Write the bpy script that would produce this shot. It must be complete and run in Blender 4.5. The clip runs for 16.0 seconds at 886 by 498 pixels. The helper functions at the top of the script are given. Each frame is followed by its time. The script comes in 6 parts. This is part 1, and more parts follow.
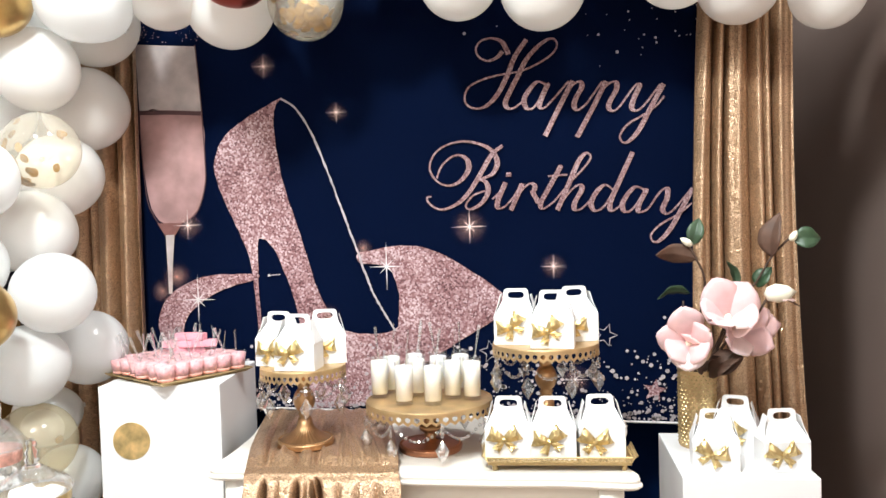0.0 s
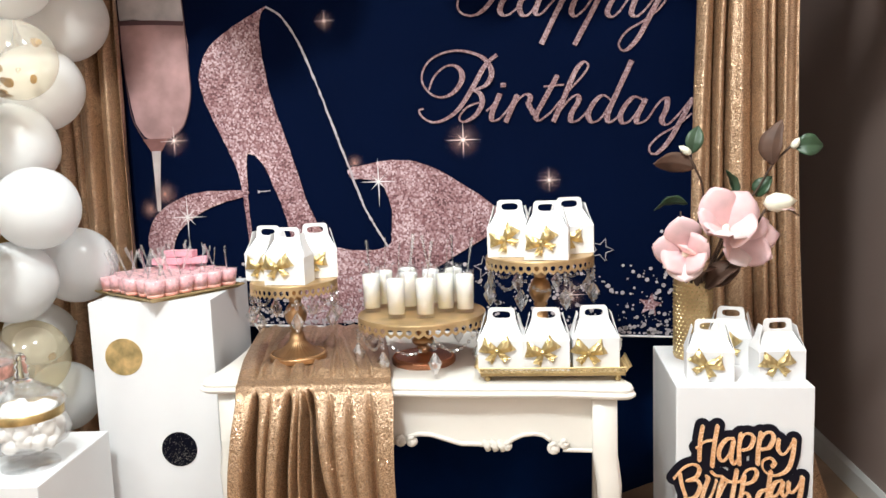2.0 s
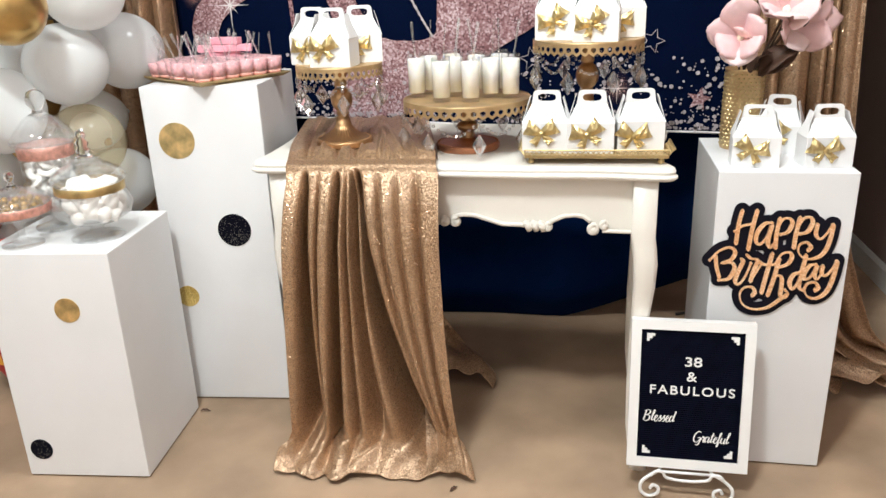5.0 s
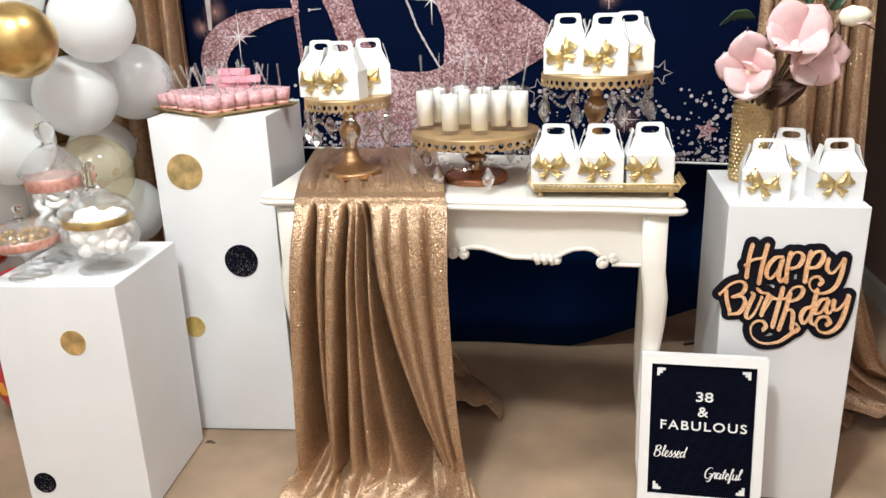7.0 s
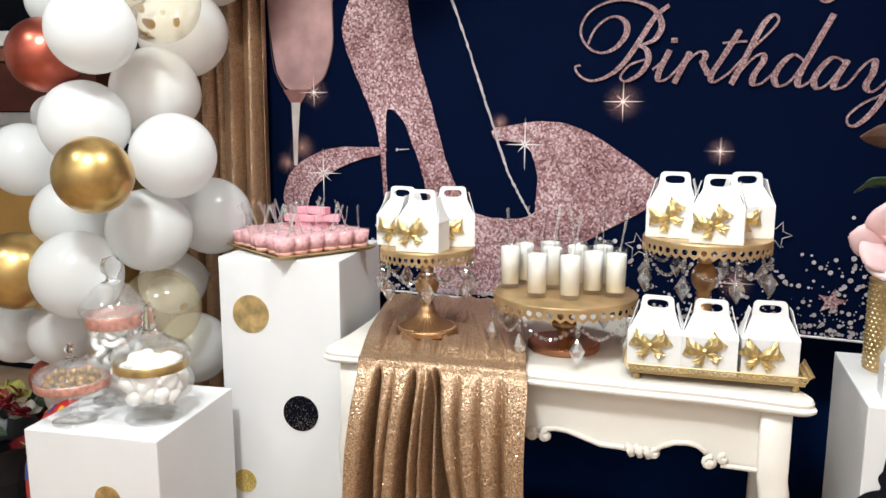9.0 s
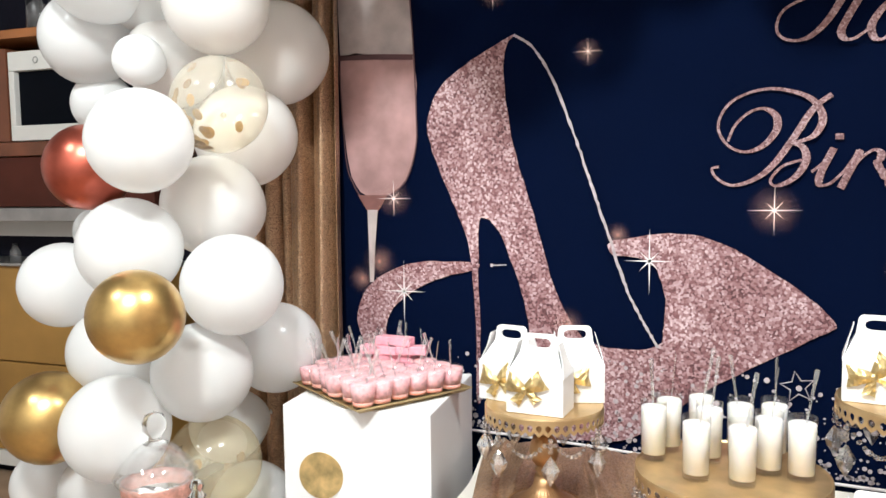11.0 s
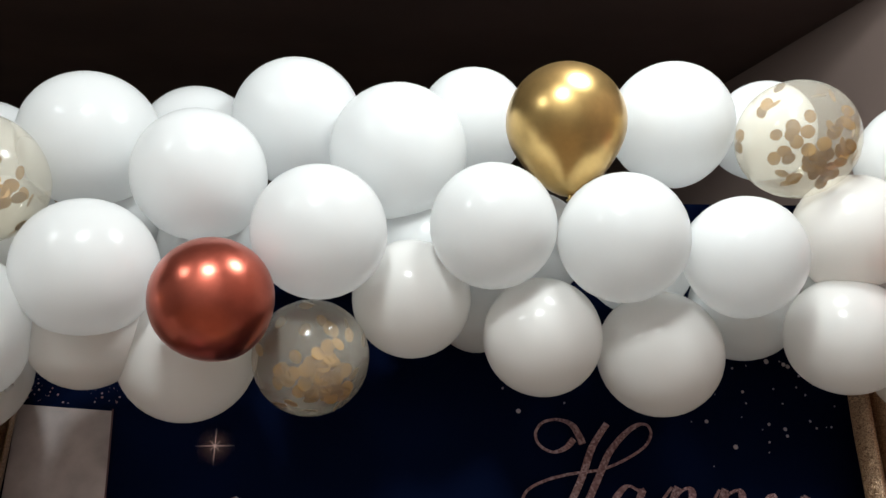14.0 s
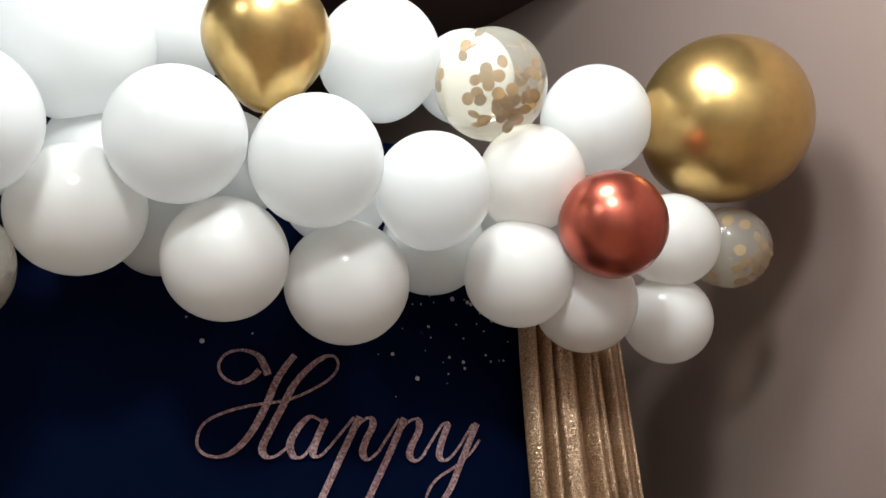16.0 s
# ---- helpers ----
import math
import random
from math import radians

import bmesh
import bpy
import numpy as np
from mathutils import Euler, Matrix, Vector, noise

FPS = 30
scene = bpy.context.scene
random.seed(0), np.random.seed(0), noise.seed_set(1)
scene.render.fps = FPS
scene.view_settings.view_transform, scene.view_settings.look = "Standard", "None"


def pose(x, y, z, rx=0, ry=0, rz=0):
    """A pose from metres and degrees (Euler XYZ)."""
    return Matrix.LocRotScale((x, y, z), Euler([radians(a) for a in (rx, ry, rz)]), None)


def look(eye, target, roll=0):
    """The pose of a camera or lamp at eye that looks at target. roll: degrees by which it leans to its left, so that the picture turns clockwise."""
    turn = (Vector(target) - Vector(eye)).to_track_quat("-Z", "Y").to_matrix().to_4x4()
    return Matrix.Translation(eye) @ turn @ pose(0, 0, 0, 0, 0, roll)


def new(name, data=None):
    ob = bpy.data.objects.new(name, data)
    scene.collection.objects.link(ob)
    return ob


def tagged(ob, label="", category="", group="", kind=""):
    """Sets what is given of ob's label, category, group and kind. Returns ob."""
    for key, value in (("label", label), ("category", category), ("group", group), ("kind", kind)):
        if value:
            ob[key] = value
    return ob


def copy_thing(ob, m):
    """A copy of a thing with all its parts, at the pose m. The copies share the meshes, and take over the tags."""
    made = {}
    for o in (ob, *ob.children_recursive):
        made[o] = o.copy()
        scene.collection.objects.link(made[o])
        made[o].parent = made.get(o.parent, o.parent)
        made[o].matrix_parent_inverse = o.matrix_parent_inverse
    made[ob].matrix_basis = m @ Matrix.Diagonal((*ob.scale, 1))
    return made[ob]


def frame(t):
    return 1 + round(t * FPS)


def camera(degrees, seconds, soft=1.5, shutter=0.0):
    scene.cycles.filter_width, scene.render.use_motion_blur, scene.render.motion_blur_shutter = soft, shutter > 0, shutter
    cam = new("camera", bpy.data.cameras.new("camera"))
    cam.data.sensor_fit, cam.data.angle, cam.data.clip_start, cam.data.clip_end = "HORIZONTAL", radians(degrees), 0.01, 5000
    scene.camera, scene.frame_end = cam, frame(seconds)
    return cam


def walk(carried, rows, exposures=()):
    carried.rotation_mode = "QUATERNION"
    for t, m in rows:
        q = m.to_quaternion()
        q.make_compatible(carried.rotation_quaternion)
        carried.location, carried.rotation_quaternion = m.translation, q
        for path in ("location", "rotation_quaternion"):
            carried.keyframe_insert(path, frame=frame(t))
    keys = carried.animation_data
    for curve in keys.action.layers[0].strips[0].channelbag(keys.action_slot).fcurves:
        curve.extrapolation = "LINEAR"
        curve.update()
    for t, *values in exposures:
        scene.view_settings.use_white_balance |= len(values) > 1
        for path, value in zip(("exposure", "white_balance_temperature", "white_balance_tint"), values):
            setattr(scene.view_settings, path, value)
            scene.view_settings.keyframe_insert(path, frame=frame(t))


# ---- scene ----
cam = camera(59.3, 16.0)
PATH = [
    (0, (0.855, -2.308, 1.31), (0.656, -0.319, 1.24), -1.7),
    (0.5, (0.853, -2.307, 1.311), (0.666, -0.317, 1.239), -1.6),
    (1, (0.853, -2.296, 1.3), (0.668, -0.307, 1.222), -1.6),
    (1.5, (0.856, -2.28, 1.288), (0.664, -0.292, 1.177), -1.8),
    (2, (0.867, -2.267, 1.266), (0.665, -0.293, 1.014), -2.1),
    (2.5, (0.872, -2.266, 1.249), (0.657, -0.305, 0.919), -2.2),
    (3, (0.876, -2.281, 1.221), (0.647, -0.351, 0.749), -2.1),
    (3.5, (0.873, -2.292, 1.2), (0.616, -0.402, 0.601), -2.3),
    (4, (0.873, -2.304, 1.184), (0.587, -0.426, 0.557), -2.4),
    (4.5, (0.867, -2.314, 1.175), (0.556, -0.457, 0.499), -2.1),
    (6.8, (0.848, -2.3, 1.181), (0.572, -0.44, 0.5), -1.9),
    (7, (0.846, -2.299, 1.196), (0.532, -0.425, 0.572), -2.0),
    (7.5, (0.85, -2.294, 1.223), (0.514, -0.388, 0.717), -1.9),
    (8, (0.859, -2.296, 1.238), (0.518, -0.357, 0.887), -2.1),
    (8.5, (0.846, -2.234, 1.253), (0.434, -0.306, 0.917), -1.2),
    (8.7, (0.856, -2.176, 1.234), (0.423, -0.25, 0.912), -0.5),
    (9, (0.823, -2.089, 1.252), (0.279, -0.194, 0.919), 0.1),
    (9.2, (0.805, -2.029, 1.279), (0.155, -0.17, 0.928), -0.0),
    (10.2, (0.705, -1.87, 1.325), (-0.165, -0.07, 1.083), -0.2),
    (11.3, (0.596, -1.714, 1.373), (-0.037, 0.181, 1.288), -0.5),
    (11.5, (0.604, -1.663, 1.386), (-0.039, 0.231, 1.406), -0.3),
    (12, (0.573, -1.582, 1.419), (-0.024, 0.311, 1.666), 0.9),
    (12.5, (0.517, -1.578, 1.465), (0.023, 0.319, 1.863), 1.4),
    (13, (0.474, -1.583, 1.487), (0.141, 0.29, 2.102), 1.7),
    (13.5, (0.497, -1.582, 1.494), (0.248, 0.245, 2.269), 1.4),
    (14, (0.493, -1.597, 1.525), (0.566, 0.233, 2.328), -0.8),
    (14.5, (0.521, -1.586, 1.49), (0.863, 0.213, 2.295), -1.6),
    (15, (0.596, -1.589, 1.482), (0.997, 0.205, 2.27), -2.5),
    (15.5, (0.63, -1.582, 1.521), (1.169, 0.214, 2.218), -3.2),
    (16, (0.574, -1.55, 1.488), (1.311, 0.186, 2.155), -4.6),
]
EXPOSURES = [(0.0, -0.10), (2.0, -0.34), (3.0, -0.42), (4.5, -0.44), (7.0, -0.42), (9.0, -0.50), (11.5, 0.0), (12.0, 0.18), (12.5, -0.28), (13.0, -0.92), (13.5, -1.46), (15.0, -1.58), (16.0, -1.24)]
walk(cam, [(t, look(eye, target, roll)) for t, eye, target, roll in PATH], EXPOSURES)

# ---- light: three ceiling lamps of the room, and a faint warm world fill added ----
world = bpy.data.worlds.new("ambient_fill")
scene.world = world
world.use_nodes = True
world.node_tree.nodes["Background"].inputs[0].default_value = (0.30, 0.24, 0.20, 1)
world.node_tree.nodes["Background"].inputs[1].default_value = 0.02


def ceiling_light(name, place, watts, radius, colour):
    lamp = bpy.data.lights.new(name, "POINT")
    lamp.energy, lamp.shadow_soft_size, lamp.color = watts, radius, colour
    new(name, lamp).location = place


ceiling_light("ceiling_light", (0.95, -0.98, 2.85), 122, 0.17, (0.925, 1.0, 1.0))
ceiling_light("ceiling_light", (0.30, -2.25, 3.0), 345, 0.17, (0.925, 1.0, 1.0))
ceiling_light("ceiling_light", (-0.95, -1.90, 2.85), 75, 0.15, (0.925, 1.0, 1.0))

# ---- materials ----


def material(name, colour, rough=0.5, metal=0.0, vary=0.12, scale=6.0, bump=0.0, bump_scale=200.0, coat=0.0, spec=0.5):
    """A painted, woven or plain surface with soft stains at one scale and a fine grain at another."""
    m = bpy.data.materials.new(name)
    m.use_nodes = True
    nt, p = m.node_tree, m.node_tree.nodes["Principled BSDF"]
    p.inputs["Roughness"].default_value, p.inputs["Metallic"].default_value = rough, metal
    p.inputs["Coat Weight"].default_value, p.inputs["Specular IOR Level"].default_value = coat, spec
    tc = nt.nodes.new("ShaderNodeTexCoord")
    big, fine = nt.nodes.new("ShaderNodeTexNoise"), nt.nodes.new("ShaderNodeTexNoise")
    big.inputs["Scale"].default_value, fine.inputs["Scale"].default_value = scale, bump_scale
    big.inputs["Detail"].default_value = 6
    nt.links.new(tc.outputs["Object"], big.inputs["Vector"])
    nt.links.new(tc.outputs["Object"], fine.inputs["Vector"])
    ramp = nt.nodes.new("ShaderNodeValToRGB")
    ramp.color_ramp.elements[0].position, ramp.color_ramp.elements[1].position = 0.3, 0.7
    ramp.color_ramp.elements[0].color = (*[c * (1 - vary) for c in colour], 1)
    ramp.color_ramp.elements[1].color = (*[min(1, c * (1 + vary * 0.5)) for c in colour], 1)
    nt.links.new(big.outputs["Fac"], ramp.inputs["Fac"])
    nt.links.new(ramp.outputs["Color"], p.inputs["Base Color"])
    if bump:
        b = nt.nodes.new("ShaderNodeBump")
        b.inputs["Strength"].default_value, b.inputs["Distance"].default_value = bump, 0.002
        nt.links.new(fine.outputs["Fac"], b.inputs["Height"])
        nt.links.new(b.outputs["Normal"], p.inputs["Normal"])
    return m


def sequins(name, dark, light, cell=420.0, metal=0.75, rough=0.34, tilt=0.55, sheen=0.4):
    """Cloth covered in tiny round foil discs, each tipped a little its own way."""
    m = bpy.data.materials.new(name)
    m.use_nodes = True
    nt, p = m.node_tree, m.node_tree.nodes["Principled BSDF"]
    tc, vor = nt.nodes.new("ShaderNodeTexCoord"), nt.nodes.new("ShaderNodeTexVoronoi")
    vor.inputs["Scale"].default_value = cell
    nt.links.new(tc.outputs["Object"], vor.inputs["Vector"])
    sep = nt.nodes.new("ShaderNodeSeparateColor")
    nt.links.new(vor.outputs["Color"], sep.inputs["Color"])
    ramp = nt.nodes.new("ShaderNodeValToRGB")
    ramp.color_ramp.elements[0].color, ramp.color_ramp.elements[1].color = (*dark, 1), (*light, 1)
    nt.links.new(sep.outputs["Red"], ramp.inputs["Fac"])
    cloth = nt.nodes.new("ShaderNodeTexNoise")
    cloth.inputs["Scale"].default_value = 9
    nt.links.new(tc.outputs["Object"], cloth.inputs["Vector"])
    mul = nt.nodes.new("ShaderNodeMixRGB")
    mul.blend_type, mul.inputs["Fac"].default_value = "MULTIPLY", 0.35
    nt.links.new(ramp.outputs["Color"], mul.inputs["Color1"])
    nt.links.new(cloth.outputs["Fac"], mul.inputs["Color2"])
    nt.links.new(mul.outputs["Color"], p.inputs["Base Color"])
    p.inputs["Metallic"].default_value = metal
    p.inputs["Coat Weight"].default_value, p.inputs["Coat Roughness"].default_value = sheen, 0.38
    p.inputs["Coat IOR"].default_value = 1.8
    pick, gl, lean = (nt.nodes.new("ShaderNodeMath") for _ in range(3))
    pick.operation, pick.inputs[1].default_value = "GREATER_THAN", 0.92
    nt.links.new(sep.outputs["Blue"], pick.inputs[0])
    gl.operation, gl.inputs[1].default_value, gl.inputs[2].default_value = "MULTIPLY_ADD", 0.18 - rough, rough
    lean.operation, lean.inputs[1].default_value, lean.inputs[2].default_value = "MULTIPLY_ADD", tilt * 1.4, tilt
    nt.links.new(pick.outputs[0], gl.inputs[0])
    nt.links.new(pick.outputs[0], lean.inputs[0])
    nt.links.new(gl.outputs[0], p.inputs["Roughness"])
    geo, sub = nt.nodes.new("ShaderNodeNewGeometry"), nt.nodes.new("ShaderNodeVectorMath")
    sub.operation = "SUBTRACT"
    sub.inputs[1].default_value = (0.5, 0.5, 0.5)
    nt.links.new(vor.outputs["Color"], sub.inputs[0])
    scl, add, nrm = (nt.nodes.new("ShaderNodeVectorMath") for _ in range(3))
    scl.operation, add.operation, nrm.operation = "SCALE", "ADD", "NORMALIZE"
    nt.links.new(lean.outputs[0], scl.inputs["Scale"])
    nt.links.new(sub.outputs[0], scl.inputs[0])
    nt.links.new(scl.outputs[0], add.inputs[0])
    nt.links.new(geo.outputs["Normal"], add.inputs[1])
    nt.links.new(add.outputs[0], nrm.inputs[0])
    nt.links.new(nrm.outputs[0], p.inputs["Normal"])
    nt.links.new(nrm.outputs[0], p.inputs["Coat Normal"])
    return m


def glitter(name, stops, cell=170.0, rough=0.6, cloudy=1.1):
    """A print of coarse glitter: cells of a few millimetres in several tints."""
    m = bpy.data.materials.new(name)
    m.use_nodes = True
    nt, p = m.node_tree, m.node_tree.nodes["Principled BSDF"]
    tc = nt.nodes.new("ShaderNodeTexCoord")
    vor, cloud = nt.nodes.new("ShaderNodeTexVoronoi"), nt.nodes.new("ShaderNodeTexNoise")
    vor.inputs["Scale"].default_value, cloud.inputs["Scale"].default_value = cell, 7
    cloud.inputs["Detail"].default_value = 5
    nt.links.new(tc.outputs["Object"], vor.inputs["Vector"])
    nt.links.new(tc.outputs["Object"], cloud.inputs["Vector"])
    sep, mix = nt.nodes.new("ShaderNodeSeparateColor"), nt.nodes.new("ShaderNodeMath")
    nt.links.new(vor.outputs["Color"], sep.inputs["Color"])
    mix.operation = "MULTIPLY_ADD"
    mix.inputs[1].default_value = 0.82 if cloudy > 1 else 1.0
    off = nt.nodes.new("ShaderNodeMath")
    off.operation, off.inputs[1].default_value, off.inputs[2].default_value = "MULTIPLY_ADD", cloudy, -0.46 * cloudy / 1.1
    nt.links.new(cloud.outputs["Fac"], off.inputs[0])
    nt.links.new(sep.outputs["Green"], mix.inputs[0])
    nt.links.new(off.outputs[0], mix.inputs[2])
    ramp = nt.nodes.new("ShaderNodeValToRGB")
    el = ramp.color_ramp.elements
    el[0].color, el[1].color = (*stops[0], 1), (*stops[-1], 1)
    for k, c in enumerate(stops[1:-1]):
        e = el.new((k + 1) / (len(stops) - 1))
        e.color = (*c, 1)
    nt.links.new(mix.outputs[0], ramp.inputs["Fac"])
    nt.links.new(ramp.outputs["Color"], p.inputs["Base Color"])
    p.inputs["Roughness"].default_value = rough
    return m


def latex(name, colour, see=0.3, rough=0.26, clear=0.0):
    """A stretched balloon skin that lets some light through."""
    m = bpy.data.materials.new(name)
    m.use_nodes = True
    nt, p = m.node_tree, m.node_tree.nodes["Principled BSDF"]
    p.inputs["Base Color"].default_value, p.inputs["Roughness"].default_value = (*colour, 1), rough
    tc, no = nt.nodes.new("ShaderNodeTexCoord"), nt.nodes.new("ShaderNodeTexNoise")
    no.inputs["Scale"].default_value = 14
    nt.links.new(tc.outputs["Object"], no.inputs["Vector"])
    rr = nt.nodes.new("ShaderNodeMapRange")
    rr.inputs["To Min"].default_value, rr.inputs["To Max"].default_value = rough - 0.06, rough + 0.1
    nt.links.new(no.outputs["Fac"], rr.inputs["Value"])
    nt.links.new(rr.outputs[0], p.inputs["Roughness"])
    tr, mx = nt.nodes.new("ShaderNodeBsdfTranslucent"), nt.nodes.new("ShaderNodeMixShader")
    tr.inputs["Color"].default_value = (*colour, 1)
    mx.inputs["Fac"].default_value = see
    nt.links.new(p.outputs[0], mx.inputs[1])
    nt.links.new(tr.outputs[0], mx.inputs[2])
    thin, open_skin = nt.nodes.new("ShaderNodeMixShader"), nt.nodes.new("ShaderNodeBsdfTransparent")
    thin.inputs["Fac"].default_value = clear
    nt.links.new(mx.outputs[0], thin.inputs[1])
    nt.links.new(open_skin.outputs[0], thin.inputs[2])
    nt.links.new(thin.outputs[0], nt.nodes["Material Output"].inputs["Surface"])
    return m


def clear_film(name, veil=0.12, tint=(1, 1, 1), gloss=0.05, ior=1.45, rim=0.55, power=3.2, veil_tint=(0.9, 0.9, 0.88)):
    """Thin clear plastic, balloon film or blown glass: see-through, with a gloss and a faint veil."""
    m = bpy.data.materials.new(name)
    m.use_nodes = True
    nt = m.node_tree
    nt.nodes.remove(nt.nodes["Principled BSDF"])
    see, sheen, haze = (nt.nodes.new(k) for k in ("ShaderNodeBsdfTransparent", "ShaderNodeBsdfGlossy", "ShaderNodeBsdfDiffuse"))
    see.inputs["Color"].default_value = (*tint, 1)
    sheen.inputs["Roughness"].default_value = gloss
    haze.inputs["Color"].default_value = (*veil_tint, 1)
    fr, one, two = nt.nodes.new("ShaderNodeLayerWeight"), nt.nodes.new("ShaderNodeMixShader"), nt.nodes.new("ShaderNodeMixShader")
    fr.inputs["Blend"].default_value = 0.5
    curve = nt.nodes.new("ShaderNodeMath")
    curve.operation, curve.inputs[1].default_value = "POWER", power
    damp = nt.nodes.new("ShaderNodeMath")
    damp.operation, damp.inputs[1].default_value, damp.inputs[2].default_value = "MULTIPLY_ADD", rim, ((ior - 1) / (ior + 1)) ** 2
    nt.links.new(fr.outputs["Facing"], curve.inputs[0])
    nt.links.new(curve.outputs[0], damp.inputs[0])
    one.inputs["Fac"].default_value = veil
    nt.links.new(see.outputs[0], one.inputs[1])
    nt.links.new(haze.outputs[0], one.inputs[2])
    nt.links.new(damp.outputs[0], two.inputs["Fac"])
    nt.links.new(one.outputs[0], two.inputs[1])
    nt.links.new(sheen.outputs[0], two.inputs[2])
    nt.links.new(two.outputs[0], nt.nodes["Material Output"].inputs["Surface"])
    return m


def halo(name, colour, strength=0.8):
    """The printed soft glow round a star: ink that thins out from the middle."""
    m = bpy.data.materials.new(name)
    m.use_nodes = True
    nt, p = m.node_tree, m.node_tree.nodes["Principled BSDF"]
    p.inputs["Base Color"].default_value, p.inputs["Roughness"].default_value = (*colour, 1), 0.8
    tc, grad, mp = nt.nodes.new("ShaderNodeTexCoord"), nt.nodes.new("ShaderNodeTexGradient"), nt.nodes.new("ShaderNodeMapping")
    grad.gradient_type = "SPHERICAL"
    nt.links.new(tc.outputs["Object"], grad.inputs["Vector"])
    pw, ml = nt.nodes.new("ShaderNodeMath"), nt.nodes.new("ShaderNodeMath")
    pw.operation, pw.inputs[1].default_value = "POWER", 2.5
    ml.operation, ml.inputs[1].default_value = "MULTIPLY", strength
    nt.links.new(grad.outputs["Fac"], pw.inputs[0])
    nt.links.new(pw.outputs[0], ml.inputs[0])
    nt.links.new(ml.outputs[0], p.inputs["Alpha"])
    return m


WHITE_PAINT = material("white_paint", (0.765, 0.77, 0.78), 0.42, vary=0.05, scale=4, bump=0.05, bump_scale=120)
CREAM_PAINT = material("cream_furniture_paint", (0.80, 0.765, 0.70), 0.34, vary=0.05, scale=5, bump=0.06, bump_scale=90)
CARD = material("white_card", (0.78, 0.78, 0.78), 0.5, vary=0.03, scale=20, bump=0.04, bump_scale=500)
WALL_PAINT = material("taupe_wall_paint", (0.30, 0.218, 0.190), 0.8, vary=0.06, scale=1.5, bump=0.15, bump_scale=160)
TRIM_PAINT = material("white_trim_paint", (0.72, 0.71, 0.68), 0.4, vary=0.06, scale=6)
CEILING_BROWN = material("dark_brown_ceiling", (0.125, 0.085, 0.078), 0.85, vary=0.2, scale=2, bump=0.2, bump_scale=90)
# assumed brown for the unseen back wall, dark so that little light bounces
FAR_PAINT = material("brown_unseen_wall_paint", (0.15, 0.115, 0.095), 0.8, vary=0.1, scale=1.5)
# assumed paint of the unseen walls, its paleness set for the fill they bounce
BOUNCE_PAINT = material("off_white_bounce_paint", (0.63, 0.60, 0.585), 0.8, vary=0.05, scale=1.5, bump=0.1, bump_scale=160)
FLOOR_TAN = material("tan_concrete", (0.415, 0.290, 0.192), 0.6, vary=0.36, scale=3.2, bump=0.12, bump_scale=60)
NAVY_CLOTH = material("navy_print_cloth", (0.0006, 0.0037, 0.0195), 0.85, vary=0.08, scale=5, bump=0.1, bump_scale=900, spec=0.04)
BLACK_CLOTH = material("black_cloth", (0.0014, 0.0140, 0.066), 0.9, vary=0.3, scale=4, bump=0.1, bump_scale=700, spec=0.05)
GOLD_SEQUIN = sequins("gold_sequin_cloth", (0.25, 0.122, 0.054), (0.70, 0.460, 0.272), 560, 0.56, 0.36, 0.60, 0.5)
RUNNER_SEQUIN = sequins("champagne_sequin_cloth", (0.28, 0.148, 0.070), (0.73, 0.488, 0.295), 560, 0.57, 0.40, 0.60, 0.45)
ANTIQUE_GOLD = material("brushed_antique_gold", (0.64, 0.455, 0.24), 0.40, 0.8, vary=0.25, scale=18, bump=0.12, bump_scale=260)
BRONZE_GOLD = material("antique_bronze_gold", (0.50, 0.30, 0.15), 0.34, 0.85, vary=0.3, scale=18, bump=0.12, bump_scale=260)
COPPER_GOLD = material("coppery_gold_base", (0.50, 0.22, 0.12), 0.32, 0.85, vary=0.25, scale=18, bump=0.1, bump_scale=260)
TRAY_GOLD = material("pale_gold_tray", (0.52, 0.385, 0.19), 0.45, 0.8, vary=0.2, scale=20, bump=0.1, bump_scale=300)
FOIL_GOLD = material("gold_foil_ribbon", (0.60, 0.465, 0.225), 0.38, 0.8, vary=0.3, scale=60, bump=0.3, bump_scale=110)
CHROME_GOLD = material("chrome_gold_balloon_skin", (0.58, 0.39, 0.15), 0.30, 0.90, vary=0.08, scale=6)
CHROME_ROSE = material("chrome_rose_balloon_skin", (0.50, 0.12, 0.08), 0.28, 0.90, vary=0.08, scale=6)
WHITE_LATEX = latex("white_latex", (0.90, 0.912, 0.915), 0.46, 0.19, 0.0)
PEARL_LATEX = latex("pearl_latex", (0.95, 0.94, 0.92), 0.42, 0.17, 0.03)
CHAMPAGNE_LATEX = clear_film("champagne_balloon_film", 0.24, (1.0, 0.965, 0.86), 0.10, rim=0.35, veil_tint=(0.97, 0.90, 0.68))
CLEAR_LATEX = clear_film("clear_balloon_film", 0.19, (1.0, 0.98, 0.92), gloss=0.10, veil_tint=(0.97, 0.92, 0.80))
CONFETTI_GOLD = material("gold_foil_confetti", (0.36, 0.195, 0.03), 0.32, 0.3, vary=0.3, scale=40)
GLASS = clear_film("clear_glass", 0.015, (0.995, 0.995, 0.995), 0.03, 1.45, 0.30, 3.0)
def solid_glass(name, ior=1.46):
    m = bpy.data.materials.new(name)
    m.use_nodes = True
    p = m.node_tree.nodes["Principled BSDF"]
    p.inputs["Base Color"].default_value = (0.99, 0.995, 0.995, 1)
    p.inputs["Transmission Weight"].default_value, p.inputs["Roughness"].default_value, p.inputs["IOR"].default_value = 1.0, 0.02, ior
    return m


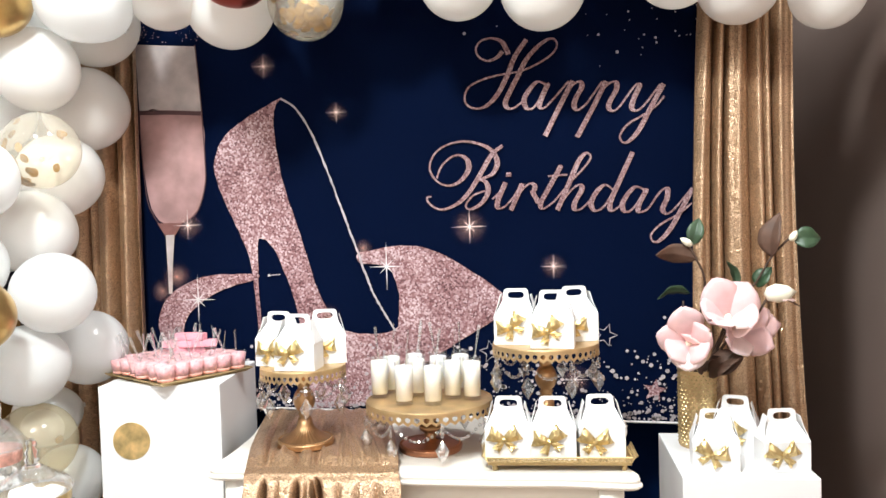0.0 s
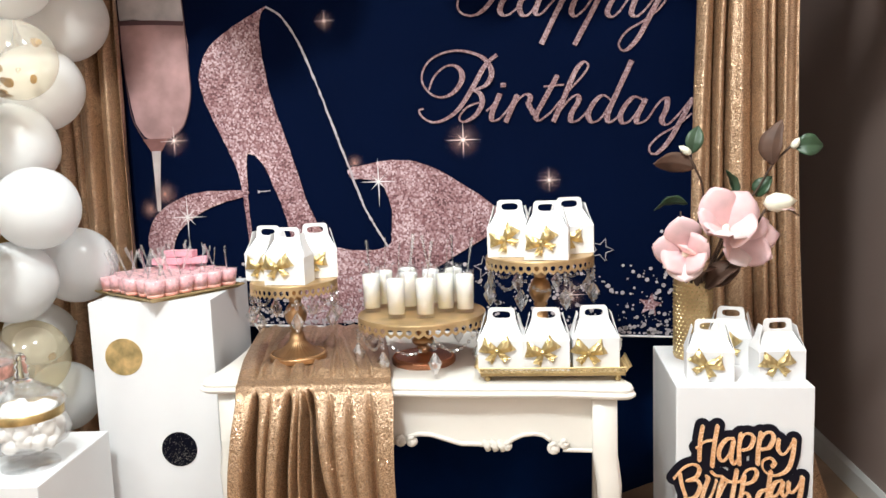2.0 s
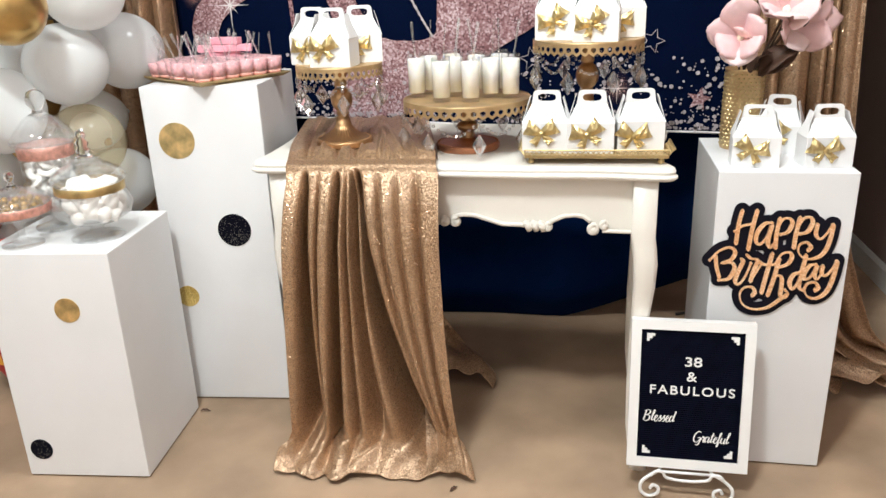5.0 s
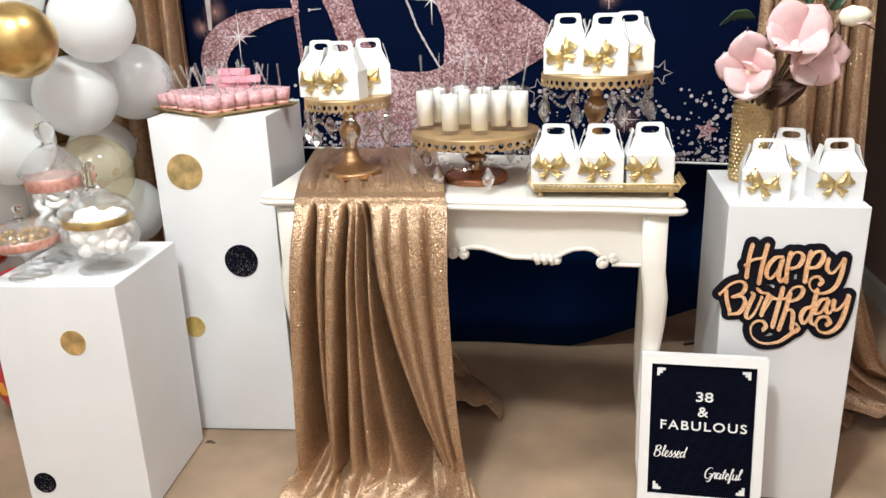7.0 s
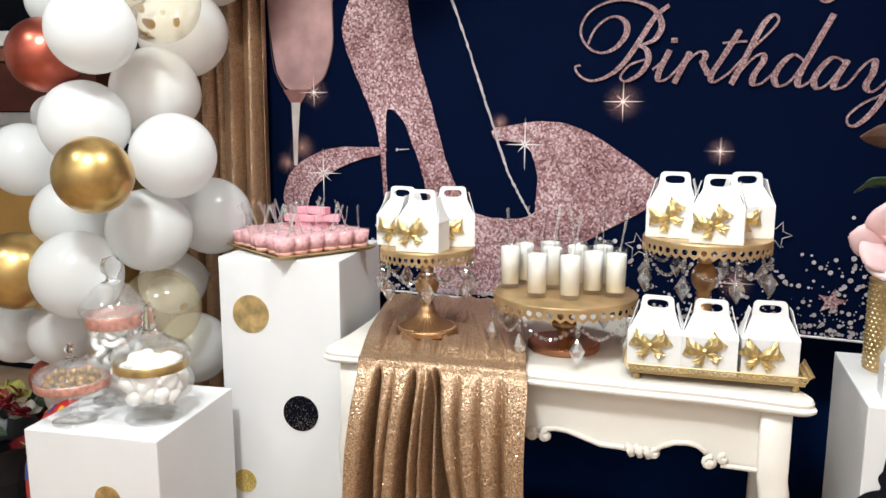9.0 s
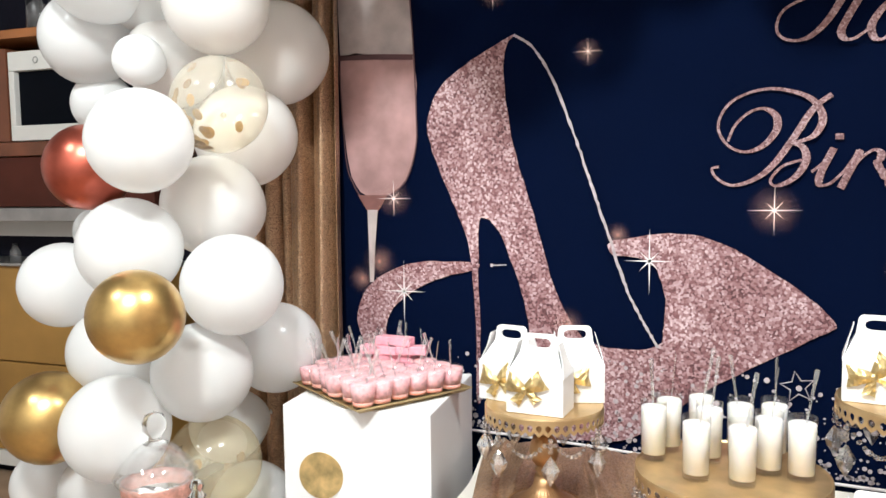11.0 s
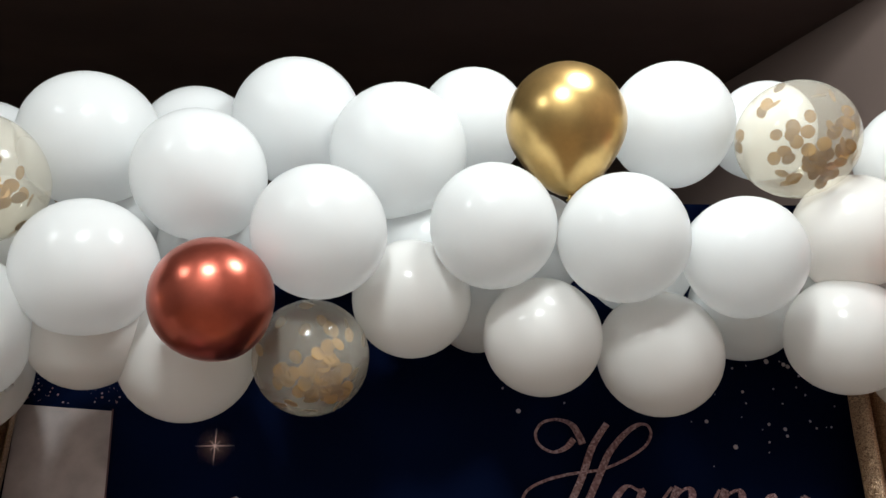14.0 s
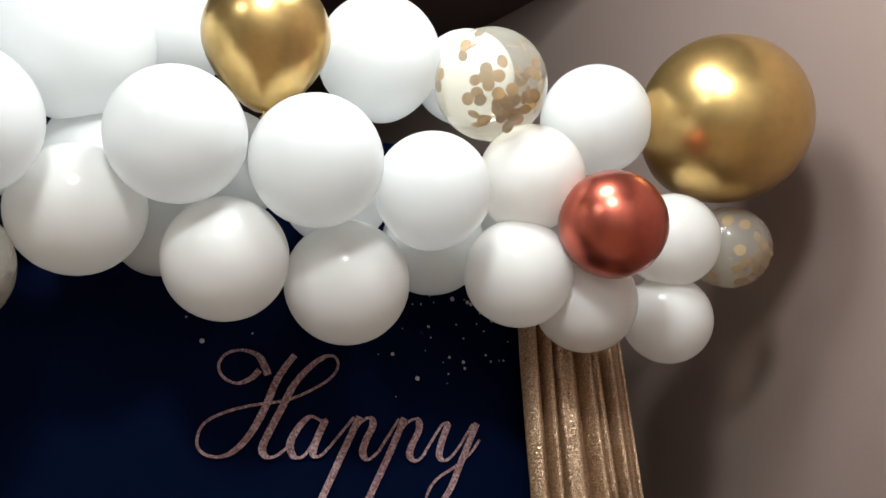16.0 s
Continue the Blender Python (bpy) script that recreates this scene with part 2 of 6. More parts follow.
BLOWN_GLASS = solid_glass("blown_clear_glass")
JAR_GLASS = clear_film("thick_clear_glass", 0.05, (0.994, 0.995, 0.995), 0.03, 1.5, 0.50, 2.3, (0.95, 0.95, 0.95))
SPOON_PLASTIC = clear_film("clear_spoon_plastic", 0.12, (0.96, 0.96, 0.96), 0.05, 1.6, 0.75, 1.8)
CRYSTAL = clear_film("cut_crystal", 0.05, (0.95, 0.95, 0.96), 0.02, 2.0, 1.0, 1.3)
PINK_GLITTER = glitter("pink_glitter_print", [(0.070, 0.020, 0.025), (0.20, 0.085, 0.090), (0.35, 0.205, 0.215), (0.62, 0.47, 0.49)], 190)
ROSE_INK = glitter("rose_glitter_ink", [(0.12, 0.052, 0.055), (0.25, 0.135, 0.14), (0.46, 0.33, 0.345)], 260)
SILVER_INK = material("pale_silver_ink", (0.46, 0.40, 0.42), 0.6, vary=0.3, scale=60)
STAR_INK = material("white_star_ink", (0.80, 0.76, 0.76), 0.6, vary=0.05)
HALO_INK = halo("star_glow_ink", (0.56, 0.30, 0.25), 0.55)
WINE_INK = material("pink_champagne_ink", (0.42, 0.25, 0.245), 0.7, vary=0.34, scale=12)
GLASS_INK = material("grey_glass_ink", (0.50, 0.44, 0.43), 0.7, vary=0.28, scale=14)
NECK_INK = material("brown_rose_ink", (0.20, 0.085, 0.075), 0.7, vary=0.3, scale=30)
BAND_INK = material("dark_rim_ink", (0.10, 0.045, 0.05), 0.7)
GOLD_DOT = material("gold_paper_dot", (0.78, 0.57, 0.26), 0.36, 0.8, vary=0.55, scale=24, bump=0.5, bump_scale=40)
GLITTER_DOT = glitter("gold_glitter_dot", [(0.25, 0.15, 0.03), (0.5, 0.34, 0.08), (0.85, 0.68, 0.3)], 700, 0.35)
BLACK_DOT = glitter("black_glitter_dot", [(0.001, 0.001, 0.005)] + [(0.002, 0.002, 0.007)] * 13 + [(0.20, 0.18, 0.16)], 560, 0.9, 0.30)
BLACK_DOT.node_tree.nodes["Principled BSDF"].inputs["Specular IOR Level"].default_value = 0.1
BLACK_FELT = material("black_felt", (0.003, 0.004, 0.012), 0.9, vary=0.3, scale=30, bump=0.2, bump_scale=600, spec=0.06)
BLACK_CARD = material("black_card", (0.005, 0.005, 0.012), 0.6, vary=0.2, scale=30, spec=0.15)
ROSE_FOIL = glitter("rose_gold_foil", [(0.62, 0.28, 0.11), (0.80, 0.44, 0.22), (0.95, 0.70, 0.48)], 420, 0.35)
WHITE_PLASTIC = material("white_plastic", (0.84, 0.84, 0.83), 0.35, vary=0.03)
def creamy(m, weight=0.6):
    p = m.node_tree.nodes["Principled BSDF"]
    p.inputs["Subsurface Weight"].default_value = weight
    p.inputs["Subsurface Radius"].default_value, p.inputs["Subsurface Scale"].default_value = (0.02, 0.018, 0.014), 0.45
    return m


MOUSSE = material("white_mousse", (0.95, 0.945, 0.90), 0.45, vary=0.06, scale=60, bump=0.15, bump_scale=200)
PINK_JELLY = material("pink_mousse", (0.93, 0.50, 0.53), 0.55, vary=0.3, scale=140, bump=0.3, bump_scale=220)
PEACH_JELLY = material("peach_jelly", (0.94, 0.44, 0.38), 0.3, vary=0.2, scale=60)
PINK_WAFER = material("pink_wafer", (0.80, 0.36, 0.43), 0.6, vary=0.2, scale=80, bump=0.3, bump_scale=300)
creamy(MOUSSE), creamy(PINK_JELLY, 0.4), creamy(PEACH_JELLY, 0.4)
PETAL = material("pink_silk_petal", (0.87, 0.52, 0.51), 0.6, vary=0.16, scale=22, bump=0.15, bump_scale=120)
PETAL_PALE = material("pale_pink_silk_petal", (0.89, 0.63, 0.60), 0.6, vary=0.14, scale=22, bump=0.15, bump_scale=120)
creamy(PETAL, 0.5), creamy(PETAL_PALE, 0.5)
BUD_CREAM = material("cream_bud", (0.80, 0.78, 0.64), 0.5, vary=0.1, scale=30)
LEAF_GREEN = material("dark_green_leaf", (0.030, 0.062, 0.030), 0.42, vary=0.3, scale=20, bump=0.2, bump_scale=80)
LEAF_BROWN = material("brown_leaf_back", (0.085, 0.042, 0.026), 0.7, vary=0.3, scale=20, bump=0.2, bump_scale=120)
STEM_BROWN = material("brown_stem", (0.06, 0.032, 0.02), 0.7, vary=0.3, scale=30)
MARSHMALLOW = material("white_marshmallow", (0.86, 0.84, 0.81), 0.7, vary=0.05, scale=30, bump=0.1, bump_scale=120)
PINK_BAND = material("rose_glitter_ribbon", (0.72, 0.37, 0.30), 0.38, 0.6, vary=0.3, scale=90, bump=0.3, bump_scale=400)
OCHRE_WOOD = material("ochre_wood", (0.42, 0.23, 0.06), 0.45, vary=0.25, scale=3, bump=0.1, bump_scale=60)
RED_WOOD = material("dark_red_wood", (0.075, 0.020, 0.013), 0.6, vary=0.35, scale=4, bump=0.1, bump_scale=60, spec=0.2)
BEAM_WOOD = material("red_brown_beam_wood", (0.20, 0.068, 0.034), 0.35, vary=0.35, scale=5, bump=0.1, bump_scale=60)
ORANGE_WOOD = material("orange_brown_wood", (0.40, 0.15, 0.05), 0.45, vary=0.3, scale=5, bump=0.1, bump_scale=60)
DARK_SCREEN = material("dark_screen", (0.002, 0.003, 0.006), 0.4, vary=0.1, spec=0.05)
STEEL = material("worn_steel", (0.5, 0.5, 0.5), 0.3, 0.9, vary=0.2, scale=10)
DARK_PLASTIC = material("black_wrap", (0.008, 0.009, 0.014), 0.3, vary=0.3, scale=20, bump=0.4, bump_scale=40)
ROSE_RED = material("red_rose_petal", (0.20, 0.006, 0.014), 0.6, vary=0.3, scale=40)
FLOWER_WHITE = material("white_flower_petal", (0.78, 0.76, 0.68), 0.6, vary=0.15, scale=40)
FLOWER_YELLOW = material("yellow_green_petal", (0.62, 0.60, 0.16), 0.6, vary=0.2, scale=40)
FLOWER_PURPLE = material("purple_petal", (0.05, 0.02, 0.16), 0.6, vary=0.3, scale=40)
PARTY_RED = material("red_party_paper", (0.52, 0.03, 0.03), 0.4)
PARTY_BLUE = material("blue_party_paper", (0.03, 0.10, 0.36), 0.4)
PARTY_ORANGE = material("orange_party_print", (0.85, 0.40, 0.04), 0.4)

# ---- mesh helpers ----


def part(name, bm, mat, parent=None, label="", smooth=False):
    bmesh.ops.recalc_face_normals(bm, faces=bm.faces)
    me = bpy.data.meshes.new(name)
    bm.to_mesh(me)
    bm.free()
    me.materials.append(mat)
    if smooth:
        me.polygons.foreach_set("use_smooth", [True] * len(me.polygons))
    ob = new(name, me)
    ob.parent = parent
    return tagged(ob, label)


def thing(name, place, label, category, group="", turn=0.0, kind=""):
    ob = new(name)
    ob.empty_display_size = 0.05
    ob.matrix_basis = pose(*place, 0, 0, turn)
    return tagged(ob, label, category, group, kind)


def box_into(bm, x0, x1, y0, y1, z0, z1, bevel=0.0):
    v = [bm.verts.new((x, y, z)) for x in (x0, x1) for y in (y0, y1) for z in (z0, z1)]
    faces = [bm.faces.new([v[i] for i in q]) for q in ((0, 1, 3, 2), (4, 6, 7, 5), (0, 4, 5, 1), (2, 3, 7, 6), (0, 2, 6, 4), (1, 5, 7, 3))]
    if bevel:
        edges = list({e for f in faces for e in f.edges})
        bmesh.ops.bevel(bm, geom=edges, offset=bevel, segments=2, affect="EDGES", profile=0.5)
    return bm


def box(x0, x1, y0, y1, z0, z1, bevel=0.0):
    return box_into(bmesh.new(), x0, x1, y0, y1, z0, z1, bevel)


def lathe_into(bm, profile, seg=32, centre=(0, 0, 0)):
    cx, cy, cz = centre
    rings = []
    for r, z in profile:
        if r < 1e-5:
            rings.append([bm.verts.new((cx, cy, cz + z))])
        else:
            rings.append([bm.verts.new((cx + r * math.cos(2 * math.pi * k / seg), cy + r * math.sin(2 * math.pi * k / seg), cz + z)) for k in range(seg)])
    for a, b in zip(rings, rings[1:]):
        for k in range(seg):
            q = [a[k % len(a)], a[(k + 1) % len(a)], b[(k + 1) % len(b)], b[k % len(b)]]
            q = list(dict.fromkeys(q))
            if len(q) > 2:
                bm.faces.new(q)
    return bm


def lathe(profile, seg=32, centre=(0, 0, 0)):
    return lathe_into(bmesh.new(), profile, seg, centre)


def smooth_line(points, steps=6, closed=False):
    """Catmull-Rom through the points, in any number of dimensions."""
    p = [np.array(q, float) for q in points]
    n, out = len(p), []
    for k in range(n if closed else n - 1):
        if closed:
            a, b, c, d = p[k - 1], p[k], p[(k + 1) % n], p[(k + 2) % n]
        else:
            a, b, c, d = p[max(k - 1, 0)], p[k], p[k + 1], p[min(k + 2, n - 1)]
        for s in range(steps):
            t = s / steps
            out.append(0.5 * (2 * b + (c - a) * t + (2 * a - 5 * b + 4 * c - d) * t * t + (3 * b - a - 3 * c + d) * t ** 3))
    if not closed:
        out.append(p[-1])
    return out


def tube_into(bm, path, radius, seg=8, closed=False):
    """A round bar along a path; radius may be a number or one for each point."""
    path = [Vector(q) for q in path]
    n, rings, up = len(path), [], Vector((0.13, 0.21, 0.97))
    for k, q in enumerate(path):
        a, b = (path[k - 1], path[(k + 1) % n]) if closed else (path[max(k - 1, 0)], path[min(k + 1, n - 1)])
        d = (b - a).normalized()
        side = d.cross(up)
        side = side.normalized() if side.length > 1e-4 else Vector((1, 0, 0))
        up = side.cross(d).normalized()
        r = radius[k] if hasattr(radius, "__len__") else radius
        rings.append([bm.verts.new(q + r * (math.cos(w) * side + math.sin(w) * up)) for w in (2 * math.pi * j / seg for j in range(seg))])
    for k in range(n if closed else n - 1):
        a, b = rings[k], rings[(k + 1) % n]
        for j in range(seg):
            bm.faces.new((a[j], a[(j + 1) % seg], b[(j + 1) % seg], b[j]))
    if not closed:
        bm.faces.new(rings[0]), bm.faces.new(rings[-1])
    return bm


def tube(path, radius, seg=8, closed=False):
    return tube_into(bmesh.new(), path, radius, seg, closed)


def plate_into(bm, outline, place, depth):
    """An outline of (u, v), filled and given a thickness; place(u, v, w) sets it in space."""
    low = [bm.verts.new(place(u, v, 0)) for u, v in outline]
    top = [bm.verts.new(place(u, v, depth)) for u, v in outline]
    f1, f2 = bm.faces.new(low), bm.faces.new(top)
    n = len(low)
    for k in range(n):
        bm.faces.new((low[k], low[(k + 1) % n], top[(k + 1) % n], top[k]))
    f1.normal_update(), f2.normal_update()
    bmesh.ops.triangulate(bm, faces=[f1, f2], ngon_method="EAR_CLIP")
    return bm


def sheet(fn, nu, nv, thick=0.0):
    """A surface fn(u, v) with u and v from 0 to 1."""
    bm = bmesh.new()
    g = [[bm.verts.new(fn(i / nu, j / nv)) for j in range(nv + 1)] for i in range(nu + 1)]
    for i in range(nu):
        for j in range(nv):
            bm.faces.new((g[i][j], g[i + 1][j], g[i + 1][j + 1], g[i][j + 1]))
    if thick:
        bm.normal_update()
        h = [[bm.verts.new(v.co - v.normal * thick) for v in row] for row in g]
        for i in range(nu):
            for j in range(nv):
                bm.faces.new((h[i][j], h[i][j + 1], h[i + 1][j + 1], h[i + 1][j]))
        edge = [(i, 0) for i in range(nu)] + [(nu, j) for j in range(nv)] + [(i, nv) for i in range(nu, 0, -1)] + [(0, j) for j in range(nv, 0, -1)]
        for (a, b), (c, d) in zip(edge, edge[1:] + edge[:1]):
            bm.faces.new((g[a][b], h[a][b], h[c][d], g[c][d]))
    return bm


def blob_into(bm, centre, radii, turn=0.0, level=1, rough=0.0):
    m = pose(*centre, turn * 0.7, turn * 0.4, turn) @ Matrix.Diagonal((*radii, 1))
    made = bmesh.ops.create_icosphere(bm, subdivisions=level, radius=1, matrix=m)["verts"]
    if rough:
        for v in made:
            v.co += Vector([random.uniform(-rough, rough) for _ in range(3)])
    return bm


def letters(name, text, size, parent, mat, place, shear=0.0, depth=0.002, bold=0.0):
    cu = bpy.data.curves.new(name, "FONT")
    cu.body, cu.size, cu.shear, cu.extrude, cu.offset = text, size, shear, depth, bold
    cu.align_x = "CENTER"
    cu.space_character = 1.22 if text.isupper() else 1.0
    tmp = bpy.data.objects.new(name, cu)
    me = bpy.data.meshes.new_from_object(tmp)
    bpy.data.objects.remove(tmp)
    me.materials.clear()
    me.materials.append(mat)
    ob = new(name, me)
    ob.parent = parent
    ob.matrix_basis = place
    return ob


def ribbon_into(bm, points, thin, thick, y, steps=6, depth=0.0):
    """A pen stroke in the plane of a print: thin on the way up, thick on the way down."""
    line = smooth_line(points, steps)
    rows = []
    for k, q in enumerate(line):
        d = line[min(k + 1, len(line) - 1)] - line[max(k - 1, 0)]
        d = d / (np.linalg.norm(d) + 1e-9)
        w = (thin + (thick - thin) * max(0.0, -d[1]) ** 1.3) / 2
        n = np.array((-d[1], d[0])) * w
        yy = y - 0.00006 * k
        rows.append((bm.verts.new((q[0] + n[0], yy, q[1] + n[1])), bm.verts.new((q[0] - n[0], yy, q[1] - n[1]))))
    for a, b in zip(rows, rows[1:]):
        bm.faces.new((a[0], b[0], b[1], a[1]))
    return bm


# ---- structure ----
floor = part("floor", box(-4.5, 2.16, -4.6, 4.4, -0.06, 0.0), FLOOR_TAN)
tagged(floor, "tan smooth concrete floor with faint stains", "floor", kind="structure")
wall = part("wall_east", box(2.04, 2.16, -4.6, 4.4, 0.0, 5.4), WALL_PAINT)
tagged(wall, "matt taupe painted side wall", "wall", kind="structure")
# hidden behind the balloons; added to close the room with a dark surface
wall = part("wall_north", box(-4.5, 2.04, 4.3, 4.4, 0.0, 5.4), FAR_PAINT)
tagged(wall, "unseen matt brown back wall, kept dark to limit bounce", "wall", kind="structure")
# west and south walls: never in view, added to close the room and bounce light
wall = part("wall_west", box(-4.6, -4.5, -4.6, 4.4, 0.0, 5.4), BOUNCE_PAINT)
tagged(wall, "unseen matt off-white wall that bounces fill light", "wall", kind="structure")
wall = part("wall_south", box(-4.5, 2.04, -3.5, -3.4, 0.0, 5.4), BOUNCE_PAINT)
tagged(wall, "unseen matt off-white wall that bounces fill light", "wall", kind="structure")
bm = bmesh.new()
plate_into(bm, [(-4.7, 3.22), (0.1, 3.22), (4.4, 4.985), (4.4, 5.105), (0.1, 3.34), (-4.7, 3.34)], lambda u, v, w: (w - 4.6, u, v), 6.76)
ceiling = part("ceiling", bm, CEILING_BROWN)
tagged(ceiling, "dark brown ceiling that slopes up at the back", "ceiling", kind="structure")
bm = bmesh.new()
plate_into(bm, [(0, 0), (0.015, 0), (0.015, 0.075), (0.006, 0.09), (0, 0.09)], lambda u, v, w: (2.04 - u, w - 4.6, v), 8.9)
base = part("baseboard", bm, TRIM_PAINT)
tagged(base, "white painted baseboard along the side wall", "baseboard", kind="structure")

# ---- the hung backdrop ----
PRINT_TOP, PRINT_TILT = 2.34, -0.043


def print_foot(x):
    return 0.757 + PRINT_TILT * x


backdrop = thing("printed_backdrop", (0.5, 0, 0), "navy printed cloth backdrop with glitter shoes and birthday lettering", "backdrop")


def hung(name, bm, mat, label="", smooth=False):
    ob = part(name, bm, mat, backdrop, label, smooth)
    ob.matrix_parent_inverse = Matrix.Translation((-0.5, 0, 0))
    return ob


hung("cloth", sheet(lambda u, v: (-0.42 + 1.9 * u, 0.002 * math.sin(19 * u + 2 * v), print_foot(-0.42 + 1.9 * u) + (PRINT_TOP - print_foot(-0.42 + 1.9 * u)) * v), 60, 30, 0.002), NAVY_CLOTH, "navy printed cloth")
hung("hem", tube([(x, -0.004 + 0.002 * math.sin(9 * x), print_foot(x) + 0.003 * math.sin(6 * x)) for x in np.linspace(-0.42, 1.48, 40)], 0.0035, 6), STAR_INK, "thin white hem")
LAYER = -0.006


def print_area(name, outline, mat, layer=LAYER, label="", steps=4, rough=0.0):
    bm = bmesh.new()
    pts = smooth_line(outline, steps, True)
    if rough:
        pts = [q + np.array((random.uniform(-rough, rough), random.uniform(-rough, rough))) for q in pts]
    f = bm.faces.new([bm.verts.new((q[0], layer, q[1])) for q in pts])
    f.normal_update()
    bmesh.ops.triangulate(bm, faces=[f], ngon_method="EAR_CLIP")
    return hung(name, bm, mat, label)


print_area("printed_shoe", [(0.146, 1.697), (0.080, 1.665), (0.012, 1.625), (-0.044, 1.576), (-0.070, 1.499), (-0.056, 1.433), (-0.024, 1.353), (0.010, 1.275), (0.034, 1.198), (0.045, 1.095), (0.050, 0.966), (0.049, 0.838), (0.060, 0.838), (0.061, 0.967), (0.057, 1.147), (0.059, 1.262), (0.078, 1.273), (0.111, 1.240), (0.137, 1.174), (0.163, 1.099), (0.180, 1.024), (0.188, 0.965), (0.300, 0.990), (0.284, 1.029), (0.240, 1.114), (0.209, 1.225), (0.183, 1.313), (0.155, 1.402), (0.135, 1.491), (0.122, 1.605), (0.128, 1.671)], PINK_GLITTER, -0.006, "upright pink glitter high heel", 4, 0.0015)
print_area("printed_shoe", [(0.180, 1.000), (0.186, 0.930), (0.182, 0.848), (0.160, 0.762), (0.307, 0.760), (0.416, 0.775), (0.520, 0.853), (0.587, 0.905), (0.695, 0.970), (0.798, 1.030), (0.830, 1.056), (0.778, 1.111), (0.696, 1.168), (0.610, 1.220), (0.521, 1.242), (0.429, 1.235), (0.367, 1.221), (0.372, 1.193), (0.429, 1.187), (0.470, 1.159), (0.488, 1.098), (0.486, 1.039), (0.472, 0.989), (0.381, 0.980), (0.316, 0.990), (0.25, 1.0)], PINK_GLITTER, -0.007, "pink glitter pointed shoe toe", 4, 0.0015)
print_area("printed_shoe", [(0.051, 1.168), (-0.032, 1.169), (-0.103, 1.165), (-0.176, 1.141), (-0.235, 1.099), (-0.266, 1.030), (-0.251, 0.963), (-0.236, 0.896), (-0.177, 0.900), (-0.188, 0.966), (-0.176, 1.034), (-0.118, 1.089), (-0.032, 1.131), (0.051, 1.152)], PINK_GLITTER, -0.0075, "pink glitter shoe heel curve", 4, 0.0012)
bm = bmesh.new()
ribbon_into(bm, [(0.146, 1.695), (0.191, 1.664), (0.236, 1.592), (0.279, 1.485), (0.322, 1.361), (0.364, 1.239), (0.405, 1.119), (0.440, 1.049), (0.475, 0.989)], 0.0058, 0.0058, -0.0088, 14)
for v in bm.verts:
    v.co.x += random.uniform(-0.0016, 0.0016)
hung("shoe_rim", bm, SILVER_INK, "thin pale glitter rim line")
print_area("printed_glass", [(-0.305, 1.880), (-0.210, 1.872), (-0.117, 1.865), (-0.108, 1.760), (-0.103, 1.659), (-0.200, 1.662), (-0.300, 1.670), (-0.303, 1.78)], GLASS_INK, -0.005, "empty top of a printed champagne flute", 1)
print_area("printed_wine", [(-0.300, 1.670), (-0.200, 1.665), (-0.103, 1.660), (-0.100, 1.526), (-0.101, 1.447), (-0.128, 1.368), (-0.175, 1.331), (-0.234, 1.329), (-0.264, 1.357), (-0.285, 1.425)], WINE_INK, -0.005, "pink champagne in a printed flute", 2)
bm = bmesh.new()
ribbon_into(bm, [(-0.302, 1.671), (-0.2, 1.668), (-0.103, 1.661)], 0.013, 0.013, -0.009, 4)
hung("printed_rim", bm, BAND_INK, "dark rim line of the drink")
print_area("printed_neck", [(-0.257, 1.331), (-0.175, 1.331), (-0.201, 1.292), (-0.233, 1.293)], NECK_INK, -0.0085, "narrow foot of the printed bowl", 1)
print_area("printed_stem", [(-0.231, 1.294), (-0.203, 1.294), (-0.212, 1.2), (-0.217, 1.113), (-0.228, 1.113), (-0.229, 1.2)], GLASS_INK, -0.009, "pale printed stem", 1)


bm = bmesh.new()
ribbon_into(bm, [(-0.114, 1.868), (-0.106, 1.76), (-0.100, 1.659), (-0.096, 1.526), (-0.098, 1.447), (-0.125, 1.366), (-0.172, 1.328)], 0.0035, 0.0035, -0.0095, 6)
ribbon_into(bm, [(-0.306, 1.880), (-0.306, 1.78), (-0.302, 1.67), (-0.287, 1.425), (-0.266, 1.356), (-0.250, 1.331)], 0.003, 0.003, -0.0095, 6)
hung("glass_edge", bm, BAND_INK, "dark outline of the printed flute")
bm = bmesh.new()
ribbon_into(bm, [(0.093, 1.163), (0.110, 1.164), (0.128, 1.165)], 0.003, 0.003, -0.0125, 3)
ribbon_into(bm, [(0.092, 1.167), (0.092, 1.159)], 0.006, 0.006, -0.0130, 3)
hung("shoe_buckle", bm, SILVER_INK, "tiny pale printed pin")


def glow(x, z, size):
    bm = bmesh.new()
    n = 28
    c = bm.verts.new((0, 0, 0))
    ring = [bm.verts.new((math.cos(2 * math.pi * k / n), 0, math.sin(2 * math.pi * k / n))) for k in range(n)]
    for k in range(n):
        bm.faces.new((c, ring[k], ring[(k + 1) % n]))
    disc = hung("star_glow", bm, HALO_INK, "soft rose glow printed round a star")
    disc.matrix_basis = Matrix.Translation((x, -0.0105, z)) @ Matrix.Diagonal((size, 1, size, 1))


def glow_star(x, z, size, rays=8):
    glow(x, z, size)
    bm = bmesh.new()
    out = []
    for k in range(rays * 2):
        a = math.pi * k / rays
        r = (size * (0.88 if (k // 2) % 2 == 0 else 0.40)) if k % 2 == 0 else size * 0.05
        out.append((r * math.cos(a), r * math.sin(a)))
    f = bm.faces.new([bm.verts.new((x + u, -0.012, z + v)) for u, v in out])
    f.normal_update()
    bmesh.ops.triangulate(bm, faces=[f], ngon_method="EAR_CLIP")
    hung("star_flash", bm, STAR_INK, "white printed star flash")


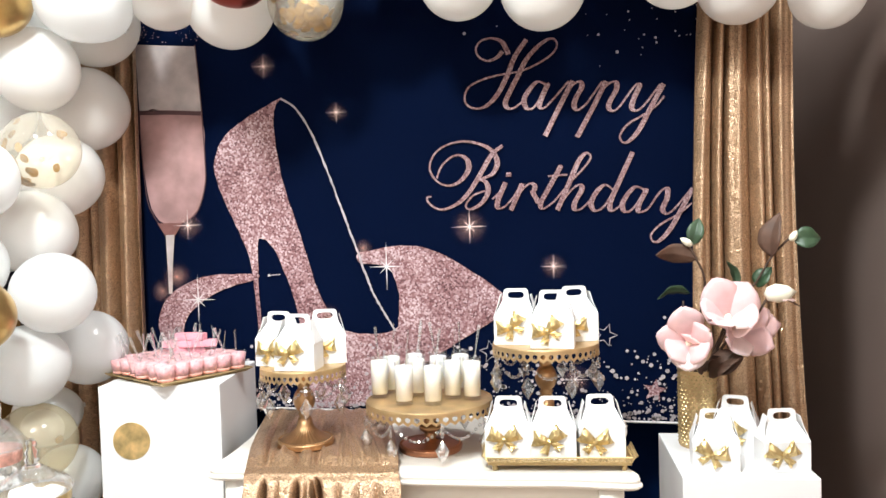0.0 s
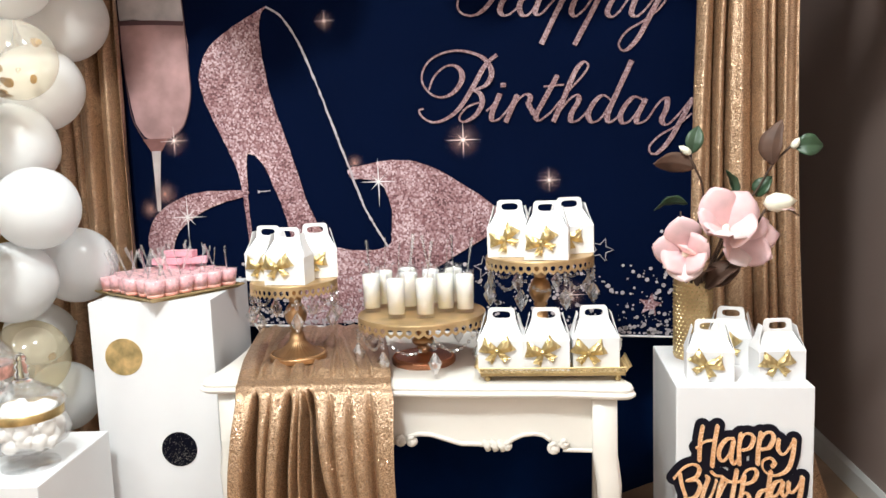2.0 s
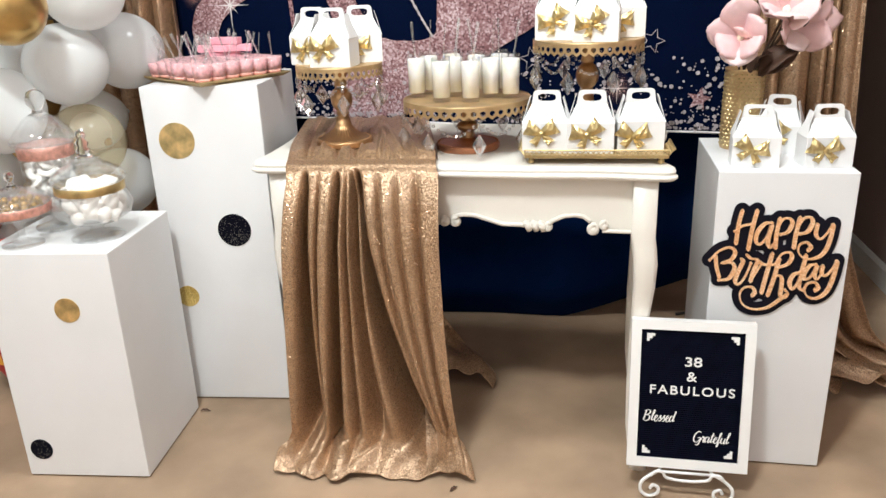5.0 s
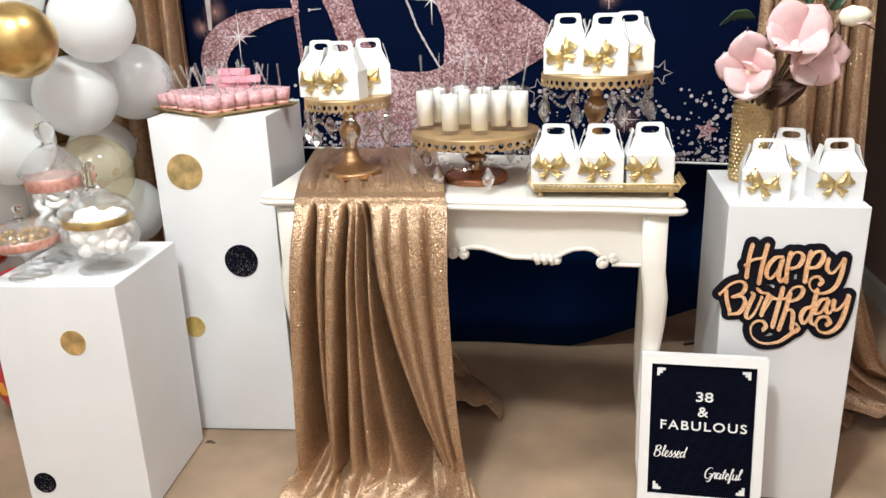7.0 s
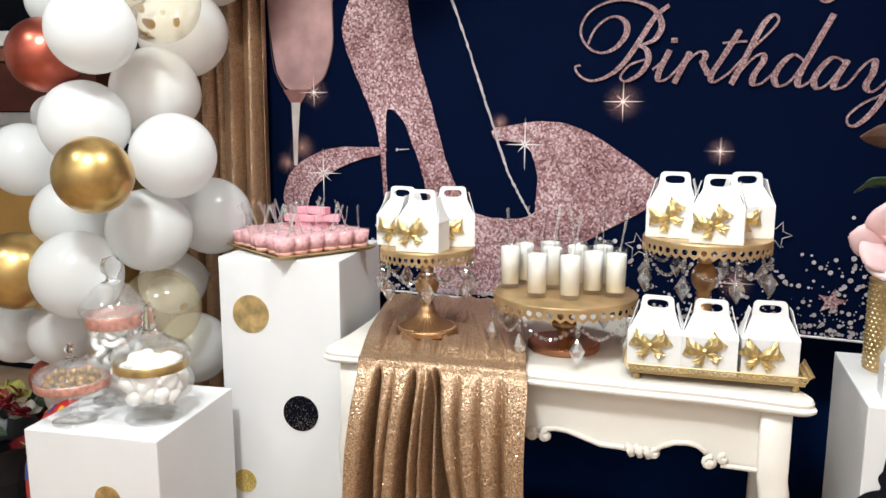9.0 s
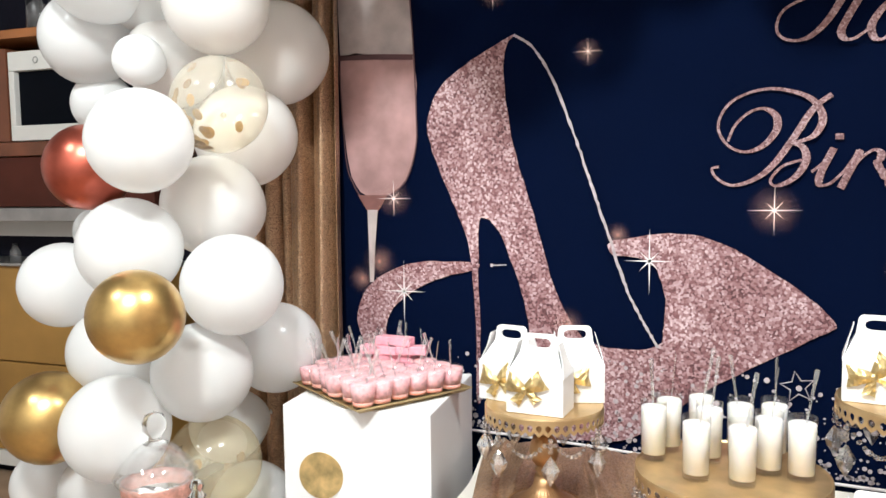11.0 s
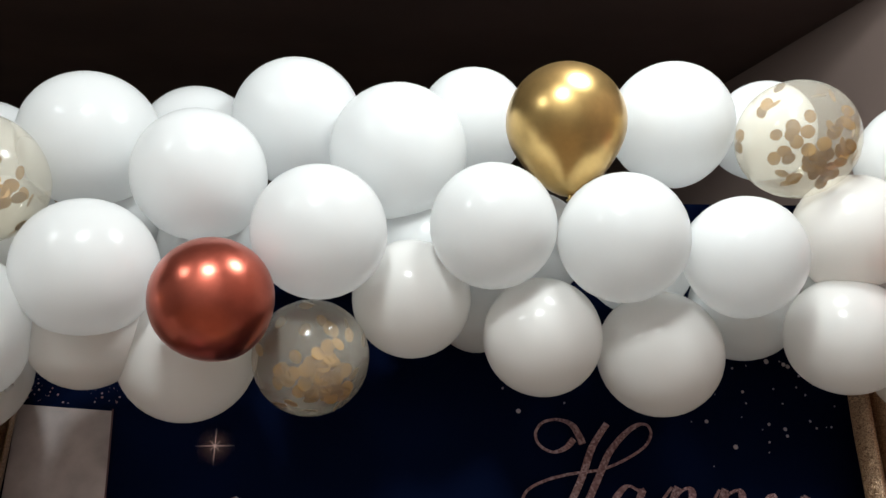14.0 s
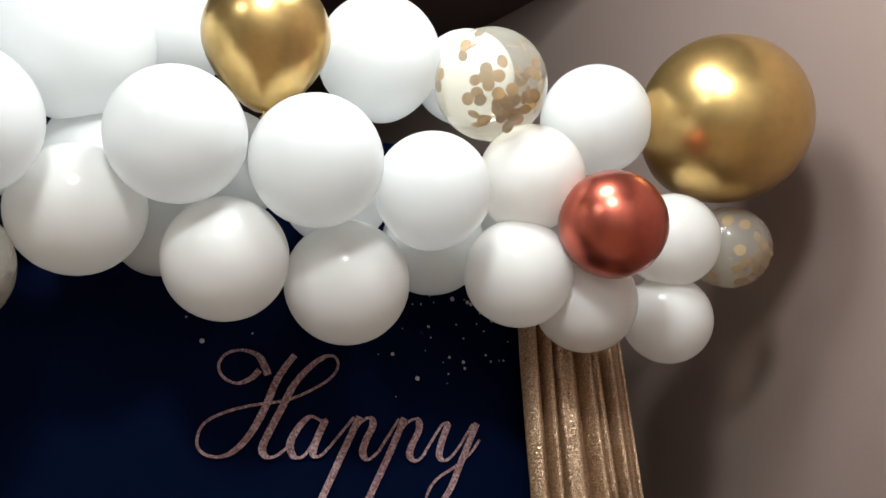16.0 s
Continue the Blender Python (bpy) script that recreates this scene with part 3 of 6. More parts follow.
for x, z, r in ((0.706, 1.293, 0.062), (0.098, 1.793, 0.046), (0.317, 1.646, 0.038), (-0.158, 1.322, 0.055), (0.949, 1.170, 0.044), (1.003, 0.835, 0.055)):
    glow_star(x, z, r)
for x, z, r in ((-0.248, 1.122, 0.045), (-0.200, 1.165, 0.055), (0.385, 1.238, 0.034), (0.27, 1.03, 0.05)):
    glow(x, z, r)
for x, z, r in ((0.454, 1.181, 0.075), (-0.134, 1.093, 0.08)):
    bm = bmesh.new()
    for a, k in ((90, 1.0), (0, 0.75), (45, 0.42), (135, 0.42)):
        c, s = math.cos(radians(a)), math.sin(radians(a))
        w = 0.0021
        q = [(x + r * k * c, z + r * k * s), (x - w * s, z + w * c), (x - r * k * c, z - r * k * s), (x + w * s, z - w * c)]
        bm.faces.new([bm.verts.new((u, -0.012, v)) for u, v in q])
    hung("star_flash", bm, STAR_INK, "thin four-rayed white flash")

# lettering of the backdrop, in pen strokes
lettering = bmesh.new()


def pen(*strokes, thin=0.0055, thick=0.0155):
    for k, s in enumerate(strokes):
        ribbon_into(lettering, s, thin, thick, -0.005 - 0.0022 * (k % 3), 6)


pen([(0.817, 1.803), (0.800, 1.786), (0.773, 1.777), (0.747, 1.790), (0.739, 1.814), (0.755, 1.836), (0.785, 1.842), (0.813, 1.832), (0.826, 1.812), (0.833, 1.792)],
    [(0.887, 1.833), (0.853, 1.787), (0.827, 1.728), (0.800, 1.680), (0.770, 1.649), (0.741, 1.639), (0.713, 1.647), (0.702, 1.669), (0.714, 1.701), (0.752, 1.721), (0.802, 1.733), (0.868, 1.742), (0.918, 1.761), (0.959, 1.786), (0.974, 1.810), (0.968, 1.828), (0.949, 1.829), (0.919, 1.810), (0.885, 1.774), (0.859, 1.727), (0.833, 1.679), (0.821, 1.651), (0.829, 1.635), (0.849, 1.637), (0.882, 1.662)])
pen([(0.942, 1.698), (0.918, 1.710), (0.895, 1.692), (0.876, 1.660), (0.882, 1.635), (0.901, 1.634), (0.923, 1.663), (0.947, 1.704), (0.927, 1.663), (0.920, 1.638), (0.934, 1.633), (0.961, 1.658)])
pen([(0.961, 1.658), (1.006, 1.707)], [(1.017, 1.707), (0.980, 1.639), (0.934, 1.551)], [(0.985, 1.647), (1.014, 1.691), (1.036, 1.704), (1.043, 1.689), (1.026, 1.658), (1.019, 1.634), (1.031, 1.622), (1.056, 1.640)])
pen([(1.056, 1.640), (1.101, 1.701)], [(1.112, 1.702), (1.077, 1.634), (1.026, 1.544)], [(1.082, 1.642), (1.110, 1.686), (1.137, 1.699), (1.142, 1.679), (1.122, 1.643), (1.118, 1.624), (1.132, 1.615), (1.152, 1.630)])
pen([(1.152, 1.630), (1.181, 1.669), (1.198, 1.688), (1.207, 1.684), (1.190, 1.648), (1.184, 1.622), (1.199, 1.614), (1.225, 1.635), (1.265, 1.686)], [(1.275, 1.687), (1.236, 1.618), (1.203, 1.558), (1.174, 1.527), (1.155, 1.525), (1.149, 1.545), (1.172, 1.576), (1.212, 1.598), (1.252, 1.625), (1.276, 1.652)])
hung("lettering", lettering, ROSE_INK, "word Happy in rose glitter script")
lettering = bmesh.new()
pen([(0.612, 1.439), (0.626, 1.472), (0.653, 1.498), (0.682, 1.505), (0.705, 1.489), (0.707, 1.461), (0.684, 1.430), (0.650, 1.416), (0.617, 1.427), (0.595, 1.457), (0.596, 1.490), (0.620, 1.523), (0.662, 1.541), (0.705, 1.544), (0.755, 1.530), (0.782, 1.508), (0.793, 1.477), (0.777, 1.446), (0.743, 1.433), (0.727, 1.433)],
    [(0.809, 1.528), (0.775, 1.500), (0.735, 1.435), (0.700, 1.386), (0.665, 1.358), (0.623, 1.346), (0.592, 1.361), (0.581, 1.381), (0.595, 1.386)],
    [(0.727, 1.433), (0.756, 1.424), (0.764, 1.395), (0.743, 1.361), (0.709, 1.344), (0.697, 1.357), (0.720, 1.385), (0.756, 1.397)])
pen([(0.775, 1.372), (0.799, 1.394), (0.815, 1.420), (0.792, 1.369), (0.791, 1.346), (0.811, 1.349), (0.837, 1.375)], [(0.825, 1.449), (0.825, 1.437)])
pen([(0.837, 1.375), (0.863, 1.415), (0.849, 1.381), (0.829, 1.338)], [(0.838, 1.356), (0.862, 1.395), (0.886, 1.414), (0.900, 1.408), (0.897, 1.394), (0.887, 1.390)])
pen([(0.893, 1.392), (0.903, 1.372), (0.919, 1.363), (0.979, 1.465), (0.938, 1.394), (0.916, 1.355), (0.925, 1.340), (0.957, 1.361)], [(0.939, 1.434), (0.996, 1.437)])
pen([(0.957, 1.361), (1.007, 1.417), (1.049, 1.461), (1.064, 1.486), (1.051, 1.497), (1.028, 1.473), (0.999, 1.409), (0.964, 1.334)], [(0.973, 1.352), (1.007, 1.392), (1.030, 1.406), (1.036, 1.391), (1.015, 1.355), (1.015, 1.334), (1.035, 1.337), (1.064, 1.365)])
pen([(1.129, 1.386), (1.104, 1.403), (1.079, 1.384), (1.062, 1.351), (1.073, 1.329), (1.098, 1.340), (1.126, 1.383)], [(1.184, 1.495), (1.144, 1.412), (1.116, 1.349), (1.123, 1.327), (1.153, 1.349)])
pen([(1.217, 1.383), (1.192, 1.395), (1.168, 1.375), (1.151, 1.344), (1.160, 1.323), (1.184, 1.335), (1.222, 1.389), (1.199, 1.344), (1.198, 1.322), (1.222, 1.329), (1.244, 1.358)])
pen([(1.244, 1.358), (1.263, 1.381), (1.280, 1.387), (1.278, 1.358), (1.265, 1.328), (1.279, 1.314), (1.306, 1.336), (1.345, 1.382)], [(1.351, 1.385), (1.317, 1.324), (1.285, 1.269), (1.254, 1.237), (1.235, 1.236), (1.232, 1.257), (1.261, 1.286), (1.309, 1.312), (1.347, 1.343)])
hung("lettering", lettering, ROSE_INK, "word Birthday in rose glitter script")

# printed stars and a drift of dots along the foot and the top of the cloth


def star_points(x, z, r, inner=0.42, turn=90):
    return [(x + (r if k % 2 == 0 else r * inner) * math.cos(radians(turn + 36 * k)), z + (r if k % 2 == 0 else r * inner) * math.sin(radians(turn + 36 * k))) for k in range(10)]


print_area("printed_star", star_points(1.232, 0.801, 0.036, 0.42, 80), PINK_GLITTER, -0.009, "pink glitter star", 1)
for x, z, r, a in ((1.095, 0.965, 0.034, 70), (0.759, 0.921, 0.034, 100)):
    bm = bmesh.new()
    pts = [(u, -0.009, v) for u, v in star_points(x, z, r, 0.45, a)]
    tube_into(bm, pts, 0.0016, 5, True)
    hung("printed_star", bm, SILVER_INK, "thin outlined star")
bm, rng = bmesh.new(), random.Random(4)


def dots_into(bm, count, x0, x1, zlow, spread, rmax, up=True):
    for _ in range(count):
        x = rng.uniform(x0, x1)
        d = spread * rng.random() ** 2.2
        z = (print_foot(x) + 0.012 + d) if up else (zlow - d)
        r = rmax * (0.25 + 0.75 * rng.random() ** 2)
        n = 7
        f = [bm.verts.new((x + r * math.cos(2 * math.pi * k / n), -0.0095, z + r * math.sin(2 * math.pi * k / n))) for k in range(n)]
        bm.faces.new(f)


dots_into(bm, 900, 0.0, 1.40, 0, 0.20, 0.0072)
dots_into(bm, 60, 0.8, 1.40, 0, 0.34, 0.005)
tagged(hung("printed_dots", bm, SILVER_INK, "drift of pale glitter dots along the foot"), kind="stuff")
bm = bmesh.new()
dots_into(bm, 60, 1.05, 1.42, 2.0, 0.26, 0.006, False)
dots_into(bm, 26, 0.66, 1.2, 2.03, 0.19, 0.0075, False)
tagged(hung("printed_dots", bm, SILVER_INK, "scatter of pale glitter dots near the top"), kind="stuff")
bm = bmesh.new()
dots_into(bm, 220, -0.31, -0.1, 2.02, 0.14, 0.003, False)
tagged(hung("printed_dots", bm, ROSE_INK, "dense copper glitter above the printed flute"), kind="stuff")

# black cloth behind the print, down to the floor, its corner pulled up


def black_fn(u, v):
    x = -0.62 + 2.02 * u
    foot = 0.004 + (0.15 * min(1, max(0, (x - 0.86) / 0.42)) ** 1.2)
    y = 0.235 + 0.005 * math.sin(13 * x) * (1 - 0.5 * v) + 0.03 * max(0, x - 0.9)
    return (x, y, foot + (2.3 - foot) * v)


black = part("black_cloth", sheet(black_fn, 90, 20, 0.003), BLACK_CLOTH, None, smooth=True)
tagged(black, "plain black cloth hung behind the printed backdrop", "cloth")


def pleated(u, valleys, shift=0.0):
    """1 on the crown of a fold, falling sharply into the valleys between folds."""
    h = 1.0
    for top, low, width, depth in valleys:
        h -= depth * math.exp(-(abs(u - top - (low - top) * shift) / width) ** 1.35)
    return max(h, -0.6)


def curtain(name, top, foot, y, pool, seed, label, deep=1.0, wide=1.0, bow=0.0):
    """A gathered sequin panel from (x0, x1) at the top to (x0, x1) near the floor, with a heap of cloth on the floor."""
    r = random.Random(seed)
    ph = [r.uniform(0, 6.3) for _ in range(6)]
    valleys, c = [], 0.03
    while c < 0.99:
        valleys.append((c, c + r.uniform(-0.06, 0.06) * wide, r.uniform(0.010, 0.022) * wide, r.uniform(0.35, 1.0)))
        c += r.uniform(0.045, 0.14) * wide

    def fn(u, v):
        s = v ** 0.9
        x0, x1 = top[0] + (foot[0] - top[0]) * s, top[1] + (foot[1] - top[1]) * s
        z = 2.34 * (1 - v)
        a = deep * (0.017 + 0.010 * s)
        dy = -a * pleated(u, valleys, s) + 0.004 * math.sin(31 * u + ph[2] + 2 * v) + 0.002 * math.sin(67 * u + ph[4] + 3 * v) + 0.006 * math.sin(11 * u + ph[3])
        x = x0 + (x1 - x0) * u + 0.005 * math.sin(5 * v + 8 * u) - bow * math.sin(math.pi * min(1.0, 1.15 * v))
        yy = y + 0.02 + dy
        if z < 0.5 and pool[0] > 0:
            x += 0.16 * ((0.5 - z) / 0.5) ** 1.6 * u
        if z < 0.16:
            k = (0.16 - z) / 0.16
            x += pool[0] * k * k * (0.35 + u)
            yy += pool[1] * k * k + 0.02 * k * math.sin(17 * u + ph[5])
            z = 0.02 + 0.14 * (1 - k) ** 1.5 + 0.045 * k * (0.5 + 0.5 * math.sin(23 * u + 6 * k + ph[1])) + 0.015 * k * (1 + math.sin(47 * u + 9 * k))
        return (x, yy, z)

    c = part(name, sheet(fn, 200, 70, 0.0015), GOLD_SEQUIN, None, smooth=True)
    return tagged(c, label, "curtain", "sequin curtains beside the backdrop")


curtain("sequin_curtain", (1.380, 1.605), (1.320, 1.655), -0.085, (0.20, -0.16), 3, "gold sequin curtain gathered at the top, heaped on the floor", 2.4, 1.9, 0.026)
curtain("sequin_curtain", (-0.56, -0.285), (-0.62, -0.275), -0.055, (-0.05, -0.05), 8, "gold sequin curtain in folds behind a balloon column", 3.0, 1.7)

# ---- white plinths ----


def plinth(place, turn, w, d, h, label):
    p = thing("plinth", place, label, "plinth", "white display plinths", turn)
    part("body", box(0, w, 0, d, 0.004, h, 0.0025), WHITE_PAINT, p)
    # black slab that draws the line of shade under the plinth
    part("plinth_gap_shade", box(0.01, w - 0.01, 0.01, d - 0.01, 0.0, 0.006), BLACK_CARD, p, "thin black strip put in for the shadow gap at the floor")
    return p


low = plinth((-0.462, -0.832, 0), 4.0, 0.312, 0.328, 0.600, "low white square plinth with gold and black dots")
tall = plinth((-0.230, -0.430, 0), 4.0, 0.314, 0.335, 0.914, "tall white square plinth with gold and black dots")
right = plinth((1.193, -0.588, 0), -1.5, 0.288, 0.355, 0.738, "white square plinth with a birthday sign on its front")


def paper_dot(owner, x, z, r, mat, label):
    d = part("paper_dot", lathe([(0, 0), (r, 0), (r, 0.0015), (0, 0.0015)], 40), mat, None)
    d.matrix_basis = owner.matrix_basis @ pose(x, -0.0002, z, 90, 0, 0)
    tagged(d, label, "paper dot", "round dots stuck on the plinths")


paper_dot(tall, 0.082, 0.773, 0.048, GOLD_DOT, "large gold paper dot stuck on a plinth")
paper_dot(tall, 0.206, 0.525, 0.046, BLACK_DOT, "black glitter paper dot stuck on a plinth")
paper_dot(tall, 0.048, 0.330, 0.031, GLITTER_DOT, "small gold glitter dot stuck on a plinth")
paper_dot(low, 0.190, 0.460, 0.0305, GOLD_DOT, "small gold paper dot stuck on a plinth")
paper_dot(low, 0.045, 0.080, 0.0285, BLACK_DOT, "small black glitter dot stuck on a plinth")

# ---- the console table ----
TX, TY = 0.625, -0.38
table = thing("console_table", (TX, TY, 0), "cream-white carved console table with curved legs", "table", turn=-3.5)
TOP_Z = 0.76
table.scale = (1.015, 1, 1)


def table_outline(grow=0.0):
    """The serpentine top: bulged front, a curved-in side and one that flares toward its back corner."""
    front = [(0.0, -0.262), (0.16, -0.260), (0.32, -0.252), (0.43, -0.258), (0.470, -0.255)]
    right = [(0.482, -0.235), (0.472, -0.205), (0.448, -0.160), (0.440, -0.09), (0.452, 0.0), (0.468, 0.10), (0.480, 0.18), (0.478, 0.225), (0.460, 0.245)]
    left = [(0.484, -0.235), (0.484, -0.205), (0.482, -0.150), (0.485, -0.07), (0.492, 0.02), (0.507, 0.10), (0.524, 0.18), (0.527, 0.215), (0.510, 0.240)]
    pts = front + right + [(0.2, 0.248), (0.0, 0.248), (-0.2, 0.248)] + [(-x, y) for x, y in reversed(front[1:] + left)]
    return [(x * (1 + grow / 0.48), y * (1 + grow / 0.26)) for x, y in (tuple(q) for q in smooth_line(pts, 4, True))]


bm = bmesh.new()
loops = []
for grow, z in ((-0.020, 0.730), (-0.006, 0.732), (0.0, 0.738), (0.0, 0.742), (-0.005, 0.746), (-0.004, 0.752), (-0.007, 0.758), (-0.013, 0.760)):
    loops.append([bm.verts.new((x, y, z)) for x, y in table_outline(grow)])
for a, b in zip(loops, loops[1:]):
    for k in range(len(a)):
        bm.faces.new((a[k], a[(k + 1) % len(a)], b[(k + 1) % len(a)], b[k]))
for lp in (loops[0], loops[-1]):
    f = bm.faces.new(lp)
    f.normal_update()
    bmesh.ops.triangulate(bm, faces=[f], ngon_method="EAR_CLIP")
part("tabletop", bm, CREAM_PAINT, table, "serpentine moulded tabletop")


APRON_X = [-0.40, -0.045, -0.03, -0.012, 0.001, 0.018, 0.044, 0.082, 0.108, 0.152, 0.163, 0.205, 0.212, 0.221, 0.246, 0.27, 0.289, 0.303, 0.311, 0.335, 0.40]
APRON_Z = [0.607, 0.607, 0.615, 0.622, 0.630, 0.634, 0.633, 0.622, 0.614, 0.614, 0.610, 0.610, 0.616, 0.626, 0.638, 0.641, 0.638, 0.627, 0.616, 0.609, 0.607]


def apron_low(x):
    """Lower edge of the front apron: a shallow sweep down to a leaf, then an arch between two scrolls."""
    return float(np.interp(x, APRON_X, APRON_Z))


def apron_fn(u, v):
    x = -0.395 + 0.79 * u
    low = apron_low(x)
    return (x, -0.222 + 0.012 * (x / 0.4) ** 2, low + (0.732 - low) * v)


bm = sheet(apron_fn, 158, 5, 0.02)
part("apron", bm, CREAM_PAINT, table, "front apron with a carved scroll edge")
bm = box(-0.395, 0.395, 0.19, 0.208, 0.60, 0.732)
part("apron", bm, CREAM_PAINT, table)
for sx in (-1, 1):
    bm = box(min(sx * 0.40, sx * 0.42), max(sx * 0.40, sx * 0.42), -0.19, 0.19, 0.60, 0.732)
    part("apron", bm, CREAM_PAINT, table)
bm = bmesh.new()
for a, b in ((-0.010, 0.158), (0.215, 0.304)):
    line = [(x, -0.226, apron_low(x) + 0.004) for x in np.linspace(a, b, 26)]
    tube_into(bm, line, 0.0052, 8)
for x, z, r in ((0.001, 0.619, 0.012), (-0.024, 0.619, 0.012), (0.212, 0.614, 0.010), (0.311, 0.611, 0.014), (0.334, 0.622, 0.010)):
    spiral = [(x + r * (1 - 0.085 * k) * math.cos(0.62 * k + 1.2), -0.228, z + r * (1 - 0.085 * k) * math.sin(0.62 * k + 1.2)) for k in range(11)]
    tube_into(bm, spiral, [0.0058 * (1 - 0.04 * k) for k in range(11)], 8)
    blob_into(bm, (x, -0.222, z), (r * 0.95, 0.012, r * 0.95), 0, 2)
for k in range(3):
    leaf = [(0.160 + 0.016 * k + 0.010 * t, -0.229, 0.622 - 0.018 * max(t, 0.0) ** 1.4 + 0.006 * math.sin(3 * t)) for t in np.linspace(-0.6, 1, 7)]
    tube_into(bm, leaf, [0.002, 0.004, 0.006, 0.0075, 0.0085, 0.0085, 0.006], 8)
line = [(x, -0.224, 0.609) for x in np.linspace(0.330, 0.398, 8)]
tube_into(bm, line, 0.005, 6)
part("carved_scroll", bm, CREAM_PAINT, table, "raised scroll and leaf carving", True)


def cabriole(sx, sy):
    """A curved leg: square block at the apron, a knee, a thin ankle and a curled toe."""
    bm = bmesh.new()
    rings = []
    for z, off, hw in ((0.732, 0.0, 0.026), (0.60, 0.0, 0.026), (0.58, 0.003, 0.0265), (0.54, 0.008, 0.026), (0.48, 0.008, 0.0235), (0.40, 0.003, 0.020), (0.30, -0.002, 0.0170), (0.20, -0.004, 0.0150), (0.11, -0.002, 0.0145), (0.06, 0.006, 0.017), (0.025, 0.014, 0.021), (0.0, 0.016, 0.020)):
        c = 0.35 * hw if z < 0.6 else 0.12 * hw
        o = [(hw, hw - c), (hw - c, hw), (-hw + c, hw), (-hw, hw - c), (-hw, -hw + c), (-hw + c, -hw), (hw - c, -hw), (hw, -hw + c)]
        rings.append([bm.verts.new((sx * (0.418 + off) + x, sy + (-0.214 if sy == 0 else 0) + (-off if sy == 0 else off) * 0.8 + y, z)) for x, y in o])
    for a, b in zip(rings, rings[1:]):
        for k in range(8):
            bm.faces.new((a[k], a[(k + 1) % 8], b[(k + 1) % 8], b[k]))
    bm.faces.new(rings[0]), bm.faces.new(rings[-1])
    part("leg", bm, CREAM_PAINT, table, "", True)


for sx in (-1, 1):
    cabriole(sx, 0)
    cabriole(sx, 0.185)

# ---- sequin runner over the table ----
RUN = [(0.43, 0.66, -0.30, 0.012), (0.42, 0.665, -0.24, 0.034), (0.34, 0.58, -0.145, 0.060), (0.20, 0.45, -0.105, 0.25), (0.14, 0.43, -0.103, 0.60), (0.12, 0.46, -0.105, 0.745), (0.12, 0.475, -0.130, 0.770), (0.135, 0.495, -0.26, 0.768), (0.180, 0.540, -0.46, 0.768), (0.232, 0.577, -0.625, 0.770), (0.239, 0.582, -0.662, 0.762), (0.240, 0.584, -0.678, 0.735), (0.232, 0.588, -0.690, 0.62), (0.222, 0.598, -0.690, 0.42), (0.208, 0.606, -0.686, 0.22), (0.194, 0.614, -0.680, 0.10), (0.184, 0.622, -0.696, 0.060), (0.172, 0.630, -0.726, 0.028), (0.168, 0.632, -0.764, 0.006)]
RUN_LINE = smooth_line(RUN, 9)
rng = random.Random(12)
RP = [rng.uniform(0, 6.3) for _ in range(8)]


# folds of the runner: where each valley starts and ends across the cloth, its width there, its depth
RUN_VALLEYS = [(0.125, 0.115, 0.014, 0.046, 1.1), (0.215, 0.175, 0.010, 0.016, 0.22), (0.335, 0.265, 0.018, 0.028, 1.1), (0.395, 0.400, 0.012, 0.022, 0.35), (0.430, 0.540, 0.010, 0.060, 0.7), (0.465, 0.810, 0.020, 0.060, 2.0), (0.600, 0.910, 0.016, 0.016, 0.22), (0.720, 0.935, 0.018, 0.014, 0.16), (0.850, 0.965, 0.020, 0.012, 0.20)]


def runner_fold(u, s):
    """1 on a ridge, falling into valleys that drift and widen on the way down."""
    h = 1.0
    for top, low, w0, w1, depth in RUN_VALLEYS:
        h -= depth * math.exp(-(abs(u - top - (low - top) * s ** 1.35) / (w0 + (w1 - w0) * s)) ** 1.6)
    return max(h, -0.45)


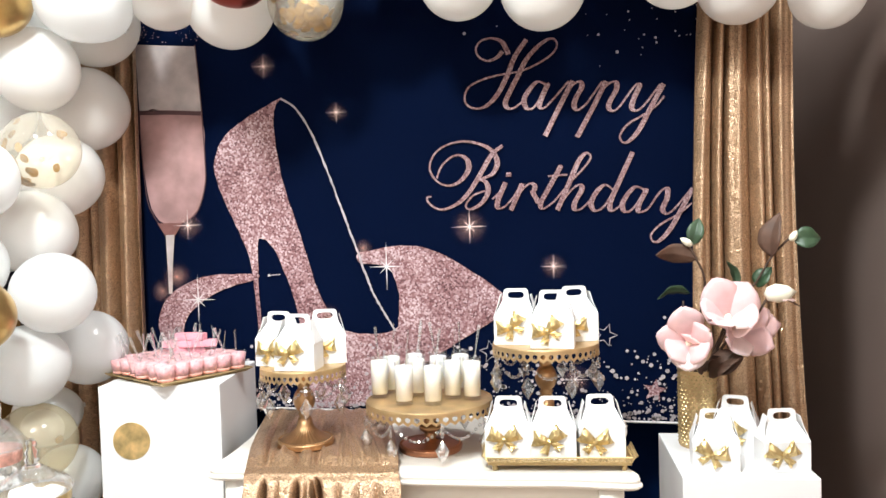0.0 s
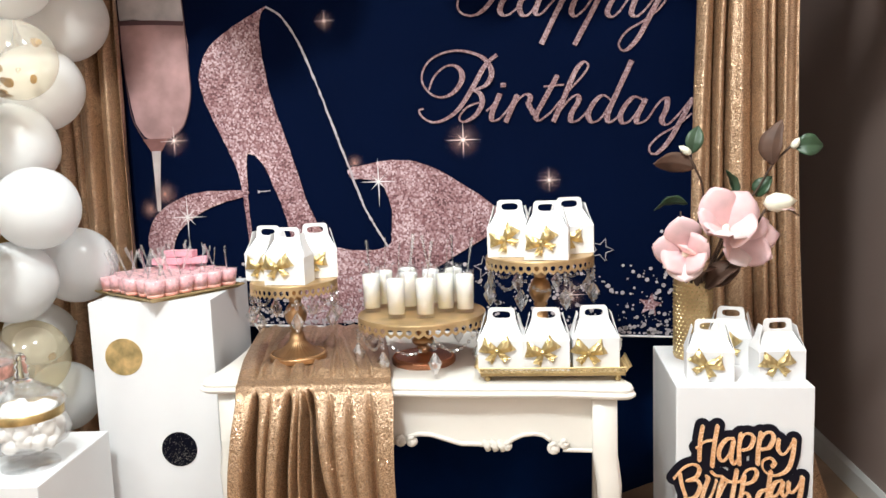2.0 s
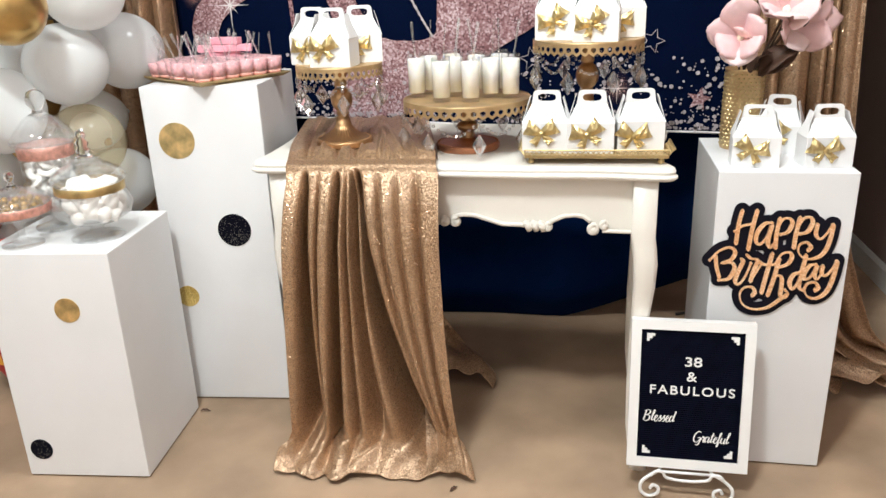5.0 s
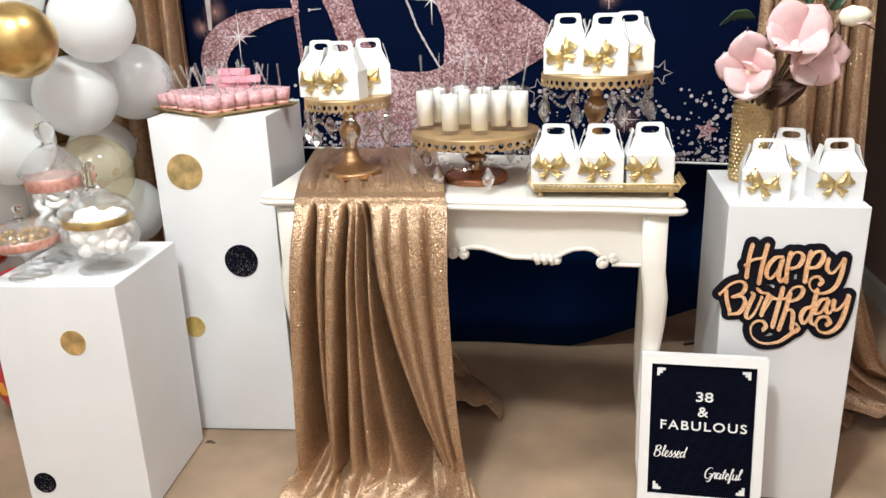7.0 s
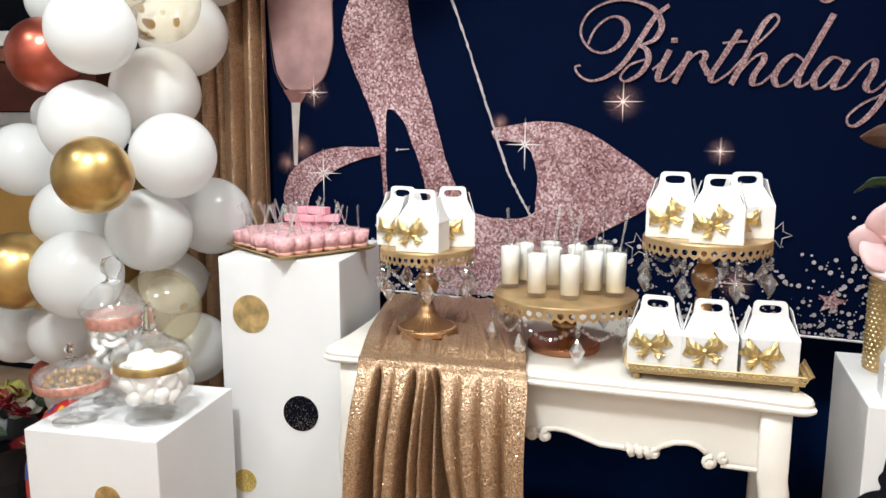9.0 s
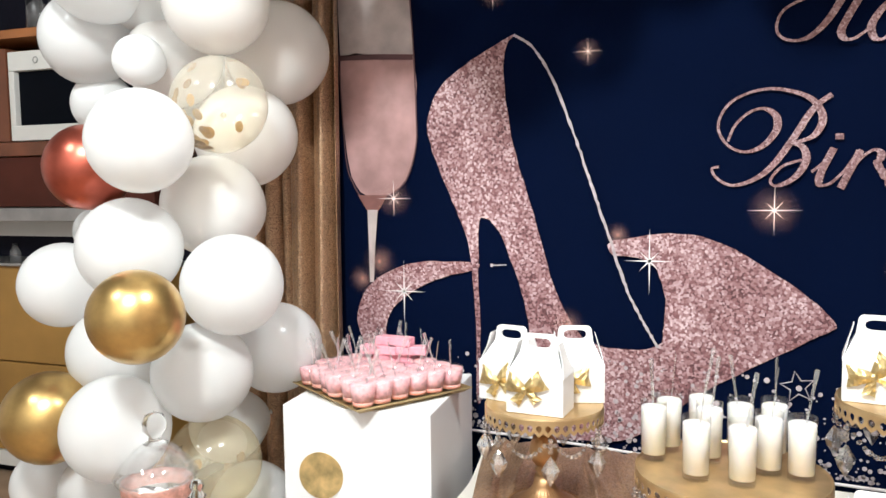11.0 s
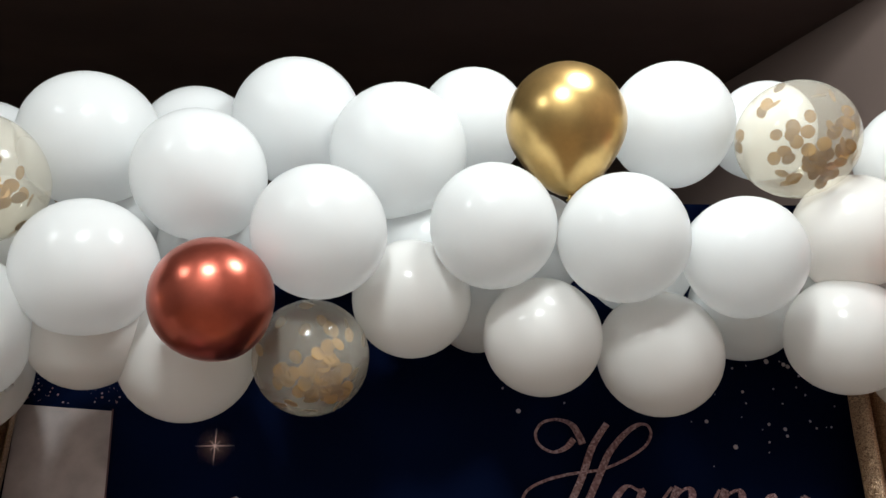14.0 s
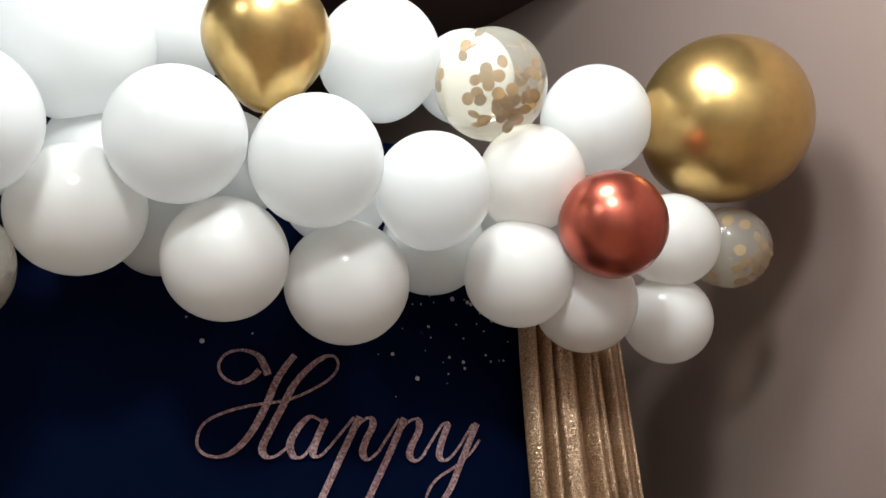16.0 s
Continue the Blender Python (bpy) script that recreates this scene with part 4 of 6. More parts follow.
def runner_fn(u, v):
    k = v * (len(RUN_LINE) - 1)
    i = min(int(k), len(RUN_LINE) - 2)
    x0, x1, y, z = RUN_LINE[i] + (RUN_LINE[i + 1] - RUN_LINE[i]) * (k - i)
    front = y < -0.595
    drop = max(0.0, 0.762 - z)
    hang = min(1.0, drop / 0.07) ** 0.7
    h = runner_fold(u, min(1.0, drop / 0.74))
    soft = math.sin(9 * u + RP[0] + 1.2 * drop)
    fine = math.sin(43 * u + RP[1] + 3 * drop) + 0.6 * math.sin(71 * u + RP[4] - 4 * drop)
    x = x0 + (x1 - x0) * u + 0.004 * math.sin(30 * v + RP[6])
    if front:
        y -= 0.004 + 0.035 * (0.43 - x)
        fold = hang * min(1.0, 0.45 + 3.2 * drop) * min(1.0, 0.12 + z / 0.16)
        y -= fold * (0.135 * (h - 0.72) + 0.008 * soft + 0.0009 * fine + 0.003 * math.sin(19 * u - 8 * drop + RP[3]))
        if z < 0.10:
            lo = (0.10 - z) / 0.10
            heap = 0.5 + 0.5 * math.sin(13 * u + RP[5])
            z += (1 - 0.75 * lo ** 3) * lo * (0.020 * heap + 0.010 * (1 + math.sin(21 * u + RP[6] + 9 * lo + 2 * math.sin(5 * u))) + 0.005 * math.sin(47 * u + 14 * lo))
            z += 0.055 * math.exp(-((u - 0.93) / 0.045) ** 2) * math.sin(math.pi * min(1.0, lo)) - 0.02 * lo * (1 - lo) * math.exp(-((u - 0.83) / 0.04) ** 2)
            y -= lo * (0.010 * math.sin(11 * u + RP[7]) + 0.008 * math.sin(29 * u + RP[2]) - 0.022 * u ** 3)
            x += lo * (0.03 * u ** 4 - 0.012 * (1 - u) ** 3)
    elif z > 0.7:
        lift = min(1.0, 0.25 + 2.2 * max(0.0, -0.16 - y))
        foot = min(1.0, max(0.0, (math.hypot(x - 0.312, y + 0.440) - 0.066) / 0.035))
        flat = z
        near = y + 0.69
        z += 0.010 * lift * (runner_fold(u, 0.0) - 0.2) + 0.0024 * (1 + fine * 0.5)
        z += 0.003 * (1 + math.sin(39 * u + RP[2] + 2 * y + 1.5 * math.sin(6 * near)))
        for c, slant, w, up in ((0.12, 0.30, 0.022, 0.012), (0.20, 0.25, 0.030, 0.014), (0.45, 0.30, 0.018, 0.014), (0.62, 0.05, 0.022, 0.012), (0.71, -0.20, 0.014, 0.013), (0.80, -0.32, 0.030, 0.015), (0.90, -0.25, 0.014, 0.012)):
            z += 0.75 * lift * up * math.exp(-((u - c - slant * near) / (0.55 * w)) ** 2)
        z = flat - 0.004 * (1 - foot) + (z - flat) * foot
    else:
        y -= 0.012 * h
        z += 0.048 * math.sin(math.pi * u) ** 0.7 + 0.005 * (1 + math.sin(17 * u + RP[5] + 9 * y)) if z < 0.1 else 0
    return (x, y, max(z, 0.004))


runner = part("table_runner", sheet(runner_fn, 240, 150, 0.0012), RUNNER_SEQUIN, None, smooth=True)
tagged(runner, "champagne sequin runner draped over the table to the floor", "table runner")

# ---- cake stands ----


def cake_stand(place, r, h, base_mat, base_r, label, drops=8, turn=0.0):
    s = thing("cake_stand", place, label, "cake stand", "gold cake stands with crystal drops", turn)
    plate = [(0, h - 0.004), (r - 0.004, h - 0.004), (r - 0.001, h - 0.001), (r, h - 0.004), (r, h - 0.010), (r - 0.004, h - 0.012), (0, h - 0.012)]
    part("plate", lathe(plate, 64), ANTIQUE_GOLD, s, "round gold plate", False)
    bm, n = bmesh.new(), 44
    for k in range(n):
        a0, da = 2 * math.pi * k / n, 2 * math.pi / n

        def at(t, z):
            return (r * math.cos(a0 + da * t), r * math.sin(a0 + da * t), h - 0.004 - 0.80 * z)
        outer = [(0, 0), (0.5, 0), (1, 0), (1, 0.014), (1, 0.025), (0.5, 0.034), (0, 0.025), (0, 0.014)]
        inner = [(0.22, 0.012), (0.5, 0.009), (0.78, 0.012), (0.82, 0.0165), (0.74, 0.021), (0.5, 0.025), (0.26, 0.021), (0.18, 0.0165)]
        vo, vi = [bm.verts.new(at(*q)) for q in outer], [bm.verts.new(at(*q)) for q in inner]
        for j in range(8):
            bm.faces.new((vo[j], vo[(j + 1) % 8], vi[(j + 1) % 8], vi[j]))
    bmesh.ops.remove_doubles(bm, verts=bm.verts, dist=1e-5)
    bmesh.ops.recalc_face_normals(bm, faces=bm.faces)
    bmesh.ops.solidify(bm, geom=bm.faces[:], thickness=0.0018)
    rim = part("lace_rim", bm, ANTIQUE_GOLD, s, "pierced scalloped rim")
    top = h - 0.012
    col = [(0.0, top), (0.030, top), (0.030, top - 0.008), (0.017, top - 0.016), (0.0135, top - 0.03), (0.016, top - 0.04), (0.013, top - 0.046)]
    knob = 0.052 if h < 0.16 else 0.085
    for t in np.linspace(0, 1, 9):
        col.append((0.013 + 0.014 * math.sin(math.pi * t) ** 0.8, top - 0.046 - (knob - 0.046 + 0.02) * t))
    low_z = col[-1][1]
    col += [(0.017, low_z - 0.004), (0.013, low_z - 0.010), (0.015, low_z - 0.016)]
    part("column", lathe(col, 32), BRONZE_GOLD, s, "turned baluster column", True)
    zb = low_z - 0.014
    foot = [(0.014, zb)]
    for t in np.linspace(0, 1, 8):
        foot.append((0.016 + (base_r - 0.020) * t ** 1.5, zb - (zb - 0.016) * t ** 0.55))
    foot += [(base_r, 0.016), (base_r + 0.003, 0.012), (base_r, 0.008), (base_r + 0.002, 0.004), (base_r - 0.001, 0.0), (0, 0.0)]
    bm = lathe(foot, 96)
    for v in bm.verts:
        q = math.hypot(v.co.x, v.co.y)
        if 0.018 < q < base_r - 0.006:
            k = 1 + 0.035 * math.cos(32 * math.atan2(v.co.y, v.co.x))
            v.co.x, v.co.y = v.co.x * k, v.co.y * k
    for k in range(60):
        a = 2 * math.pi * k / 60
        blob_into(bm, ((base_r - 0.003) * math.cos(a), (base_r - 0.003) * math.sin(a), 0.017), (0.0028, 0.0028, 0.0022), 0)
    part("foot", bm, base_mat, s, "wide fluted foot with a beaded edge", True)
    for k in range(drops):
        a = 2 * math.pi * (k + 0.37) / drops
        cx, cy = (r + 0.002) * math.cos(a), (r + 0.002) * math.sin(a)
        bm = bmesh.new()
        for j in range(3):
            blob_into(bm, (cx, cy, h - 0.036 - 0.009 * j), (0.0054, 0.0054, 0.0054), 20 * j)
        zt = h - 0.062
        prism = [(0.0, 0.0), (0.005, -0.006), (0.0155, -0.024), (0.011, -0.036), (0.0, -0.053)]
        lathe_into(bm, prism, 6, (cx, cy, zt))
        part("crystal_drop", bm, CRYSTAL, rim, "faceted clear teardrop on beads")
        bm = bmesh.new()
        b = a + 2 * math.pi / drops
        for j in range(1, 11):
            t = j / 11
            w = a + (b - a) * t
            q = r * (1 - 0.10 * math.sin(math.pi * t))
            blob_into(bm, (q * math.cos(w), q * math.sin(w), h - 0.036 - 0.034 * math.sin(math.pi * t)), (0.0046, 0.0046, 0.0046), 33 * j)
        tagged(part("bead_swag", bm, CRYSTAL, rim, "swag of small crystal beads"), kind="stuff")
    return s


cake_stand((0.625, -0.450, TOP_Z), 0.153, 0.125, COPPER_GOLD, 0.075, "wide low gold cake stand hung with crystal drops")
cake_stand((0.312, -0.440, TOP_Z + 0.008), 0.105, 0.200, BRONZE_GOLD, 0.068, "small gold cake stand with crystal drops, on the runner", 7, 12)
cake_stand((0.908, -0.415, TOP_Z), 0.128, 0.253, BRONZE_GOLD, 0.078, "tall gold cake stand hung with crystal drops", 8, 8)

# ---- gable boxes with foil bows ----


def bow_into(bm, x, y, z, s):
    """Two crinkled pointed loops and two cut tails of stiff foil ribbon, tied in a knot."""
    g = random.Random(6)
    for sx in (-1, 1):
        for loop, ang, ln, w0, w1 in ((True, 26, 0.043, 0.006, 0.021), (False, -48, 0.036, 0.004, 0.011)):
            a = radians(ang + 5 * sx)
            rows = []
            for t in np.linspace(0, 1, 8):
                wid = s * (w0 + (w1 - w0) * t ** 0.75)
                cx, cz = x + sx * s * ln * t * math.cos(a), z + s * ln * t * math.sin(a)
                puff = s * (0.013 * math.sin(math.pi * min(1, 0.15 + 0.8 * t)) if loop else 0.003 + 0.004 * t)
                row = []
                for q in (-1, -0.6, -0.2, 0.2, 0.6, 1):
                    crease = s * 0.0026 * g.uniform(-1, 1) * t
                    notch = -0.10 * (1 - abs(q)) * (t > 0.95) if loop else -0.18 * (1 - abs(q)) * (t > 0.95)
                    row.append(bm.verts.new((cx - sx * q * wid * math.sin(a) + sx * s * ln * notch, min(y - 0.0012, y - 0.003 - puff * (1 - 0.65 * abs(q)) + crease), cz + q * wid * math.cos(a))))
                rows.append(row)
            for p, q in zip(rows, rows[1:]):
                for j in range(5):
                    bm.faces.new((p[j], p[j + 1], q[j + 1], q[j]))
    blob_into(bm, (x, y - 0.011, z), (0.007 * s, 0.006 * s, 0.008 * s), 15, 1)
    return bm


BW, BD, BH, BR = 0.096, 0.064, 0.064, 0.035
master = thing("gable_box", (0, 0, 0), "white card gable box with a gold foil bow", "gift box", "white gable boxes with gold bows")
bm = bmesh.new()
w, d = BW / 2, BD / 2
lo = [bm.verts.new(q) for q in ((-w, -d, 0), (w, -d, 0), (w, d, 0), (-w, d, 0))]
hi = [bm.verts.new(q) for q in ((-w, -d, BH), (w, -d, BH), (w, d, BH), (-w, d, BH))]
rg = [bm.verts.new((-w * 0.66, -0.003, BH + BR)), bm.verts.new((w * 0.66, -0.003, BH + BR)), bm.verts.new((w * 0.66, 0.003, BH + BR)), bm.verts.new((-w * 0.66, 0.003, BH + BR))]
bm.faces.new(lo)
for k in range(4):
    bm.faces.new((lo[k], lo[(k + 1) % 4], hi[(k + 1) % 4], hi[k]))
bm.faces.new((hi[0], hi[1], rg[1], rg[0]))
bm.faces.new((hi[2], hi[3], rg[3], rg[2]))
for sx, a, b, c, e in ((-1, hi[3], hi[0], rg[0], rg[3]), (1, hi[1], hi[2], rg[2], rg[1])):
    mid = bm.verts.new((sx * w * 0.70, 0, BH + 0.008))
    for q in ((a, b, mid), (b, c, mid), (c, e, mid), (e, a, mid)):
        bm.faces.new(q)
bmesh.ops.bevel(bm, geom=[e for e in bm.edges if e.calc_length() > 0.03], offset=0.0008, segments=1, affect="EDGES")
part("box_body", bm, CARD, master)
bm = bmesh.new()
hw, hz = w * 0.58, 0.030
outer = [(-w * 0.66, 0), (w * 0.66, 0), (hw, hz - 0.004), (hw - 0.005, hz), (-hw + 0.005, hz), (-hw, hz - 0.004)]
n = 64


def ring_point(poly, t):
    """A point on a closed polygon, cast outward from its middle."""
    a = 2 * math.pi * t
    c, s = math.cos(a), math.sin(a)
    best = 0.0
    for (x0, z0), (x1, z1) in zip(poly, poly[1:] + poly[:1]):
        z0, z1 = z0 - 0.013, z1 - 0.013
        den = c * (z1 - z0) - s * (x1 - x0)
        if abs(den) > 1e-9:
            k = (x0 * (z1 - z0) - z0 * (x1 - x0)) / den
            m = (x0 * s - z0 * c) / den
            if k > 0 and -1e-6 <= m <= 1 + 1e-6:
                best = max(best, k)
    return (best * c, best * s + 0.013)


vo, vi = [], []
for y in (-0.0025, 0.0025):
    vo.append([bm.verts.new((q[0], y, BH + BR - 0.002 + q[1])) for q in (ring_point(outer, k / n) for k in range(n))])
    vi.append([bm.verts.new((0.0190 * math.copysign(abs(math.cos(2 * math.pi * k / n)) ** 0.55, math.cos(2 * math.pi * k / n)), y, BH + BR - 0.002 + 0.015 + 0.0078 * math.copysign(abs(math.sin(2 * math.pi * k / n)) ** 0.8, math.sin(2 * math.pi * k / n)))) for k in range(n)])
for k in range(n):
    j = (k + 1) % n
    bm.faces.new((vo[0][k], vo[0][j], vi[0][j], vi[0][k]))
    bm.faces.new((vo[1][k], vi[1][k], vi[1][j], vo[1][j]))
    bm.faces.new((vo[0][k], vo[1][k], vo[1][j], vo[0][j]))
    bm.faces.new((vi[0][k], vi[0][j], vi[1][j], vi[1][k]))
part("carry_handle", bm, CARD, master, "card handle with an oval slot")
for sx in (-1, 1):
    bm = bmesh.new()
    plate_into(bm, [(-0.031, BH - 0.002), (0.031, BH - 0.002), (0.015, BH + 0.026), (0.013, BH + 0.050), (-0.013, BH + 0.050), (-0.015, BH + 0.026)], lambda u, v, t: (sx * (w * 0.985 - (v - BH) * 0.27) + sx * t, u, v), 0.0012)
    part("side_flap", bm, CARD, master, "tucked gusset flap")
part("foil_bow", bow_into(bmesh.new(), -0.012, -d, 0.037, 0.84), FOIL_GOLD, master, "shiny gold foil bow", False)


bow_rng = random.Random(17)


def put_box(x, y, z, turn, label=""):
    b = copy_thing(master, pose(x, y, z, 0, 0, turn) @ Matrix.Scale(1.05, 4))
    for o in b.children:
        if o.name.startswith("foil_bow"):
            a = radians(bow_rng.uniform(-28, 28))
            o.matrix_basis = Matrix.Translation((bow_rng.uniform(-0.006, 0.008), 0, bow_rng.uniform(-0.003, 0.006))) @ Matrix.Translation((-0.012, 0, 0.037)) @ Matrix.Rotation(a, 4, "Y") @ Matrix.Translation((0.012, 0, -0.037))
    if label:
        tagged(b, label)
    return b


PLAIN = "white gable box, its gold bow turned away"
TZ = TOP_Z + 0.022
put_box(0.818, -0.570, TZ, -5, "white gable box with a gold bow, on the gold tray")
put_box(0.916, -0.575, TZ, -3, "white gable box with a gold bow, on the gold tray")
put_box(1.021, -0.558, TZ, 3, "white gable box with a gold bow, on the gold tray")
LZ = TOP_Z + 0.008 + 0.1965
put_box(0.247, -0.415, LZ, -12, "white gable box with a gold bow, on a cake stand")
put_box(0.314, -0.478, LZ, -5, "white gable box with a gold bow, on a cake stand")
put_box(0.357, -0.385, LZ, 14, PLAIN)
RZ = TOP_Z + 0.2495
put_box(0.840, -0.412, RZ, -8, "white gable box with a gold bow, on a tall cake stand")
put_box(0.925, -0.472, RZ, -7, "white gable box with a gold bow, on a tall cake stand")
put_box(0.982, -0.375, RZ, 12, PLAIN)
PZ = 0.738
put_box(1.277, -0.520, PZ, -6, "white gable box with a gold bow, on a plinth")
put_box(1.360, -0.385, PZ, -22, "white gable box with a gold bow, on a plinth")
master.matrix_basis = pose(1.424, -0.520, PZ, 0, 0, 4) @ Matrix.Scale(1.05, 4)
tagged(master, "white gable box with a gold bow, on a plinth")

# ---- gold tray under three boxes ----
tray = thing("serving_tray", (0.926, -0.548, TOP_Z), "pale gold rectangular tray on ball feet with a lattice rim", "tray", turn=0)
part("tray_base", box(-0.155, 0.155, -0.075, 0.030, 0.014, 0.022, 0.002), TRAY_GOLD, tray, "flat gold tray base")
bm = bmesh.new()


def rim_bar(x0, y0, x1, y1):
    n = int(math.hypot(x1 - x0, y1 - y0) / 0.011)
    ox, oy = (y1 - y0), -(x1 - x0)
    ln = math.hypot(ox, oy)
    ox, oy = ox / ln * 0.012, oy / ln * 0.012
    for k in range(n):
        for a, b in ((k, k + 1), (k + 1, k)):
            p = (x0 + (x1 - x0) * a / n, y0 + (y1 - y0) * a / n, 0.021)
            q = (x0 + (x1 - x0) * b / n + ox, y0 + (y1 - y0) * b / n + oy, 0.035)
            tube_into(bm, [p, q], 0.0011, 4)
    tube_into(bm, [(x0 + ox, y0 + oy, 0.035), (x1 + ox, y1 + oy, 0.035)], 0.002, 6)


rim_bar(-0.155, -0.075, 0.155, -0.075)
rim_bar(0.155, -0.075, 0.155, 0.030)
rim_bar(0.155, 0.030, -0.155, 0.030)
rim_bar(-0.155, 0.030, -0.155, -0.075)
part("lattice_rim", bm, TRAY_GOLD, tray, "flared wire lattice rim")
for x in (-0.14, 0.14):
    for y in (-0.062, 0.018):
        part("ball_foot", lathe([(0, 0), (0.005, 0.001), (0.007, 0.006), (0.005, 0.012), (0.003, 0.0145), (0, 0.0145)], 12, (x, y, 0)), TRAY_GOLD, tray, "", True)

# ---- shot glasses of white mousse ----
def flat_spoon(low, high):
    """The flat handle of a small clear spoon, a little wider at its squared end."""
    bm = bmesh.new()
    low, high = Vector(low), Vector(high)
    side = (high - low).cross(Vector((0, 1, 0.3))).normalized()
    front = side.cross(high - low).normalized()
    rings = []
    for t, w in ((0, 0.0018), (0.5, 0.0019), (0.85, 0.0032), (0.97, 0.0038), (1, 0.0032)):
        c = low + (high - low) * t
        rings.append([bm.verts.new(c + side * (w * a) + front * (0.0009 * b)) for a, b in ((-1, -1), (1, -1), (1, 1), (-1, 1))])
    for p, q in zip(rings, rings[1:]):
        for k in range(4):
            bm.faces.new((p[k], p[(k + 1) % 4], q[(k + 1) % 4], q[k]))
    bm.faces.new(rings[0]), bm.faces.new(rings[-1])
    return bm


shot = thing("dessert_glass", (0, 0, 0), "clear shot glass of white mousse with a clear spoon", "dessert cup", "white desserts on the low cake stand")
part("glass", lathe([(0, 0.0), (0.0200, 0.0), (0.0206, 0.004), (0.0226, 0.102), (0.0218, 0.102), (0.0198, 0.010), (0, 0.010)], 24), GLASS, shot, "clear tapered glass", True)
part("dessert", lathe([(0, 0.0105), (0.0194, 0.0105), (0.0213, 0.0895), (0.0200, 0.0910), (0, 0.0905)], 24), MOUSSE, shot, "smooth white filling", True)
bm = flat_spoon((0.002, 0.002, 0.070), (0.016, 0.012, 0.178))
part("spoon", bm, SPOON_PLASTIC, shot, "small clear plastic spoon", True)
SZ = TOP_Z + 0.1215
CUPS = [(0.500, -0.425), (0.522, -0.372), (0.572, -0.500), (0.641, -0.504), (0.682, -0.440), (0.730, -0.452), (0.590, -0.410), (0.640, -0.370), (0.575, -0.335), (0.695, -0.355)]
rng = random.Random(5)
for k, (x, y) in enumerate(CUPS):
    m = pose(x, y, SZ, 0, 0, rng.uniform(0, 360))
    if k:
        copy_thing(shot, m)
    else:
        shot.matrix_basis = m

# ---- pink cups on a gold tray ----
pink_tray = thing("square_tray", (-0.090, -0.262, 0.914), "thin gold square tray turned across its plinth", "tray", turn=-34)
bm = bmesh.new()
lp = []
for r, z in ((0.128, 0.0), (0.132, 0.0), (0.147, 0.010), (0.145, 0.012), (0.130, 0.0035), (0.126, 0.0035)):
    lp.append([bm.verts.new((sx * r, sy * r * 0.96, z)) for sx, sy in ((-1, -1), (1, -1), (1, 1), (-1, 1))])
for a, b in zip(lp, lp[1:]):
    for k in range(4):
        bm.faces.new((a[k], a[(k + 1) % 4], b[(k + 1) % 4], b[k]))
bm.faces.new(lp[0]), bm.faces.new(lp[-1])
part("tray_base", bm, TRAY_GOLD, pink_tray)
cup = thing("dessert_cup", (0, 0, 0), "small clear plastic cup of pink mousse with a clear spoon", "dessert cup", "pink desserts on the gold square tray")
part("cup_wall", lathe([(0, 0), (0.0165, 0), (0.0172, 0.003), (0.0225, 0.040), (0.0217, 0.040), (0.016, 0.004), (0, 0.004)], 20), GLASS, cup, "clear cup", True)
part("jelly_layer", lathe([(0, 0.0045), (0.0162, 0.0045), (0.0172, 0.011), (0, 0.011)], 20), PEACH_JELLY, cup, "peach jelly layer", True)
part("dessert", lathe([(0, 0.0111), (0.0172, 0.0111), (0.0212, 0.0365), (0.0200, 0.0374), (0, 0.0372)], 20), PINK_JELLY, cup, "pink mousse", True)
bm = flat_spoon((0.002, 0.002, 0.030), (0.022, 0.014, 0.088))
part("spoon", bm, SPOON_PLASTIC, cup, "small clear plastic spoon", True)
rng = random.Random(9)
first = True
for i in range(6):
    for j in range(6):
        px, py = -0.113 + 0.0445 * i + rng.uniform(-0.004, 0.004), -0.108 + 0.0435 * j + rng.uniform(-0.004, 0.004)
        if abs(px + 0.045) < 0.062 and abs(py - 0.062) < 0.040:
            continue
        q = pink_tray.matrix_basis @ Vector((px, py, 0.0035))
        m = pose(*q, 0, 0, rng.uniform(0, 360)) @ Matrix.Diagonal((1.12, 1.12, 1.14, 1))
        if first:
            cup.matrix_basis, first = m, False
        else:
            copy_thing(cup, m)
wafer = thing("wafer_stack", tuple(pink_tray.matrix_basis @ Vector((-0.045, 0.062, 0.0035))), "stack of bright pink wafer biscuits among the cups", "biscuits", turn=6)
wafer.scale = (1.35, 1.2, 1.35)
for k in range(6):
    bm = box(-0.032, 0.032, -0.012, 0.012, 0, 0.014, 0.0015)
    wv = part("wafer", bm, PINK_WAFER, wafer)
    wv.matrix_basis = pose((-0.024, 0.030, 0.0, -0.02, 0.026, 0.004)[k], (0.0, 0.004, 0.002, -0.004, 0.0, 0.003)[k], 0.0145 * (0, 0, 1.0, 2.0, 2.0, 3.0)[k] + (0.0145 if k < 2 else 0.0145), 0, 0, (6, -8, 14, -5, 9, -12)[k])
for sx in (-0.03, 0.0, 0.03):
    part("wafer", box(sx - 0.013, sx + 0.013, -0.012, 0.012, 0.0, 0.0142, 0.0012), PINK_WAFER, wafer)

# ---- balloons ----
SKIN = {"white": WHITE_LATEX, "pearl": PEARL_LATEX, "champagne": CHAMPAGNE_LATEX, "gold": CHROME_GOLD, "rose": CHROME_ROSE, "confetti": CLEAR_LATEX}
SAY = {"white": "shiny white latex balloon in a garland", "pearl": "pale translucent pearl balloon", "champagne": "translucent champagne balloon with confetti inside", "gold": "chrome gold balloon in a white garland", "rose": "chrome rose-copper balloon among white ones", "confetti": "clear balloon with gold foil confetti inside"}
balloon_rng = random.Random(21)


